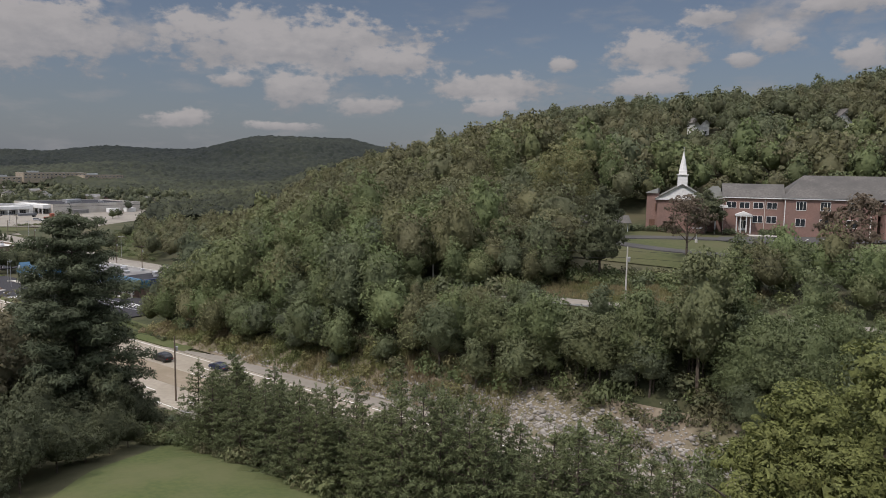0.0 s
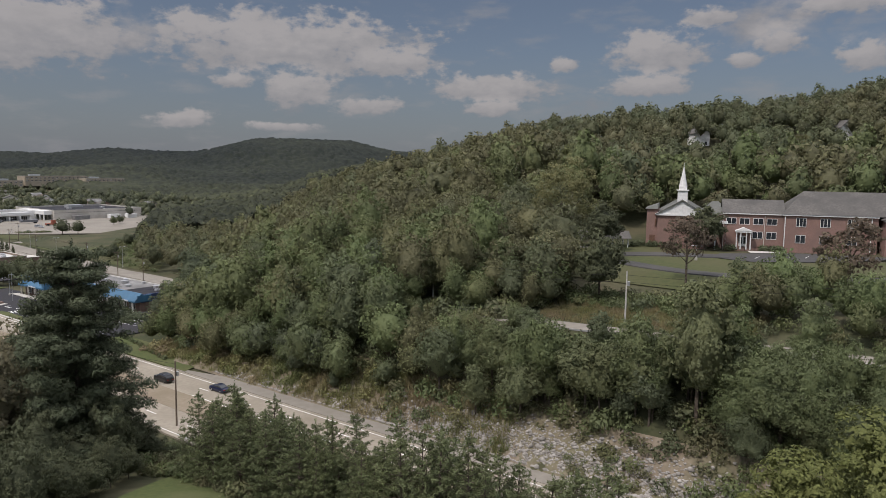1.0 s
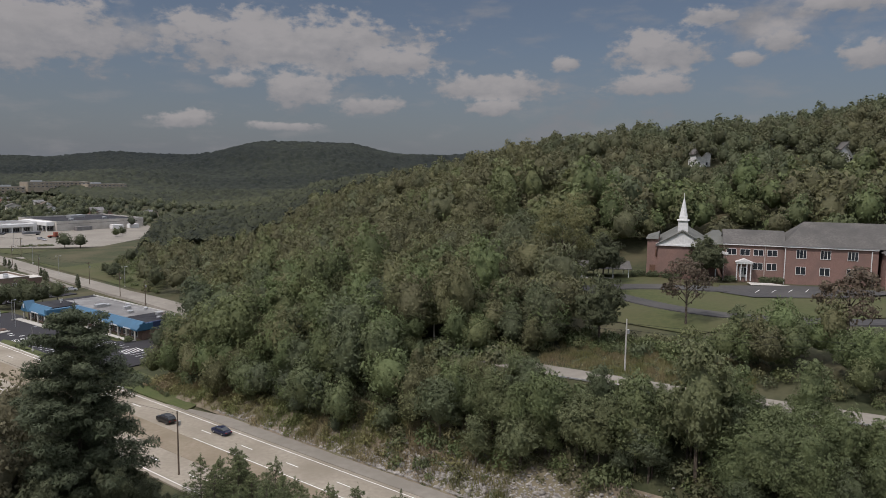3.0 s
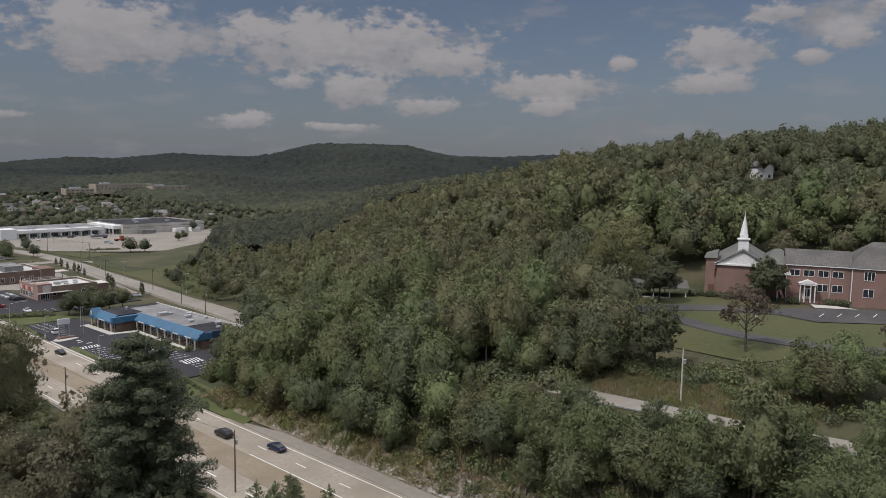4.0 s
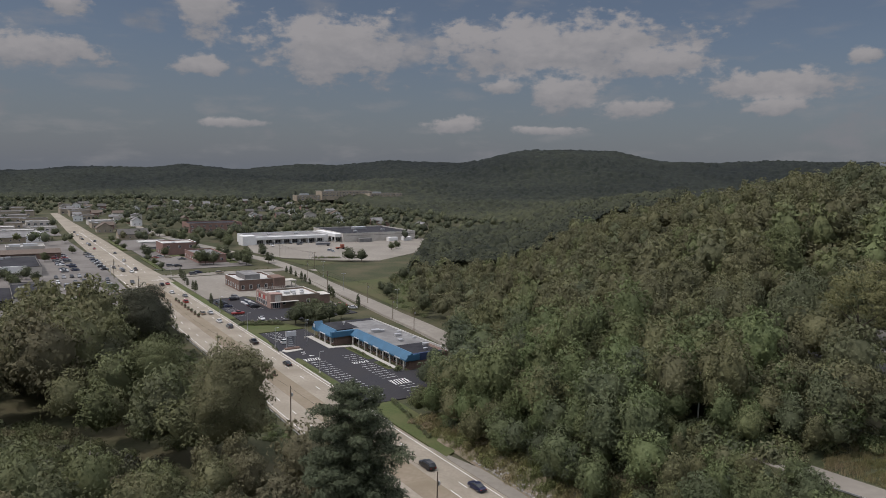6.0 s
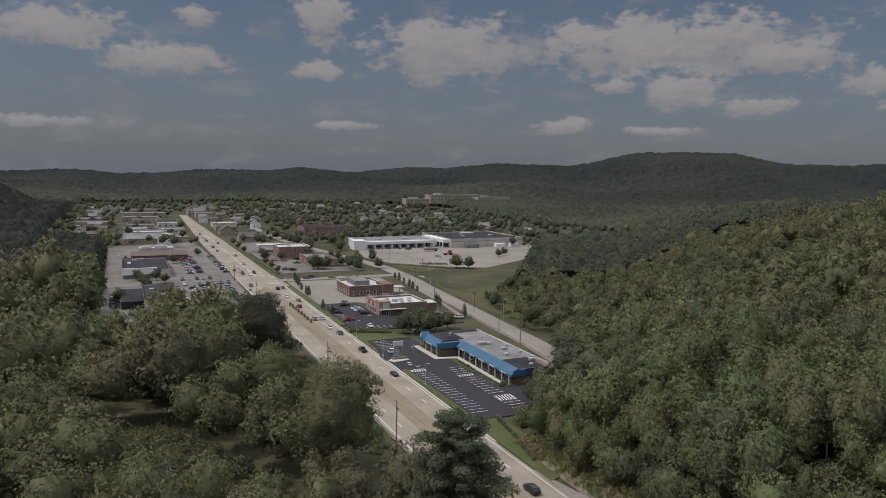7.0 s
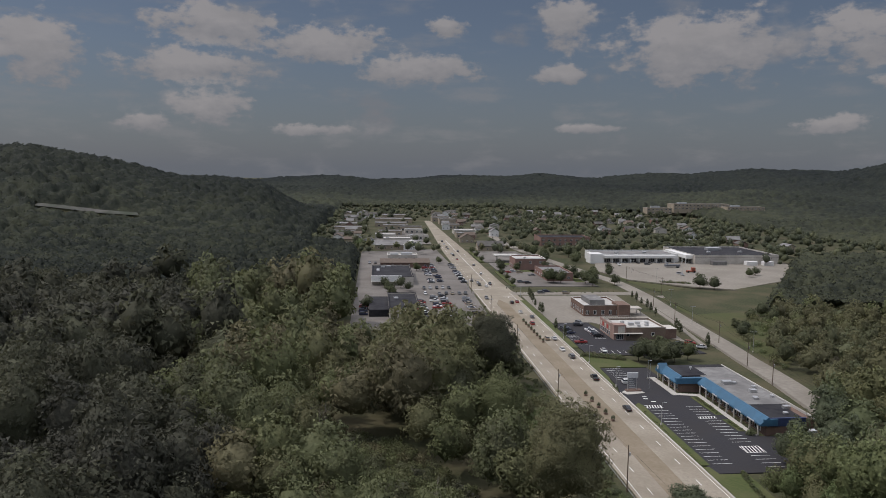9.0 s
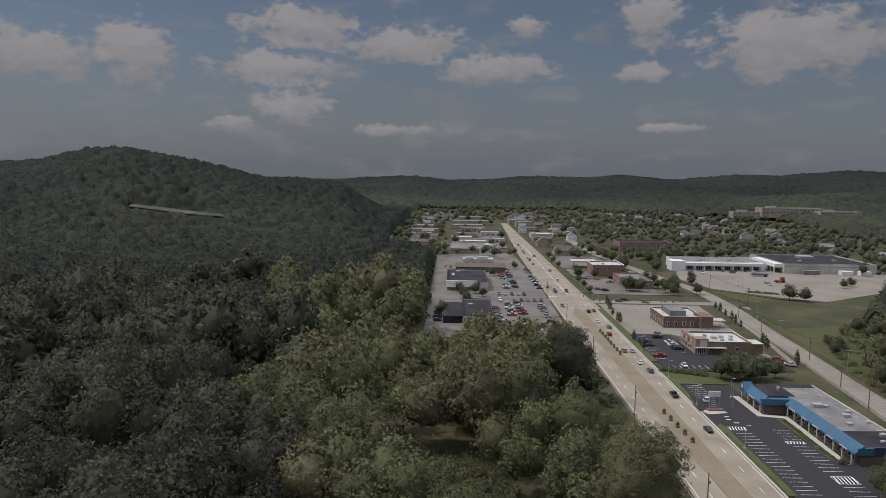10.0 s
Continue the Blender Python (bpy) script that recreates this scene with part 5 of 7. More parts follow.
mall_lot = slab("parking_lot", [(312, 104), (282, 134), (269, 158), (294, 196), (336, 262), (410, 268), (392, 187), (434, 178), (404, 108), (376, 100), (352, 95)], M_PALE_LOT, "large pale concrete parking lot of the shopping centre", "parking lot", 0.05)
drape("field", [(34, 80), (100, 85), (172, 91), (246, 99), (258, 150), (252, 214), (140, 128), (70, 104), (34, 97)], M_FIELD, "rough green meadow beside the side road", "meadow", 0.2, 6.0)
drape("field", [(262, 100), (300, 100), (345, 94), (345, 104), (300, 118), (272, 128)], M_FIELD, "rough grass between the side road and the shopping centre", "meadow", 0.2, 6.0)
slab("bank", [(308, 100.5), (277, 131.5), (262.5, 157), (269, 158), (282, 134), (312, 104)], M_DARK_SOIL, "dark weedy bank below the shopping centre lot", "bank", 0.07)
slab("parking_lot", [(284, 20), (400, 20), (400, 70), (284, 74)], M_OLD_LOT, "worn grey lot round the brick offices", "parking lot", 0.03)
slab("parking_lot", [(404, 18), (482, 18), (482, 58), (404, 64)], M_OLD_LOT, "worn grey lot round the fuel canopy", "parking lot", 0.03)
slab("parking_lot", [(545, -70), (690, -66), (690, -14), (545, -14)], M_OLD_LOT, "worn grey lot between the far shops", "parking lot", 0.03)
for u0_, v0_, u1_, v1_ in ((286, 17, 352, 20.5), (350, 28, 359, 60), (386, 30, 399, 58), (346, 44, 360, 64), (300, 64, 346, 70), (404, 14, 482, 17.5)):
    slab("grass_strip", [(u0_, v0_), (u1_, v0_), (u1_, v1_), (u0_, v1_)], M_LAWN, "mown grass strip between the lots", "grass strip", 0.12)
ribbon("side_road", [(14, 64), (60, 72), (110, 78.5), (172, 83.5), (245, 91), (300, 92), (345, 84), (420, 72), (520, 62), (640, 60)], 9.0, M_PALE_LOT, "pale side road lined with poles", "road", 0.34)
ribbon("cross_road", [(258, 12), (258, 50), (256, 92)], 9.5, M_PALE_LOT, "pale cross street at the junction", "road", 0.33)
ribbon("mall_road", [(244, 98), (249, 126), (259, 164), (284, 214), (308, 250)], 7.5, M_PALE_LOT, "pale access road to the shopping centre", "road", 0.33)
ribbon("cross_road", [(262, -10), (262, -84)], 8.0, M_OLD_LOT, "worn driveway between the parking lots", "road", 0.36)
ribbon("pavement", [(125, 71), (172, 77.5), (245, 84.5)], 2.2, M_PALE_LOT, "narrow worn concrete pavement beside the side road", "pavement", 0.36)


# ---- buildings ----
def window(parent, m, w, h, mat=None, frame_mat=None, mull=1, depth=0.10):
    """A window standing proud of a wall by its frame, with recessed panes; local x across, z up, facing -y."""
    f = 0.10
    bs = [(-w / 2, -depth, 0, -w / 2 + f, 0.02, h), (w / 2 - f, -depth, 0, w / 2, 0.02, h), (-w / 2, -depth, 0, w / 2, 0.02, f), (-w / 2, -depth, h - f, w / 2, 0.02, h)]
    for i in range(1, mull + 1):
        x = -w / 2 + w * i / (mull + 1)
        bs.append((x - f / 2, -depth, 0, x + f / 2, 0.02, h))
    win = part("window", boxes(*bs), frame_mat or M_WHITE, parent, m=m)
    part("pane", boxes((-w / 2 + f, -depth * 0.4, f, w / 2 - f, 0.01, h - f)), mat or M_GLASS, win)
    return win


def wall_pose(side, along, z, W, D):
    """The pose of something on a wall of a W x D building: it faces outwards."""
    if side == "-u":
        return pose(along, 0, z)
    if side == "+u":
        return pose(W - along, D, z, 0, 0, 180)
    if side == "-v":
        return pose(0, D - along, z, 0, 0, -90)
    return pose(W, along, z, 0, 0, 90)


def flat_building(name, label, category, u0, v0, u1, v1, h, wall, roof, trim=None, openings=(), units=(), z=0.0, turn=0.0, parapet=0.7):
    """A flat-roofed building with a parapet; openings: (side, count, width, height, sill, mullions); units: roof boxes (x, y, w, d, h)."""
    W, D = v1 - v0, u1 - u0
    root = thing(name, label, category, place(u0, v0, z, turn))
    t = 0.35
    part("wall", boxes((0, 0, -0.4, W, t, h), (0, D - t, -0.4, W, D, h), (0, t, -0.4, t, D - t, h), (W - t, t, -0.4, W, D - t, h)), wall, root)
    part("roof", boxes((t, t, h - parapet - 0.3, W - t, D - t, h - parapet)), roof, root)
    c = 0.12
    part("coping", boxes((-c, -c, h, W + c, t + 0.05, h + 0.18), (-c, D - t - 0.05, h, W + c, D + c, h + 0.18), (-c, t + 0.05, h, t + 0.05, D - t - 0.05, h + 0.18), (W - t - 0.05, t + 0.05, h, W + c, D - t - 0.05, h + 0.18)), trim or M_FLAT_WHITE, root)
    for side, count, w, hh, sill, mull in openings:
        L = W if side in ("-u", "+u") else D
        for i in range(count):
            window(root, wall_pose(side, L * (i + 0.5) / count, sill, W, D), w, hh, mull=mull)
    for x, y, w, d, uh in units:
        part("roof_unit", boxes((x, y, h - parapet, x + w, y + d, h - parapet + uh), bevel=0.08), M_METAL, root)
    return root


def gable(W, D, h, rise, over=0.5, thick=0.25, axis="x"):
    """A pitched roof over a W x D plan with its ridge along an axis."""
    bm = bmesh.new()
    if axis == "x":
        prof = [(-over, h - rise * over / (D / 2)), (D / 2, h + rise), (D + over, h - rise * over / (D / 2))]
        pts = lambda p, x, dz: (x, p[0], p[1] + dz)
        ends = (-over, W + over)
    else:
        prof = [(-over, h - rise * over / (W / 2)), (W / 2, h + rise), (W + over, h - rise * over / (W / 2))]
        pts = lambda p, x, dz: (p[0], x, p[1] + dz)
        ends = (-over, D + over)
    rows = []
    for e in ends:
        rows.append([bm.verts.new(pts(p, e, thick)) for p in prof] + [bm.verts.new(pts(p, e, 0)) for p in reversed(prof)])
    a, b = rows
    n = len(a)
    for i in range(n):
        bm.faces.new((a[i], a[(i + 1) % n], b[(i + 1) % n], b[i]))
    bm.faces.new(a)
    bm.faces.new(b)
    bmesh.ops.recalc_face_normals(bm, faces=bm.faces)
    return bm


def hip(W, D, h, rise, over=0.6, inset=None):
    """A hipped roof with its ridge along x."""
    bm = bmesh.new()
    k = inset if inset is not None else D / 2
    lo = [bm.verts.new(p) for p in ((-over, -over, h), (W + over, -over, h), (W + over, D + over, h), (-over, D + over, h))]
    ri = [bm.verts.new((k, D / 2, h + rise)), bm.verts.new((W - k, D / 2, h + rise))]
    for f in ((lo[0], lo[1], ri[1], ri[0]), (lo[1], lo[2], ri[1]), (lo[2], lo[3], ri[0], ri[1]), (lo[3], lo[0], ri[0]), (lo[3], lo[2], lo[1], lo[0])):
        bm.faces.new(f)
    bmesh.ops.recalc_face_normals(bm, faces=bm.faces)
    return bm


def gabled_walls(W, D, h, rise, axis="x"):
    """Walls with gable tops, 0.3 thick at the foot, as one solid."""
    bm = bmesh.new()
    if axis == "x":
        prof = [(0, -0.5), (D, -0.5), (D, h), (D / 2, h + rise), (0, h)]
        a = [bm.verts.new((0, y, z)) for y, z in prof]
        b = [bm.verts.new((W, y, z)) for y, z in prof]
    else:
        prof = [(0, -0.5), (W, -0.5), (W, h), (W / 2, h + rise), (0, h)]
        a = [bm.verts.new((x, 0, z)) for x, z in prof]
        b = [bm.verts.new((x, D, z)) for x, z in prof]
    for i in range(5):
        bm.faces.new((a[i], a[(i + 1) % 5], b[(i + 1) % 5], b[i]))
    bm.faces.new(a)
    bm.faces.new(b)
    bmesh.ops.recalc_face_normals(bm, faces=bm.faces)
    return bm


def house(label, m, W, D, h, rise, wall, roof, axis="x", windows=3, name="house", group="houses of the town"):
    root = thing(name, label, "house", m, group)
    part("wall", gabled_walls(W, D, h, rise, axis), wall, root)
    part("roof", gable(W, D, h, rise, axis=axis), roof, root)
    for side in ("-u", "-v"):
        L = W if side == "-u" else D
        for i in range(windows):
            window(root, wall_pose(side, L * (i + 0.5) / windows, 0.9, W, D), 1.1, 1.4, mull=0)
    return root


def blue_shops():
    """The long shop building with a blue metal mansard and a grey flat roof."""
    root = thing("shop_building", "long single-storey shops with blue metal mansard roof", "shop building", place(20.5, 38.6))
    W1, D1 = 16.4, 41.5      # long wing
    part("wall", boxes((2.0, 0, -0.3, W1, D1, 4.4)), M_BROWN_BRICK, root)
    part("roof", boxes((2.6, 13, 4.3, W1 - 0.1, 54.0, 4.8)), M_FLAT_GREY, root, "grey flat membrane roof")
    part("roof", boxes((2.6, 0.5, 4.3, W1 - 3, 13, 4.75)), M_FLAT_DARK, root, "dark flat roof over the end bay")
    part("wall", boxes((2.3, -0.1, 2.6, W1 - 2.5, 0.5, 5.0)), M_NAVY, root, "navy painted end wall")
    part("coping", boxes((W1 - 0.25, 0, 4.4, W1 + 0.1, 56.5, 5.15), (13.6, 12.8, 4.81, W1 - 0.25, 13.2, 5.0)), M_FLAT_WHITE, root)
    # mansard: a sloping blue band with a soffit below it
    def mansard(y0, y1, x_out, x_in, z0, z1):
        bm = bmesh.new()
        prof = [(x_out, z0), (x_out, z0 + 0.5), (x_in, z1), (x_in + 0.4, z1), (x_in + 0.4, z0)]
        a = [bm.verts.new((x, y0, z)) for x, z in prof]
        b = [bm.verts.new((x, y1, z)) for x, z in prof]
        for i in range(5):
            bm.faces.new((a[i], a[(i + 1) % 5], b[(i + 1) % 5], b[i]))
        bm.faces.new(a)
        bm.faces.new(b)
        bmesh.ops.recalc_face_normals(bm, faces=bm.faces)
        return bm
    part("mansard", mansard(-0.6, D1 - 1.2, 0.0, 2.2, 2.9, 5.4), M_BLUE, root)
    for i in range(9):
        part("column", boxes((0.15, 1.0 + i * 4.7, -0.3, 0.55, 1.4 + i * 4.7, 2.9)), M_STUCCO, root)
        if i < 8:
            window(root, pose(2.0, 5.6 + i * 4.7 - 1.2, 0.4, 0, 0, -90), 3.4, 2.1, mull=2)
    for i, L in enumerate((4.0, 3.6, 4.2, 3.4, 4.0)):
        part("shop_sign", boxes((-0.06, 3 + i * 7.6, 3.0, 0.04, 3 + i * 7.6 + L, 3.38)), M_SIGN, root)
    for x, y, w, d, uh in ((7.5, 17, 1.6, 1.6, 0.8), (10, 24, 2.2, 1.4, 1.0), (5.5, 33, 3.2, 2.0, 1.1), (8.9, 33.3, 1.4, 1.4, 0.7), (12, 8, 2.0, 1.6, 0.9), (9.5, 3.5, 1.2, 1.2, 0.6), (13, 28, 1.2, 1.2, 0.9), (14.2, 19, 1.0, 1.0, 0.7)):
        part("roof_unit", boxes((x, y, 4.75, x + w, y + d, 4.8 + uh), bevel=0.08), M_METAL, root)
    # service yard at the end of the long wing
    for x, y, w, d, uh in ((8.0, -2.6, 2.2, 1.4, 1.6), (11.0, -2.2, 1.3, 1.3, 1.2), (13.4, -2.8, 2.4, 1.8, 2.1)):
        part("service_unit", boxes((x, y, -0.2, x + w, y + d, uh), bevel=0.06), M_SIGN, root)
    part("end_mansard", boxes((0.9, -0.55, 2.9, 5.2, -0.12, 4.9), bevel=0.05), M_BLUE, root)
    # front wing towards the road, with a peaked blue gable over the end
    part("wall", boxes((-5.6, D1, -0.3, W1, D1 + 16.0, 4.4)), M_BROWN_BRICK, root)
    part("roof", boxes((-5.2, D1 + 2.4, 4.3, 5.0, D1 + 15.7, 4.85), (5.0, D1 + 12.5, 4.82, W1 - 0.3, D1 + 15.7, 4.9)), M_FLAT_DARK, root, "dark flat roof of the front wing")
    part("mansard", boxes((-7.2, D1 - 1.0, 2.9, 2.2, D1 + 0.6, 4.9)), M_BLUE, root)
    part("mansard", mansard(D1 - 0.2, D1 + 16.4, -7.4, -5.3, 2.9, 5.4), M_BLUE, root)
    bm = bmesh.new()
    y0, y1 = D1 + 11.2, D1 + 16.6
    a = [bm.verts.new(p) for p in ((-7.8, y0, 2.9), (-7.8, y1, 2.9), (-7.8, (y0 + y1) / 2, 6.3))]
    b = [bm.verts.new(p) for p in ((-4.6, y0, 2.9), (-4.6, y1, 2.9), (-4.6, (y0 + y1) / 2, 6.3))]
    for i in range(3):
        bm.faces.new((a[i], a[(i + 1) % 3], b[(i + 1) % 3], b[i]))
    bm.faces.new(a)
    bm.faces.new(b)
    bmesh.ops.recalc_face_normals(bm, faces=bm.faces)
    part("gable", bm, M_BLUE, root, "peaked blue metal gable over the entrance")
    part("emblem", boxes((-7.9, D1 + 13.4, 4.0, -7.81, D1 + 14.4, 5.4)), M_SIGN, root)
    for i in range(4):
        part("column", boxes((-7.2, D1 + 0.4 + i * 5.0, -0.3, -6.8, D1 + 0.8 + i * 5.0, 2.9)), M_STUCCO, root)
        if i < 3:
            window(root, pose(-5.6, D1 + 3.1 + i * 5.0, 0.4, 0, 0, -90), 3.6, 2.1, mull=2)
    part("shop_sign", boxes((-7.5, D1 + 4.5, 3.0, -7.38, D1 + 9.5, 3.38)), M_SIGN, root)
    part("satellite_dish", boxes((2, D1 + 9, 4.85, 2.2, D1 + 9.2, 5.9), (1.6, D1 + 8.9, 5.5, 2.6, D1 + 9.0, 6.3), bevel=0.03), M_WHITE, root)


blue_shops()


def store():
    root = flat_building("store", "red-brown brick store with pale roof and stepped parapet", "store", 189, 36.5, 214, 56.5, 5.6, M_BROWN_BRICK, M_FLAT_WHITE, M_FLAT_WHITE,
                         (("-u", 5, 1.6, 2.2, 0.9, 1), ("-v", 6, 1.6, 2.2, 0.9, 1)), ((13, 14, 1.8, 1.8, 0.8),))
    part("penthouse", boxes((4.5, 5, 4.9, 12.5, 21, 7.6), bevel=0.1), M_FLAT_GREY, root, "raised grey metal roof box")
    part("entrance", boxes((17.5, -2.6, -0.3, 23.5, 9, 6.2)), M_BROWN_BRICK, root, "projecting brick entrance bay")
    part("canopy", boxes((23.0, 0.5, 3.3, 31, 7.5, 3.8)), M_STUCCO, root)
    for y in (1.0, 7.0):
        part("post", boxes((30.3, y - 0.15, -0.3, 30.6, y + 0.15, 3.3)), M_STUCCO, root)


def restaurant():
    root = flat_building("restaurant", "low restaurant with salmon brick front and roof screens", "restaurant", 138, 36, 158.5, 59, 5.2, M_TAN_BRICK, M_FLAT_WHITE, M_STUCCO,
                         (("-u", 2, 1.5, 1.6, 1.4, 0),), ((9, 8, 2.4, 2.0, 1.2), (13, 10, 2.0, 2.0, 1.0), (16, 6, 1.6, 1.6, 0.9), (7, 13, 1.6, 1.4, 0.9), (12, 5, 1.4, 1.4, 0.8), (18, 11, 1.4, 1.8, 1.0)))
    part("front_wall", boxes((-0.5, -0.3, -0.3, -0.02, 20.8, 5.9)), M_PINK, root, "salmon brick front wall with panels")
    part("tower", boxes((-0.9, -0.8, -0.3, 4.6, 4.4, 6.6)), M_PINK, root, "pale corner tower beside the entrance")
    part("tower_panel", boxes((1.0, -0.9, 2.9, 4.0, -0.81, 6.0)), M_STUCCO, root)
    for i in range(5):
        part("sign_panel", boxes((-0.62, 5.2 + i * 3.1, 3.1, -0.51, 7.2 + i * 3.1, 4.8)), M_RED if i % 2 else M_STUCCO, root)
        window(root, pose(-0.5, 6.2 + i * 3.1, 0.4, 0, 0, -90), 2.2, 2.2, mull=1)
    window(root, pose(1.8, -0.8, 0.1), 3.4, 2.6, mull=3)
    part("awning", boxes((-1.2, -2.2, 2.8, 12.0, -0.82, 3.0), (4.7, -1.4, 2.78, 12, -0.02, 2.98)), M_STUCCO, root, "thin pale canopy along the wall")
    bars = [(0.4, 4.6 + i * 0.9, 5.4, 0.5, 4.7 + i * 0.9, 6.6) for i in range(17)] + [(0.4 + i * 0.9, 19.9, 5.4, 0.5 + i * 0.9, 20.0, 6.6) for i in range(15)] + [(0.4, 4.6, 6.5, 0.5, 20, 6.6), (0.4, 19.9, 6.5, 14, 20, 6.6), (0.4, 4.6, 5.9, 0.5, 20, 6.0), (0.4, 19.9, 5.9, 14, 20, 6.0)]
    part("roof_screen", boxes(*bars), M_STUCCO, root, "slatted pale screen round the roof plant")
    part("annex", boxes((23.1, 1, -0.3, 28.5, 9, 4.2)), M_BROWN_BRICK, root)
    part("annex_coping", boxes((23.0, 0.9, 4.2, 28.6, 9.1, 4.4)), M_STUCCO, root)


store()
restaurant()


def mall():
    """The shopping centre: two white-fronted wings at an angle."""
    root = flat_building("shopping_centre", "long white single-storey shopping centre with covered front", "shopping centre", 404, 109, 436, 178, 6.6, M_WHITE, M_FLAT_GREY, M_WHITE, (), ((20, 12, 3, 3, 1.2), (45, 15, 3, 3, 1.2)))
    part("canopy", boxes((4, -4.0, 4.0, 66, 0.2, 6.2)), M_WHITE, root, "white covered arcade front")
    for i in range(9):
        part("column", boxes((5 + i * 7.4, -3.8, -0.3, 5.7 + i * 7.4, -3.2, 4.0)), M_WHITE, root)
        if i < 8:
            window(root, pose(9 + i * 7.4, 0, 0.3), 5.6, 3.0, mull=3)
    part("corner_block", boxes((-6, -4.5, -0.3, 4.5, 8, 7.4)), M_WHITE, root, "taller white block at the end")
    two = flat_building("shopping_centre", "wide pale store wing with a dark roof", "shopping centre", 392, 187, 458, 258, 7.4, M_STUCCO, M_FLAT_DARK, M_FLAT_WHITE, (), ((30, 40, 12, 8, 2.2), (20, 20, 3, 3, 1.2), (50, 25, 3, 3, 1.2)))
    part("canopy", boxes((-6, 3.0, 4.2, -0.02, 46, 7.0)), M_WHITE, two, "white covered arcade along the side")
    for i in range(7):
        part("column", boxes((-5.8, 4.5 + i * 6.6, -0.3, -5.1, 5.2 + i * 6.6, 4.2)), M_WHITE, two)
        if i < 6:
            window(two, pose(0, 8.2 + i * 6.6, 0.3, 0, 0, -90), 5.0, 3.2, mull=3)
    part("stripe", boxes((0, -0.06, 5.2, 71, -0.02, 5.5)), M_FLAT_GREY, two)
    for i, (x, w) in enumerate(((12, 12), (40, 9), (54, 8))):
        part("dock", boxes((x, -7 - i, -0.3, x + w, -2 - i, 3.2)), M_WHITE if i else M_FLAT_GREY, two, "small white outbuilding in front")


mall()
flat_building("office", "two-storey red brick office with white trim", "office", 361, 34, 384, 57, 8.4, M_BRICK, M_FLAT_WHITE, M_WHITE, (("-u", 3, 1.8, 2.0, 4.6, 1), ("-v", 4, 1.6, 1.8, 1.0, 1)), ((8, 8, 2, 2, 1),))
flat_building("office", "low red brick office wing beside the street", "office", 306, 45, 344, 63, 5.4, M_BRICK, M_FLAT_GREY, M_BRICK, (("-u", 3, 1.8, 1.6, 1.4, 1), ("-v", 6, 1.6, 1.6, 1.4, 1)), ((6, 20, 3, 3, 1),))
flat_building("school_hall", "long red brick hall with flat roof", "hall", 530, 92, 560, 142, 8.5, M_BRICK, M_FLAT_DARK, M_BRICK, (("-u", 9, 2.2, 1.8, 4.8, 1), ("-u", 9, 2.2, 1.8, 1.2, 1)), ())
cano = thing("fuel_canopy", "pale flat fuel canopy on posts", "canopy", place(406, 26))
part("roof", boxes((0, 0, 4.6, 20, 12, 5.5), bevel=0.1), M_FLAT_WHITE, cano)
for px_, py_ in ((3, 3), (17, 3), (3, 9), (17, 9)):
    part("post", boxes((px_ - 0.2, py_ - 0.2, -0.3, px_ + 0.2, py_ + 0.2, 4.6)), M_METAL, cano)
a = flat_building("shop_building", "low shop with black roof and red sign panel", "shop building", 185.5, -63, 232, -47.5, 5.2, M_STUCCO, M_FLAT_DARK, M_FLAT_DARK, (("+v", 6, 3.4, 2.4, 0.4, 2),), ((3, 30, 2.4, 2.4, 1), (8, 12, 2, 2, 0.9)))
part("sign_panel", boxes((9.5, -0.25, 0.4, 15.6, -0.02, 5.3)), M_RED, a, "red panel with pale lettering bars")
part("sign_bar", boxes((10.2, -0.33, 4.2, 14.8, -0.26, 4.8)), M_SIGN, a)
part("annex", boxes((-10, 6, -0.3, -0.02, 44, 3.6)), M_FLAT_DARK, a)
b = flat_building("shop_building", "wide shop with black roof and white front", "shop building", 291, -72, 348, -45.5, 5.4, M_STUCCO, M_FLAT_DARK, M_FLAT_DARK, (("+v", 6, 4.0, 2.6, 0.4, 2),), ((6, 48, 3, 2.4, 1), (10, 52, 3, 2, 1), (3, 30, 2, 10, 0.6)))
part("front_panel", boxes((-0.5, -1.2, 2.6, 19, -0.02, 6.2)), M_WHITE, b, "long white front panel")
part("awning", boxes((-0.5, -2.2, 2.3, 19, -1.21, 2.6)), M_FLAT_WHITE, b)
house("long brown-roofed low shop with a shallow gable", place(374, -66), 37, 22, 3.6, 1.8, M_BROWN_BRICK, M_BROWN_ROOF, "x", 6, "shop_building", "shops along the main road")
flat_building("shop_building", "small shop with white rooftop plant", "shop building", 412, -60, 430, -36, 4.8, M_STUCCO, M_FLAT_WHITE, M_FLAT_WHITE, (("-u", 4, 2, 2, 0.8, 1),), ((2, 6, 7, 5, 1.6), (11, 7, 9, 5, 2.0)))
house("long tan hall with pale metal roof", place(496, -70), 43, 30, 4.0, 3.4, M_TAN, M_FLAT_GREY, "x", 7, "hall", "shops along the main road")
house("white peaked entrance roof of the hall", place(494, -44), 16, 12, 4.6, 3.6, M_WHITE, M_FLAT_WHITE, "y", 2, "porch", "shops along the main road")
for u0, v0, u1, v1, h in FAR_SHOPS:
    flat_building("shop_building", "pale low commercial building along the far street", "shop building", u0, v0, u1, v1, h, M_STUCCO if h < 5 else M_TAN, M_FLAT_GREY if h > 4.5 else M_FLAT_WHITE, M_FLAT_GREY, (("-u", 4, 2.4, 2.0, 0.8, 1),), ((3, 4, 3, 3, 1.2),))
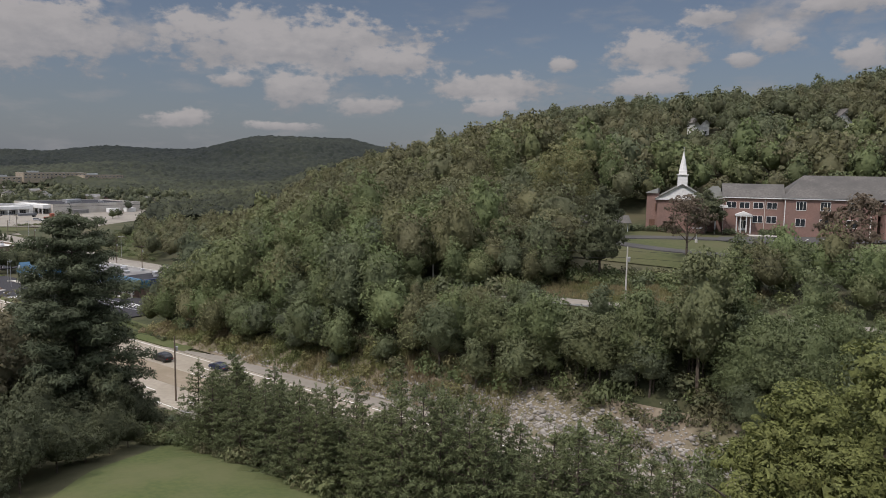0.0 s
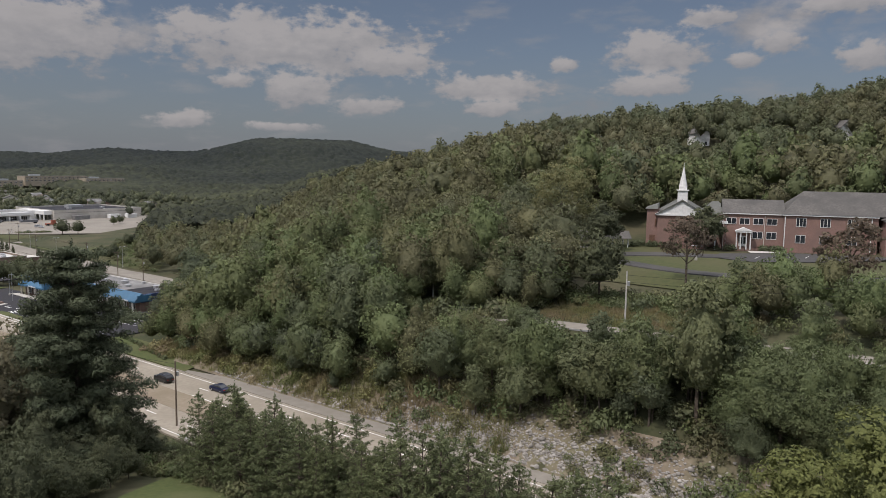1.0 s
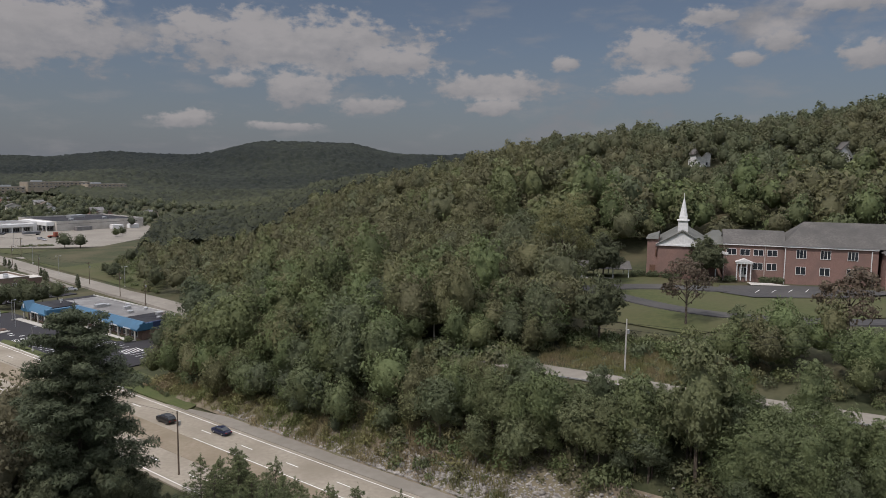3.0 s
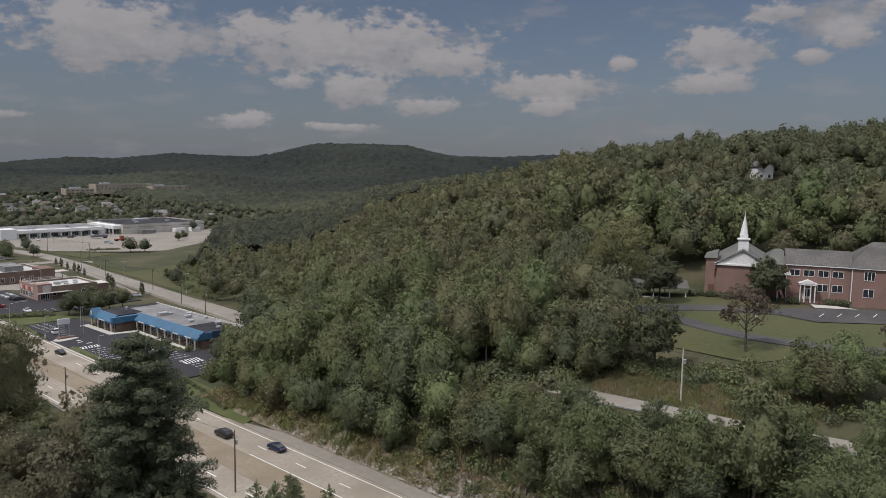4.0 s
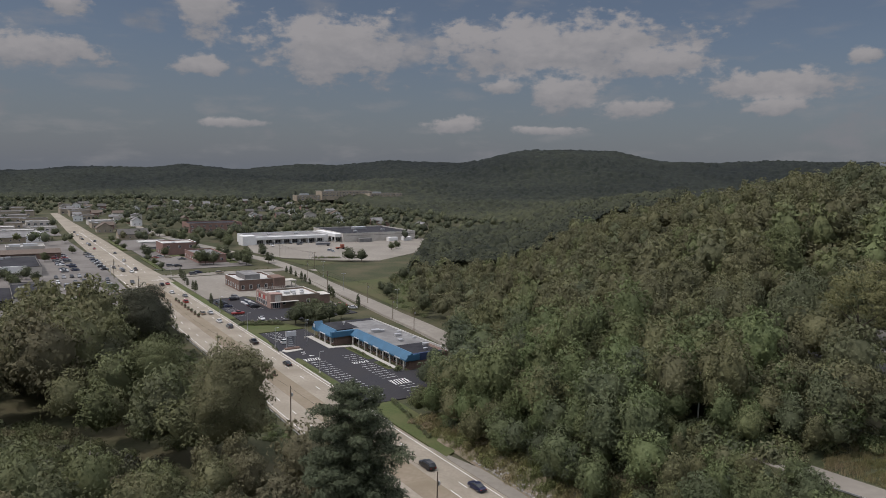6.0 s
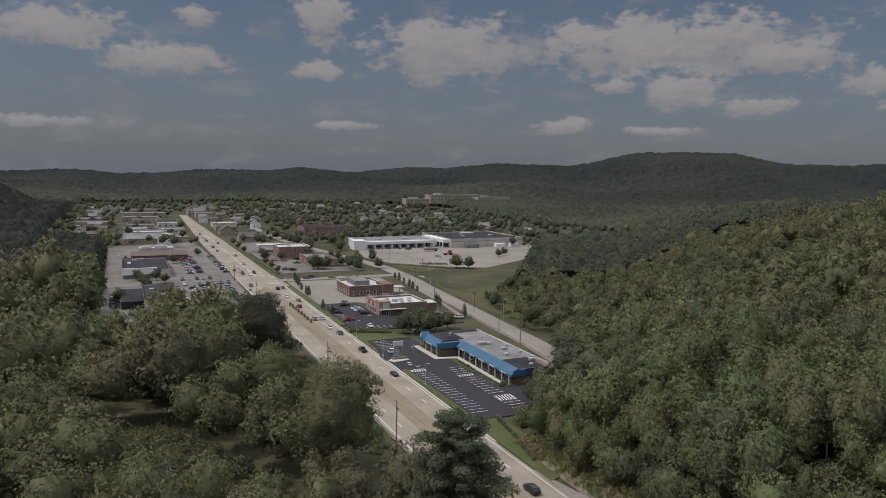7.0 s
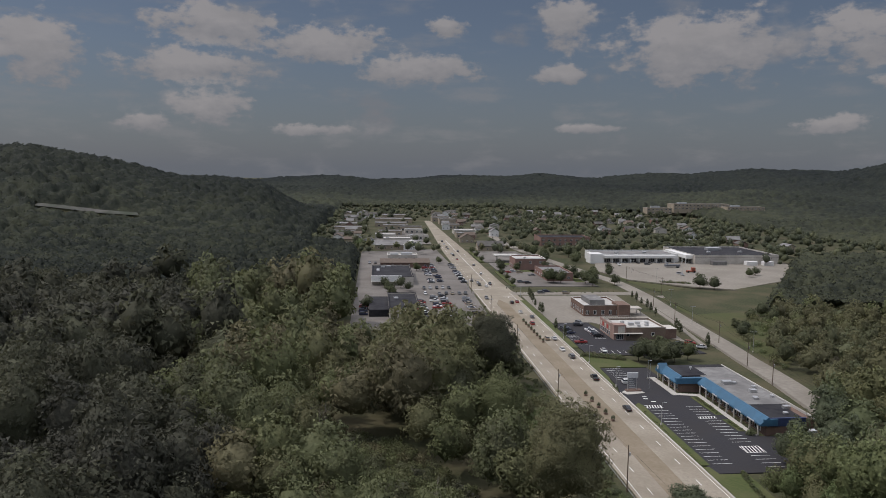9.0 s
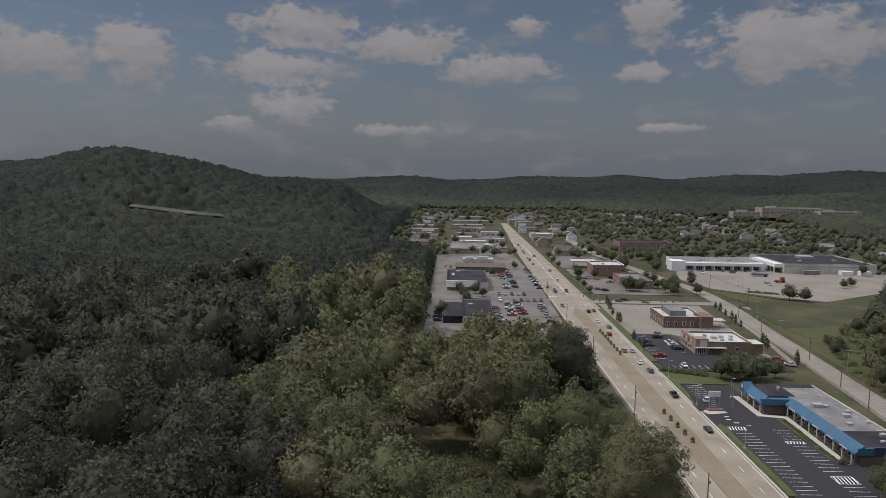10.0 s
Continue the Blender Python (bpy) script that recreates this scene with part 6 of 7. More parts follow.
for k, (u0, v0, L, D, H) in enumerate(((930, 395, 90, 26, 14), (905, 470, 60, 22, 10), (925, 350, 40, 18, 9))):
    p = place(u0, v0).translation
    flat_building("hospital", "large pale institutional building on the far slope", "institution", u0, v0, u0 + D, v0 + L, H, M_TAN, M_FLAT_GREY, M_STUCCO, (("-u", int(L / 6), 3.0, 1.6, H - 3.4, 1), ("-u", int(L / 6), 3.0, 1.6, H - 7.4, 1)), ((10, 8, 14, 6, 3),), z=gz(p.x, p.y) + 6)


def far_houses():
    rng = np.random.default_rng(41)
    walls = (M_STUCCO, M_WHITE, M_BRICK, M_TAN)
    roofs = (M_ROOF, M_BROWN_ROOF, M_ROOF, M_FLAT_GREY)
    names = ("pale stucco", "white", "red brick", "tan")
    for n, (u, v) in enumerate(HOUSES):
        k = int(rng.integers(4))
        p = place(u, v).translation
        house(f"small {names[k]} house with a pitched roof", place(u, v, gz(p.x, p.y) + 0.3, rng.choice((0, 90)) + rng.uniform(-8, 8)), rng.uniform(9, 14), rng.uniform(7, 10), rng.uniform(3.2, 5.4), rng.uniform(1.8, 3.2), walls[k], roofs[int(rng.integers(4))], "x" if n % 2 else "y", 2)
    house("grey-roofed hall beside the main road", place(488, 24), 24, 16, 4.2, 4.0, M_TAN, M_ROOF, "x", 4)
    house("brown-roofed house beside the main road", place(560, 16), 14, 12, 4.5, 4.5, M_TAN, M_BROWN_ROOF, "y", 3)
    for (x, y, w) in ((98, 289.5, 11), (146, 273, 10)):
        house("white house half hidden among the hill trees", pose(x, y, gz(x, y) + 0.3, 0, 0, 15), w * 0.6, 5, 5.5, 2.5, M_WHITE, M_ROOF, "y", 2)


far_houses()


# ---- church and school ----
CAMPUS = pose(54.6, 199.0, 23.5, 0, 0, -18)


def church():
    root = thing("church", "red brick church with white pediment and white steeple", "church", CAMPUS @ pose(3.6, 0, 0))
    W, D, H = 12.3, 30, 8.8
    part("wall", gabled_walls(W, D, H, 0.2, "y"), M_BRICK, root)
    bm = bmesh.new()
    f = bm.faces.new([bm.verts.new(p) for p in ((-0.6, -0.25, H), (W + 0.6, -0.25, H), (W / 2, -0.25, H + 3.5))])
    r = bmesh.ops.extrude_face_region(bm, geom=[f])
    bmesh.ops.translate(bm, verts=[q for q in r["geom"] if isinstance(q, bmesh.types.BMVert)], vec=(0, 0.3, 0))
    part("pediment", bm, M_WHITE, root, "white boarded triangular pediment")
    part("cornice", boxes((-0.7, -0.5, H - 0.45, W + 0.7, -0.02, H), (-0.7, 0, H - 0.4, -0.02, D, H), (W + 0.02, 0, H - 0.4, W + 0.7, D, H)), M_WHITE, root)
    part("roof", gable(W, D, H + 0.02, 3.6, 0.7, 0.25, "y"), M_CHURCH_ROOF, root)
    c = W / 2
    steeple = part("steeple", boxes((c - 1.3, 3.0, H + 2.2, c + 1.3, 5.6, 15.0), (c - 1.6, 2.7, 15.0, c + 1.6, 5.9, 15.25), (c - 1.05, 3.25, 15.25, c + 1.05, 5.35, 16.2)), M_WHITE, root, "square white steeple base")
    bm = bmesh.new()
    bmesh.ops.create_cone(bm, cap_ends=True, segments=8, radius1=1.1, radius2=0.06, depth=5.4, matrix=Matrix.Translation((c, 4.3, 18.8)))
    bmesh.ops.create_cone(bm, cap_ends=True, segments=6, radius1=0.07, radius2=0.05, depth=1.2, matrix=Matrix.Translation((c, 4.3, 21.9)))
    part("spire", bm, M_WHITE, steeple)
    part("side_wing", boxes((-2.9, 0.6, -0.8, -0.02, 14, H + 1.2)), M_BRICK, root, "narrow brick side wing")
    bm = bmesh.new()
    zz = H + 1.2
    lo = [bm.verts.new(p) for p in ((-3.4, 0.1, zz), (-0.02, 0.1, zz), (-0.02, 14.6, zz), (-3.4, 14.6, zz))]
    hi = [bm.verts.new(p) for p in ((-0.03, 3.0, zz + 1.3), (-0.03, 13, zz + 1.3))]
    for f in ((lo[0], lo[1], hi[0]), (lo[1], lo[2], hi[1], hi[0]), (lo[2], lo[3], hi[1]), (lo[3], lo[0], hi[0], hi[1]), (lo[3], lo[2], lo[1], lo[0])):
        bm.faces.new(f)
    part("side_roof", bm, M_CHURCH_ROOF, root)
    door = part("door", boxes((-1.9, 0.46, 0.2, -0.7, 0.59, 2.7)), M_DOOR, root, "brown panelled side door")
    part("door_frame", boxes((-2.05, 0.5, 0.2, -1.92, 0.595, 2.9), (-0.68, 0.5, 0.2, -0.55, 0.595, 2.9), (-2.05, 0.5, 2.72, -0.55, 0.595, 2.9)), M_DOOR, door)
    part("lantern", boxes((-0.7, 0.2, 5.4, -0.35, 0.58, 7.4), bevel=0.1), M_DOOR, root)
    part("cross_wing", boxes((W + 0.02, 6, -0.8, W + 5, 24, H)), M_BRICK, root, "brick cross wing behind the gable")
    part("cross_roof", hip(6.5, 20, H, 3.2, 0.6, 2.4), M_CHURCH_ROOF, root, m=pose(W - 0.5, 5, 0))
    part("porch", boxes((W + 2.2, 0.6, 6.6, W + 5.6, 6, 7.3), (W + 2.5, 0.8, -0.8, W + 2.8, 1.1, 6.6), (W + 5.0, 0.8, -0.8, W + 5.3, 1.1, 6.6)), M_WHITE, root)


def link():
    root = thing("school_link", "two-storey brick link with white windows and portico", "school", CAMPUS @ pose(20.4, 0.8, 1.0))
    W, D, H = 14.6, 12, 8.5
    part("wall", boxes((0, 0, -2, W, D, H)), M_BRICK, root)
    part("roof", gable(W, D, H + 0.05, 3.2, 0.4, 0.25, "x"), M_ROOF, root)
    part("cornice", boxes((-0.3, -0.45, H - 0.22, W + 0.1, -0.02, H)), M_WHITE, root)
    for i, x in enumerate((1.9, 5.2, 8.5, 11.8)):
        window(root, pose(x, 0, 5.6), 2.5, 1.7, mull=1)
        if i > 1:
            window(root, pose(x, 0, 1.9), 2.5, 1.9, mull=1)
    part("pilaster", boxes((10.0, -0.2, -2, 10.16, -0.02, H - 0.4), (0.0, -0.2, -2, 0.16, -0.02, H - 0.4)), M_STUCCO, root)
    portico = part("portico", boxes((3.0, -2.4, 3.6, 7.0, -0.02, 4.0)), M_WHITE, root, "white columned entrance portico")
    bm = bmesh.new()
    f = bm.faces.new([bm.verts.new(p) for p in ((2.8, -2.5, 4.0), (7.2, -2.5, 4.0), (5.0, -2.5, 4.9))])
    r = bmesh.ops.extrude_face_region(bm, geom=[f])
    bmesh.ops.translate(bm, verts=[q for q in r["geom"] if isinstance(q, bmesh.types.BMVert)], vec=(0, 2.4, 0))
    bmesh.ops.recalc_face_normals(bm, faces=bm.faces)
    part("gablet", bm, M_WHITE, portico)
    for x in (3.3, 4.3, 5.7, 6.7):
        bm = bmesh.new()
        bmesh.ops.create_cone(bm, cap_ends=True, segments=10, radius1=0.17, radius2=0.14, depth=4.4, matrix=Matrix.Translation((x, -2.1, 1.4)))
        part("column", bm, M_WHITE, portico)
    door = part("door", boxes((4.0, -0.12, -0.2, 6.0, -0.02, 2.6)), M_WHITE, root, "white double entrance doors")
    part("glazing", boxes((4.25, -0.16, 0.5, 4.85, -0.13, 2.3), (5.15, -0.16, 0.5, 5.75, -0.13, 2.3)), M_GLASS, door)


def school():
    root = thing("school", "two-storey red brick school with a grey hipped roof", "school", CAMPUS @ pose(35.0, 0, 0))
    W, D = 21.5, 20
    part("wall", boxes((0, 0, -1.5, W, D, 9.6)), M_BRICK, root)
    part("roof", hip(W + 12, D, 9.65, 5.8, 0.6, 5.5), M_ROOF, root)
    part("cornice", boxes((-0.5, -0.5, 9.32, W, -0.02, 9.62), (-0.5, -0.02, 9.32, -0.02, D, 9.62)), M_WHITE, root)
    for x in (4.0, 9.6, 15.8):
        window(root, pose(x, 0, 6.5), 2.4, 2.3, mull=2)
        window(root, pose(x, 0, 2.3), 2.4, 2.1, mull=1)
    for x in (0.2, 20.0):
        part("downspout", boxes((x - 0.1, -0.25, -1.0, x + 0.1, -0.03, 9.1)), M_WHITE, root)
    wing = thing("school", "brick school wing with white gable trim", "school", CAMPUS @ pose(57.5, -3.0, 0))
    part("wall", gabled_walls(20, 24, 9.0, 4.6, "y"), M_BRICK, wing)
    part("roof", gable(20, 24, 9.05, 4.6, 0.6, 0.3, "y"), M_ROOF, wing)
    part("cornice", boxes((-0.4, -0.4, 8.6, 20.4, -0.02, 9.1)), M_WHITE, wing)
    for x in (3, 8, 13, 17.5):
        window(wing, pose(x, 0, 5.6), 2.4, 2.2, mull=1)
        window(wing, pose(x, 0, 1.4), 2.4, 2.2, mull=1)


church()
link()
school()


def shelter():
    root = thing("picnic_shelter", "open picnic shelter with grey roof and white posts", "shelter", pose(37, 196, gz(42, 196) + 0.2))
    part("roof", gable(13, 6, 2.7, 1.5, 0.6, 0.18, "x"), M_ROOF, root)
    for x in (0.2, 4.4, 8.6, 12.8):
        for y in (0.2, 5.8):
            part("post", boxes((x - 0.12, y - 0.12, -0.6, x + 0.12, y + 0.12, 2.7)), M_WHITE, root)
    part("floor_slab", boxes((-0.6, -0.8, -0.6, 13.6, 6.6, 0.05)), M_KERB, root)


shelter()
drape("churchyard", [(26, 158), (48, 138), (92, 146), (112, 172), (90, 190), (56, 200), (36, 215), (22, 190)], M_FIELD, "mown churchyard lawn", "lawn", 0.2, world=True)
drape("drive", [(66, 176), (72, 168), (92, 166), (110, 172), (98, 180), (88, 184), (70, 184)], M_FADED, "dark asphalt school car park", "parking lot", 0.36, world=True)
drive, _ = ribbon("drive", [plan(*p) for p in ((16, 192), (30, 187), (38, 178), (43, 167), (48, 155), (58, 146), (72, 141), (110, 140))], 5.5, M_FADED, "dark curving asphalt drive below the church", "drive", 0.32)
ribbon("drive", [plan(*p) for p in ((36, 181), (44, 184), (56, 184), (70, 178))], 7.0, M_FADED, "worn asphalt loop in front of the church", "drive", 0.33)
drape("path", [(79, 190.5), (81.5, 189.8), (84, 186.5), (92, 183.6), (90.5, 181.6), (78, 184)], M_KERB, "pale concrete path to the school entrance", "path", 0.5, world=True)
yard = bpy.data.objects["drive"]
for k in range(5):
    part("stall_line", boxes((-0.07, -2.4, 0, 0.07, 2.4, 0.02)), M_PAINT, yard, m=pose(76 + k * 4.0, 175.5, gz(76 + k * 4.0, 175.5) + 0.4, 0, 0, -35))


# ---- posts, lamps, rails, signs ----
def utility_pole(m, h=10.5, arms=1, label="weathered wooden utility pole beside the road", mat=None):
    root = thing("utility_pole", label, "utility pole", m, "utility poles")
    bm = bmesh.new()
    bmesh.ops.create_cone(bm, cap_ends=True, segments=8, radius1=0.17, radius2=0.11, depth=h + 1, matrix=Matrix.Translation((0, 0, h / 2 - 0.5)))
    part("post", bm, mat or M_POLE, root)
    for i in range(arms):
        part("crossarm", boxes((-1.2, -0.06, h - 0.7 - i * 0.9, 1.2, 0.06, h - 0.56 - i * 0.9)), M_POLE, root)
    part("transformer", boxes((0.14, -0.18, h - 2.6, 0.55, 0.18, h - 1.8), bevel=0.06), M_METAL, root)
    return root


def wire(a, b, sag=0.8):
    cu = bpy.data.curves.new("wire", "CURVE")
    cu.dimensions, cu.bevel_depth, cu.bevel_resolution = "3D", 0.022, 0
    sp = cu.splines.new("POLY")
    sp.points.add(8)
    a, b = Vector(a), Vector(b)
    for i in range(9):
        t = i / 8
        p = a.lerp(b, t)
        sp.points[i].co = (p.x, p.y, p.z - sag * 4 * t * (1 - t), 1)
    cu.materials.append(M_BLACK)
    ob = new("overhead_wire", cu)
    return tagged(ob, "thin black overhead utility wire between poles", "wire", "overhead wires")


def pole_line(spots, h, arms):
    tops = []
    for u, v, z in spots:
        m = place(u, v, z, 0)
        utility_pole(m, h, arms)
        tops.append(m.translation + Vector((0, 0, h - 0.5)))
    for a, b in zip(tops, tops[1:]):
        for off in (-0.9, 0.9) if arms else (0,):
            d = Vector((VX, VY, 0)) * off
            wire(a + d, b + d)


pole_line([(-72.6, -7.1, -0.3), (-12, -11.4, -0.3), (53, -11.4, -0.3), (120, -11.6, -0.3), (190, -11.4, -0.3), (262, -12, -0.3)], 11.4, 0)
pole_line([(30, 64.5, -0.3), (64.4, 67.4, -0.3), (89, 71.3, -0.3), (128, 79.0, -0.3), (172, 77.6, -0.3), (216, 84, -0.3), (255, 104.4, -0.3), (306, 100, -0.3)], 10.5, 1)
p1, p2, p3 = (31.6, 124), (88, 97), (-2, 150)
tops = []
for x, y in (p3, p1, p2):
    utility_pole(pose(x, y, gz(x, y) - 0.2), 9.5, 0, "pale grey utility pole on the bank above the lane", M_KERB)
    tops.append(Vector((x, y, gz(x, y) + 8.6)))
for q0, q1 in zip(tops, tops[1:]):
    wire(q0, q1)
    wire(q0 - Vector((0, 0, 1.2)), q1 - Vector((0, 0, 1.2)))


def street_lamp(m, h=8.0, arms=2):
    root = thing("street_lamp", "grey metal street lamp with flat heads", "street lamp", m, "street lamps")
    bm = bmesh.new()
    bmesh.ops.create_cone(bm, cap_ends=True, segments=8, radius1=0.10, radius2=0.06, depth=h, matrix=Matrix.Translation((0, 0, h / 2)))
    part("post", bm, M_METAL, root)
    part("base", boxes((-0.25, -0.25, -0.4, 0.25, 0.25, 0.7), bevel=0.05), M_KERB, root)
    part("arm", boxes((-0.9 if arms > 1 else 0, -0.04, h - 0.12, 0.9, 0.04, h)), M_METAL, root)
    for s in ((-1, 1) if arms > 1 else (1,)):
        part("lamp_head", boxes((s * 0.95 - 0.4, -0.18, h - 0.16, s * 0.95 + 0.4, 0.18, h + 0.02), bevel=0.04), M_METAL, root)
    return root


for u, v, h, n in ((69.4, 13.4, 7, 1), (30.6, 14.0, 7, 1), (168, 84.8, 9, 2), (217, 94.3, 9, 2), (112, 86, 9, 2), (305, 121, 9, 2), (345, 118, 9, 2), (330, 150, 9, 2), (100, 12.9, 7, 1), (140, 13.2, 7, 1), (77, 27.6, 7, 1)):
    street_lamp(place(u, v, -0.1), h, n)
street_lamp(pose(60, 172, gz(60, 172) + 0.3), 3.4, 2)


def signal_mast(m):
    """A traffic signal: a post with a long arm and hanging heads."""
    root = thing("traffic_signal", "grey steel traffic signal mast at the junction", "traffic signal", m, "traffic signals")
    bm = bmesh.new()
    bmesh.ops.create_cone(bm, cap_ends=True, segments=8, radius1=0.14, radius2=0.09, depth=6.6, matrix=Matrix.Translation((0, 0, 3.1)))
    part("post", bm, M_METAL, root)
    part("arm", boxes((0, -0.06, 6.0, 9.0, 0.06, 6.14)), M_METAL, root)
    for x in (4.6, 8.4):
        head = part("signal_head", boxes((x - 0.17, -0.16, 4.95, x + 0.17, 0.16, 5.98), bevel=0.03), M_BLACK, root)
        for z, mat in ((5.72, M_RED), (5.46, M_TAN), (5.2, M_NAVY)):
            part("lens", boxes((x - 0.1, -0.19, z - 0.1, x + 0.1, -0.161, z + 0.1), bevel=0.02), mat, head)
    return root


signal_mast(place(246, 15.2, -0.1, 180))
signal_mast(place(274, -12.2, -0.1, 0))


def shop_sign():
    root = thing("sign", "tall grey panelled roadside sign on two posts", "sign", place(63.4, 16.9, 0.1))
    for x in (-1.5, 1.5):
        part("post", boxes((x - 0.12, -0.12, -0.3, x + 0.12, 0.12, 6.2)), M_METAL, root)
    part("header", boxes((-1.9, -0.22, 4.6, 1.9, 0.22, 6.4), bevel=0.05), M_SIGN, root, "pale framed header panel")
    for i in range(5):
        part("panel", boxes((-1.4, -0.14, 1.0 + i * 0.7, 1.4, 0.14, 1.6 + i * 0.7)), M_SIGN_GREY, root)
        part("text_bar", boxes((-1.1, -0.17, 1.2 + i * 0.7, 1.0 - 0.2 * i, -0.141, 1.4 + i * 0.7)), M_SIGN, root)
    part("planter", boxes((-2.2, -1.0, -0.3, 3.2, 1.0, 0.5), bevel=0.1), M_BROWN_BRICK, root)


shop_sign()
fl = thing("flag_pole", "thin white flag pole in the lot", "flag pole", place(66, 24, 0))
bm_ = bmesh.new()
bmesh.ops.create_cone(bm_, cap_ends=True, segments=8, radius1=0.09, radius2=0.05, depth=9, matrix=Matrix.Translation((0, 0, 4.4)))
part("post", bm_, M_METAL, fl)


def guard_rail(pts, label):
    """Steel rail on short posts along world points."""
    root = thing("guard_rail", label, "guard rail", Matrix())
    bm = bmesh.new()
    for a, b in zip(pts, pts[1:]):
        a, b = Vector(a), Vector(b)
        d = (b - a)
        q = Vector((d.x, d.y, 0)).to_track_quat("X", "Z")
        for dz, th in ((0.52, 0.10), (0.66, 0.10)):
            bmesh.ops.create_cube(bm, size=1, matrix=Matrix.LocRotScale((a + b) / 2 + Vector((0, 0, dz)), d.to_track_quat("X", "Z"), (d.length + 0.02, 0.08, th)))
    part("rail", bm, M_METAL, root)
    me = None
    for p in pts:
        if me is None:
            ob = part("post", boxes((-0.08, -0.08, -0.7, 0.08, 0.08, 0.72)), M_POLE, root)
            me = ob.data
        else:
            ob = new("post", me)
            ob.parent = root
        ob.matrix_basis = pose(*p)


guard_rail([tuple(place(u, -11.2, -0.1).translation) for u in range(-24, 136, 4)], "galvanised guard rail along the road edge")
lane, lane_line = ribbon("lane", BENCH, 5.6, M_PALE_LOT, "pale paved lane along the hillside", "road", banked=True)
rail = []
for i in range(2, len(lane_line) - 2):
    p, q = lane_line[i], lane_line[i + 1]
    d = (q - p).normalized()
    n = Vector((-d.y, d.x))
    if n.y > 0:
        n = -n
    w = p + n * 3.1
    uu, vv = plan(w.x, w.y)
    if -185 < uu < -112:
        rail.append((w.x, w.y, max(gz(p.x, p.y), gz(w.x, w.y)) + 0.25))
guard_rail(rail, "steel guard rail along the hillside lane")
soil = drape("bank", [(-178, 15.3), (-36, 15.3), (-34, 18), (-60, 20.5), (-125, 22.5), (-178, 23)], M_SOIL, "tan bare soil of the road cutting", "bank", 0.5, 1.6)
for q in soil.data.vertices:
    if plan(q.co.x, q.co.y)[1] < 16.0:
        q.co.z = -0.03
drape("lawn", [(-90, -18.5), (-120, -13.5), (-178, -14), (-190, -78), (-114, -60), (-106, -43), (-99, -31)], M_LAWN, "mown green lawn bordered by spruces", "lawn")


# ---- cars ----
def paint(name, c):
    def build(nt, b):
        col, h = noise_mix(nt, (tuple(x * 0.9 for x in c), c), 2.0, 3)
        nt.links.new(col, b.inputs["Base Color"])
        b.inputs["Roughness"].default_value, b.inputs["Metallic"].default_value = 0.35, 0.2
        b.inputs["Coat Weight"].default_value = 0.35
    return material(name, build)


PAINTS = {"white": paint("white_car_paint", (0.72, 0.72, 0.70)), "silver": paint("silver_car_paint", (0.42, 0.43, 0.44)), "grey": paint("grey_car_paint", (0.12, 0.125, 0.13)), "black": paint("black_car_paint", (0.018, 0.018, 0.02)),
          "red": paint("red_car_paint", (0.26, 0.025, 0.02)), "dark blue": paint("blue_car_paint", (0.014, 0.019, 0.05)), "tan": paint("tan_car_paint", (0.32, 0.27, 0.2))}
M_LAMP_RED = surface("red_tail_lamp", ((0.25, 0.01, 0.01), (0.3, 0.02, 0.02)), 3.0, 0.3, bumps=0)
M_LAMP_CLEAR = surface("clear_headlamp", ((0.6, 0.6, 0.6), (0.7, 0.7, 0.7)), 3.0, 0.15, bumps=0)


def loft(sections):
    """A body lofted along y through rectangles (y, half width, z0, z1, top half width)."""
    bm = bmesh.new()
    rows = []
    for y, w, z0, z1, tw in sections:
        rows.append([bm.verts.new(p) for p in ((-w, y, z0), (w, y, z0), (w, y, (z0 + z1) / 2 + 0.1 * (z1 - z0)), (tw, y, z1), (-tw, y, z1), (-w, y, (z0 + z1) / 2 + 0.1 * (z1 - z0)))])
    for a, b in zip(rows, rows[1:]):
        for i in range(6):
            bm.faces.new((a[i], a[(i + 1) % 6], b[(i + 1) % 6], b[i]))
    bm.faces.new(rows[0])
    bm.faces.new(rows[-1])
    bmesh.ops.recalc_face_normals(bm, faces=bm.faces)
    return bm


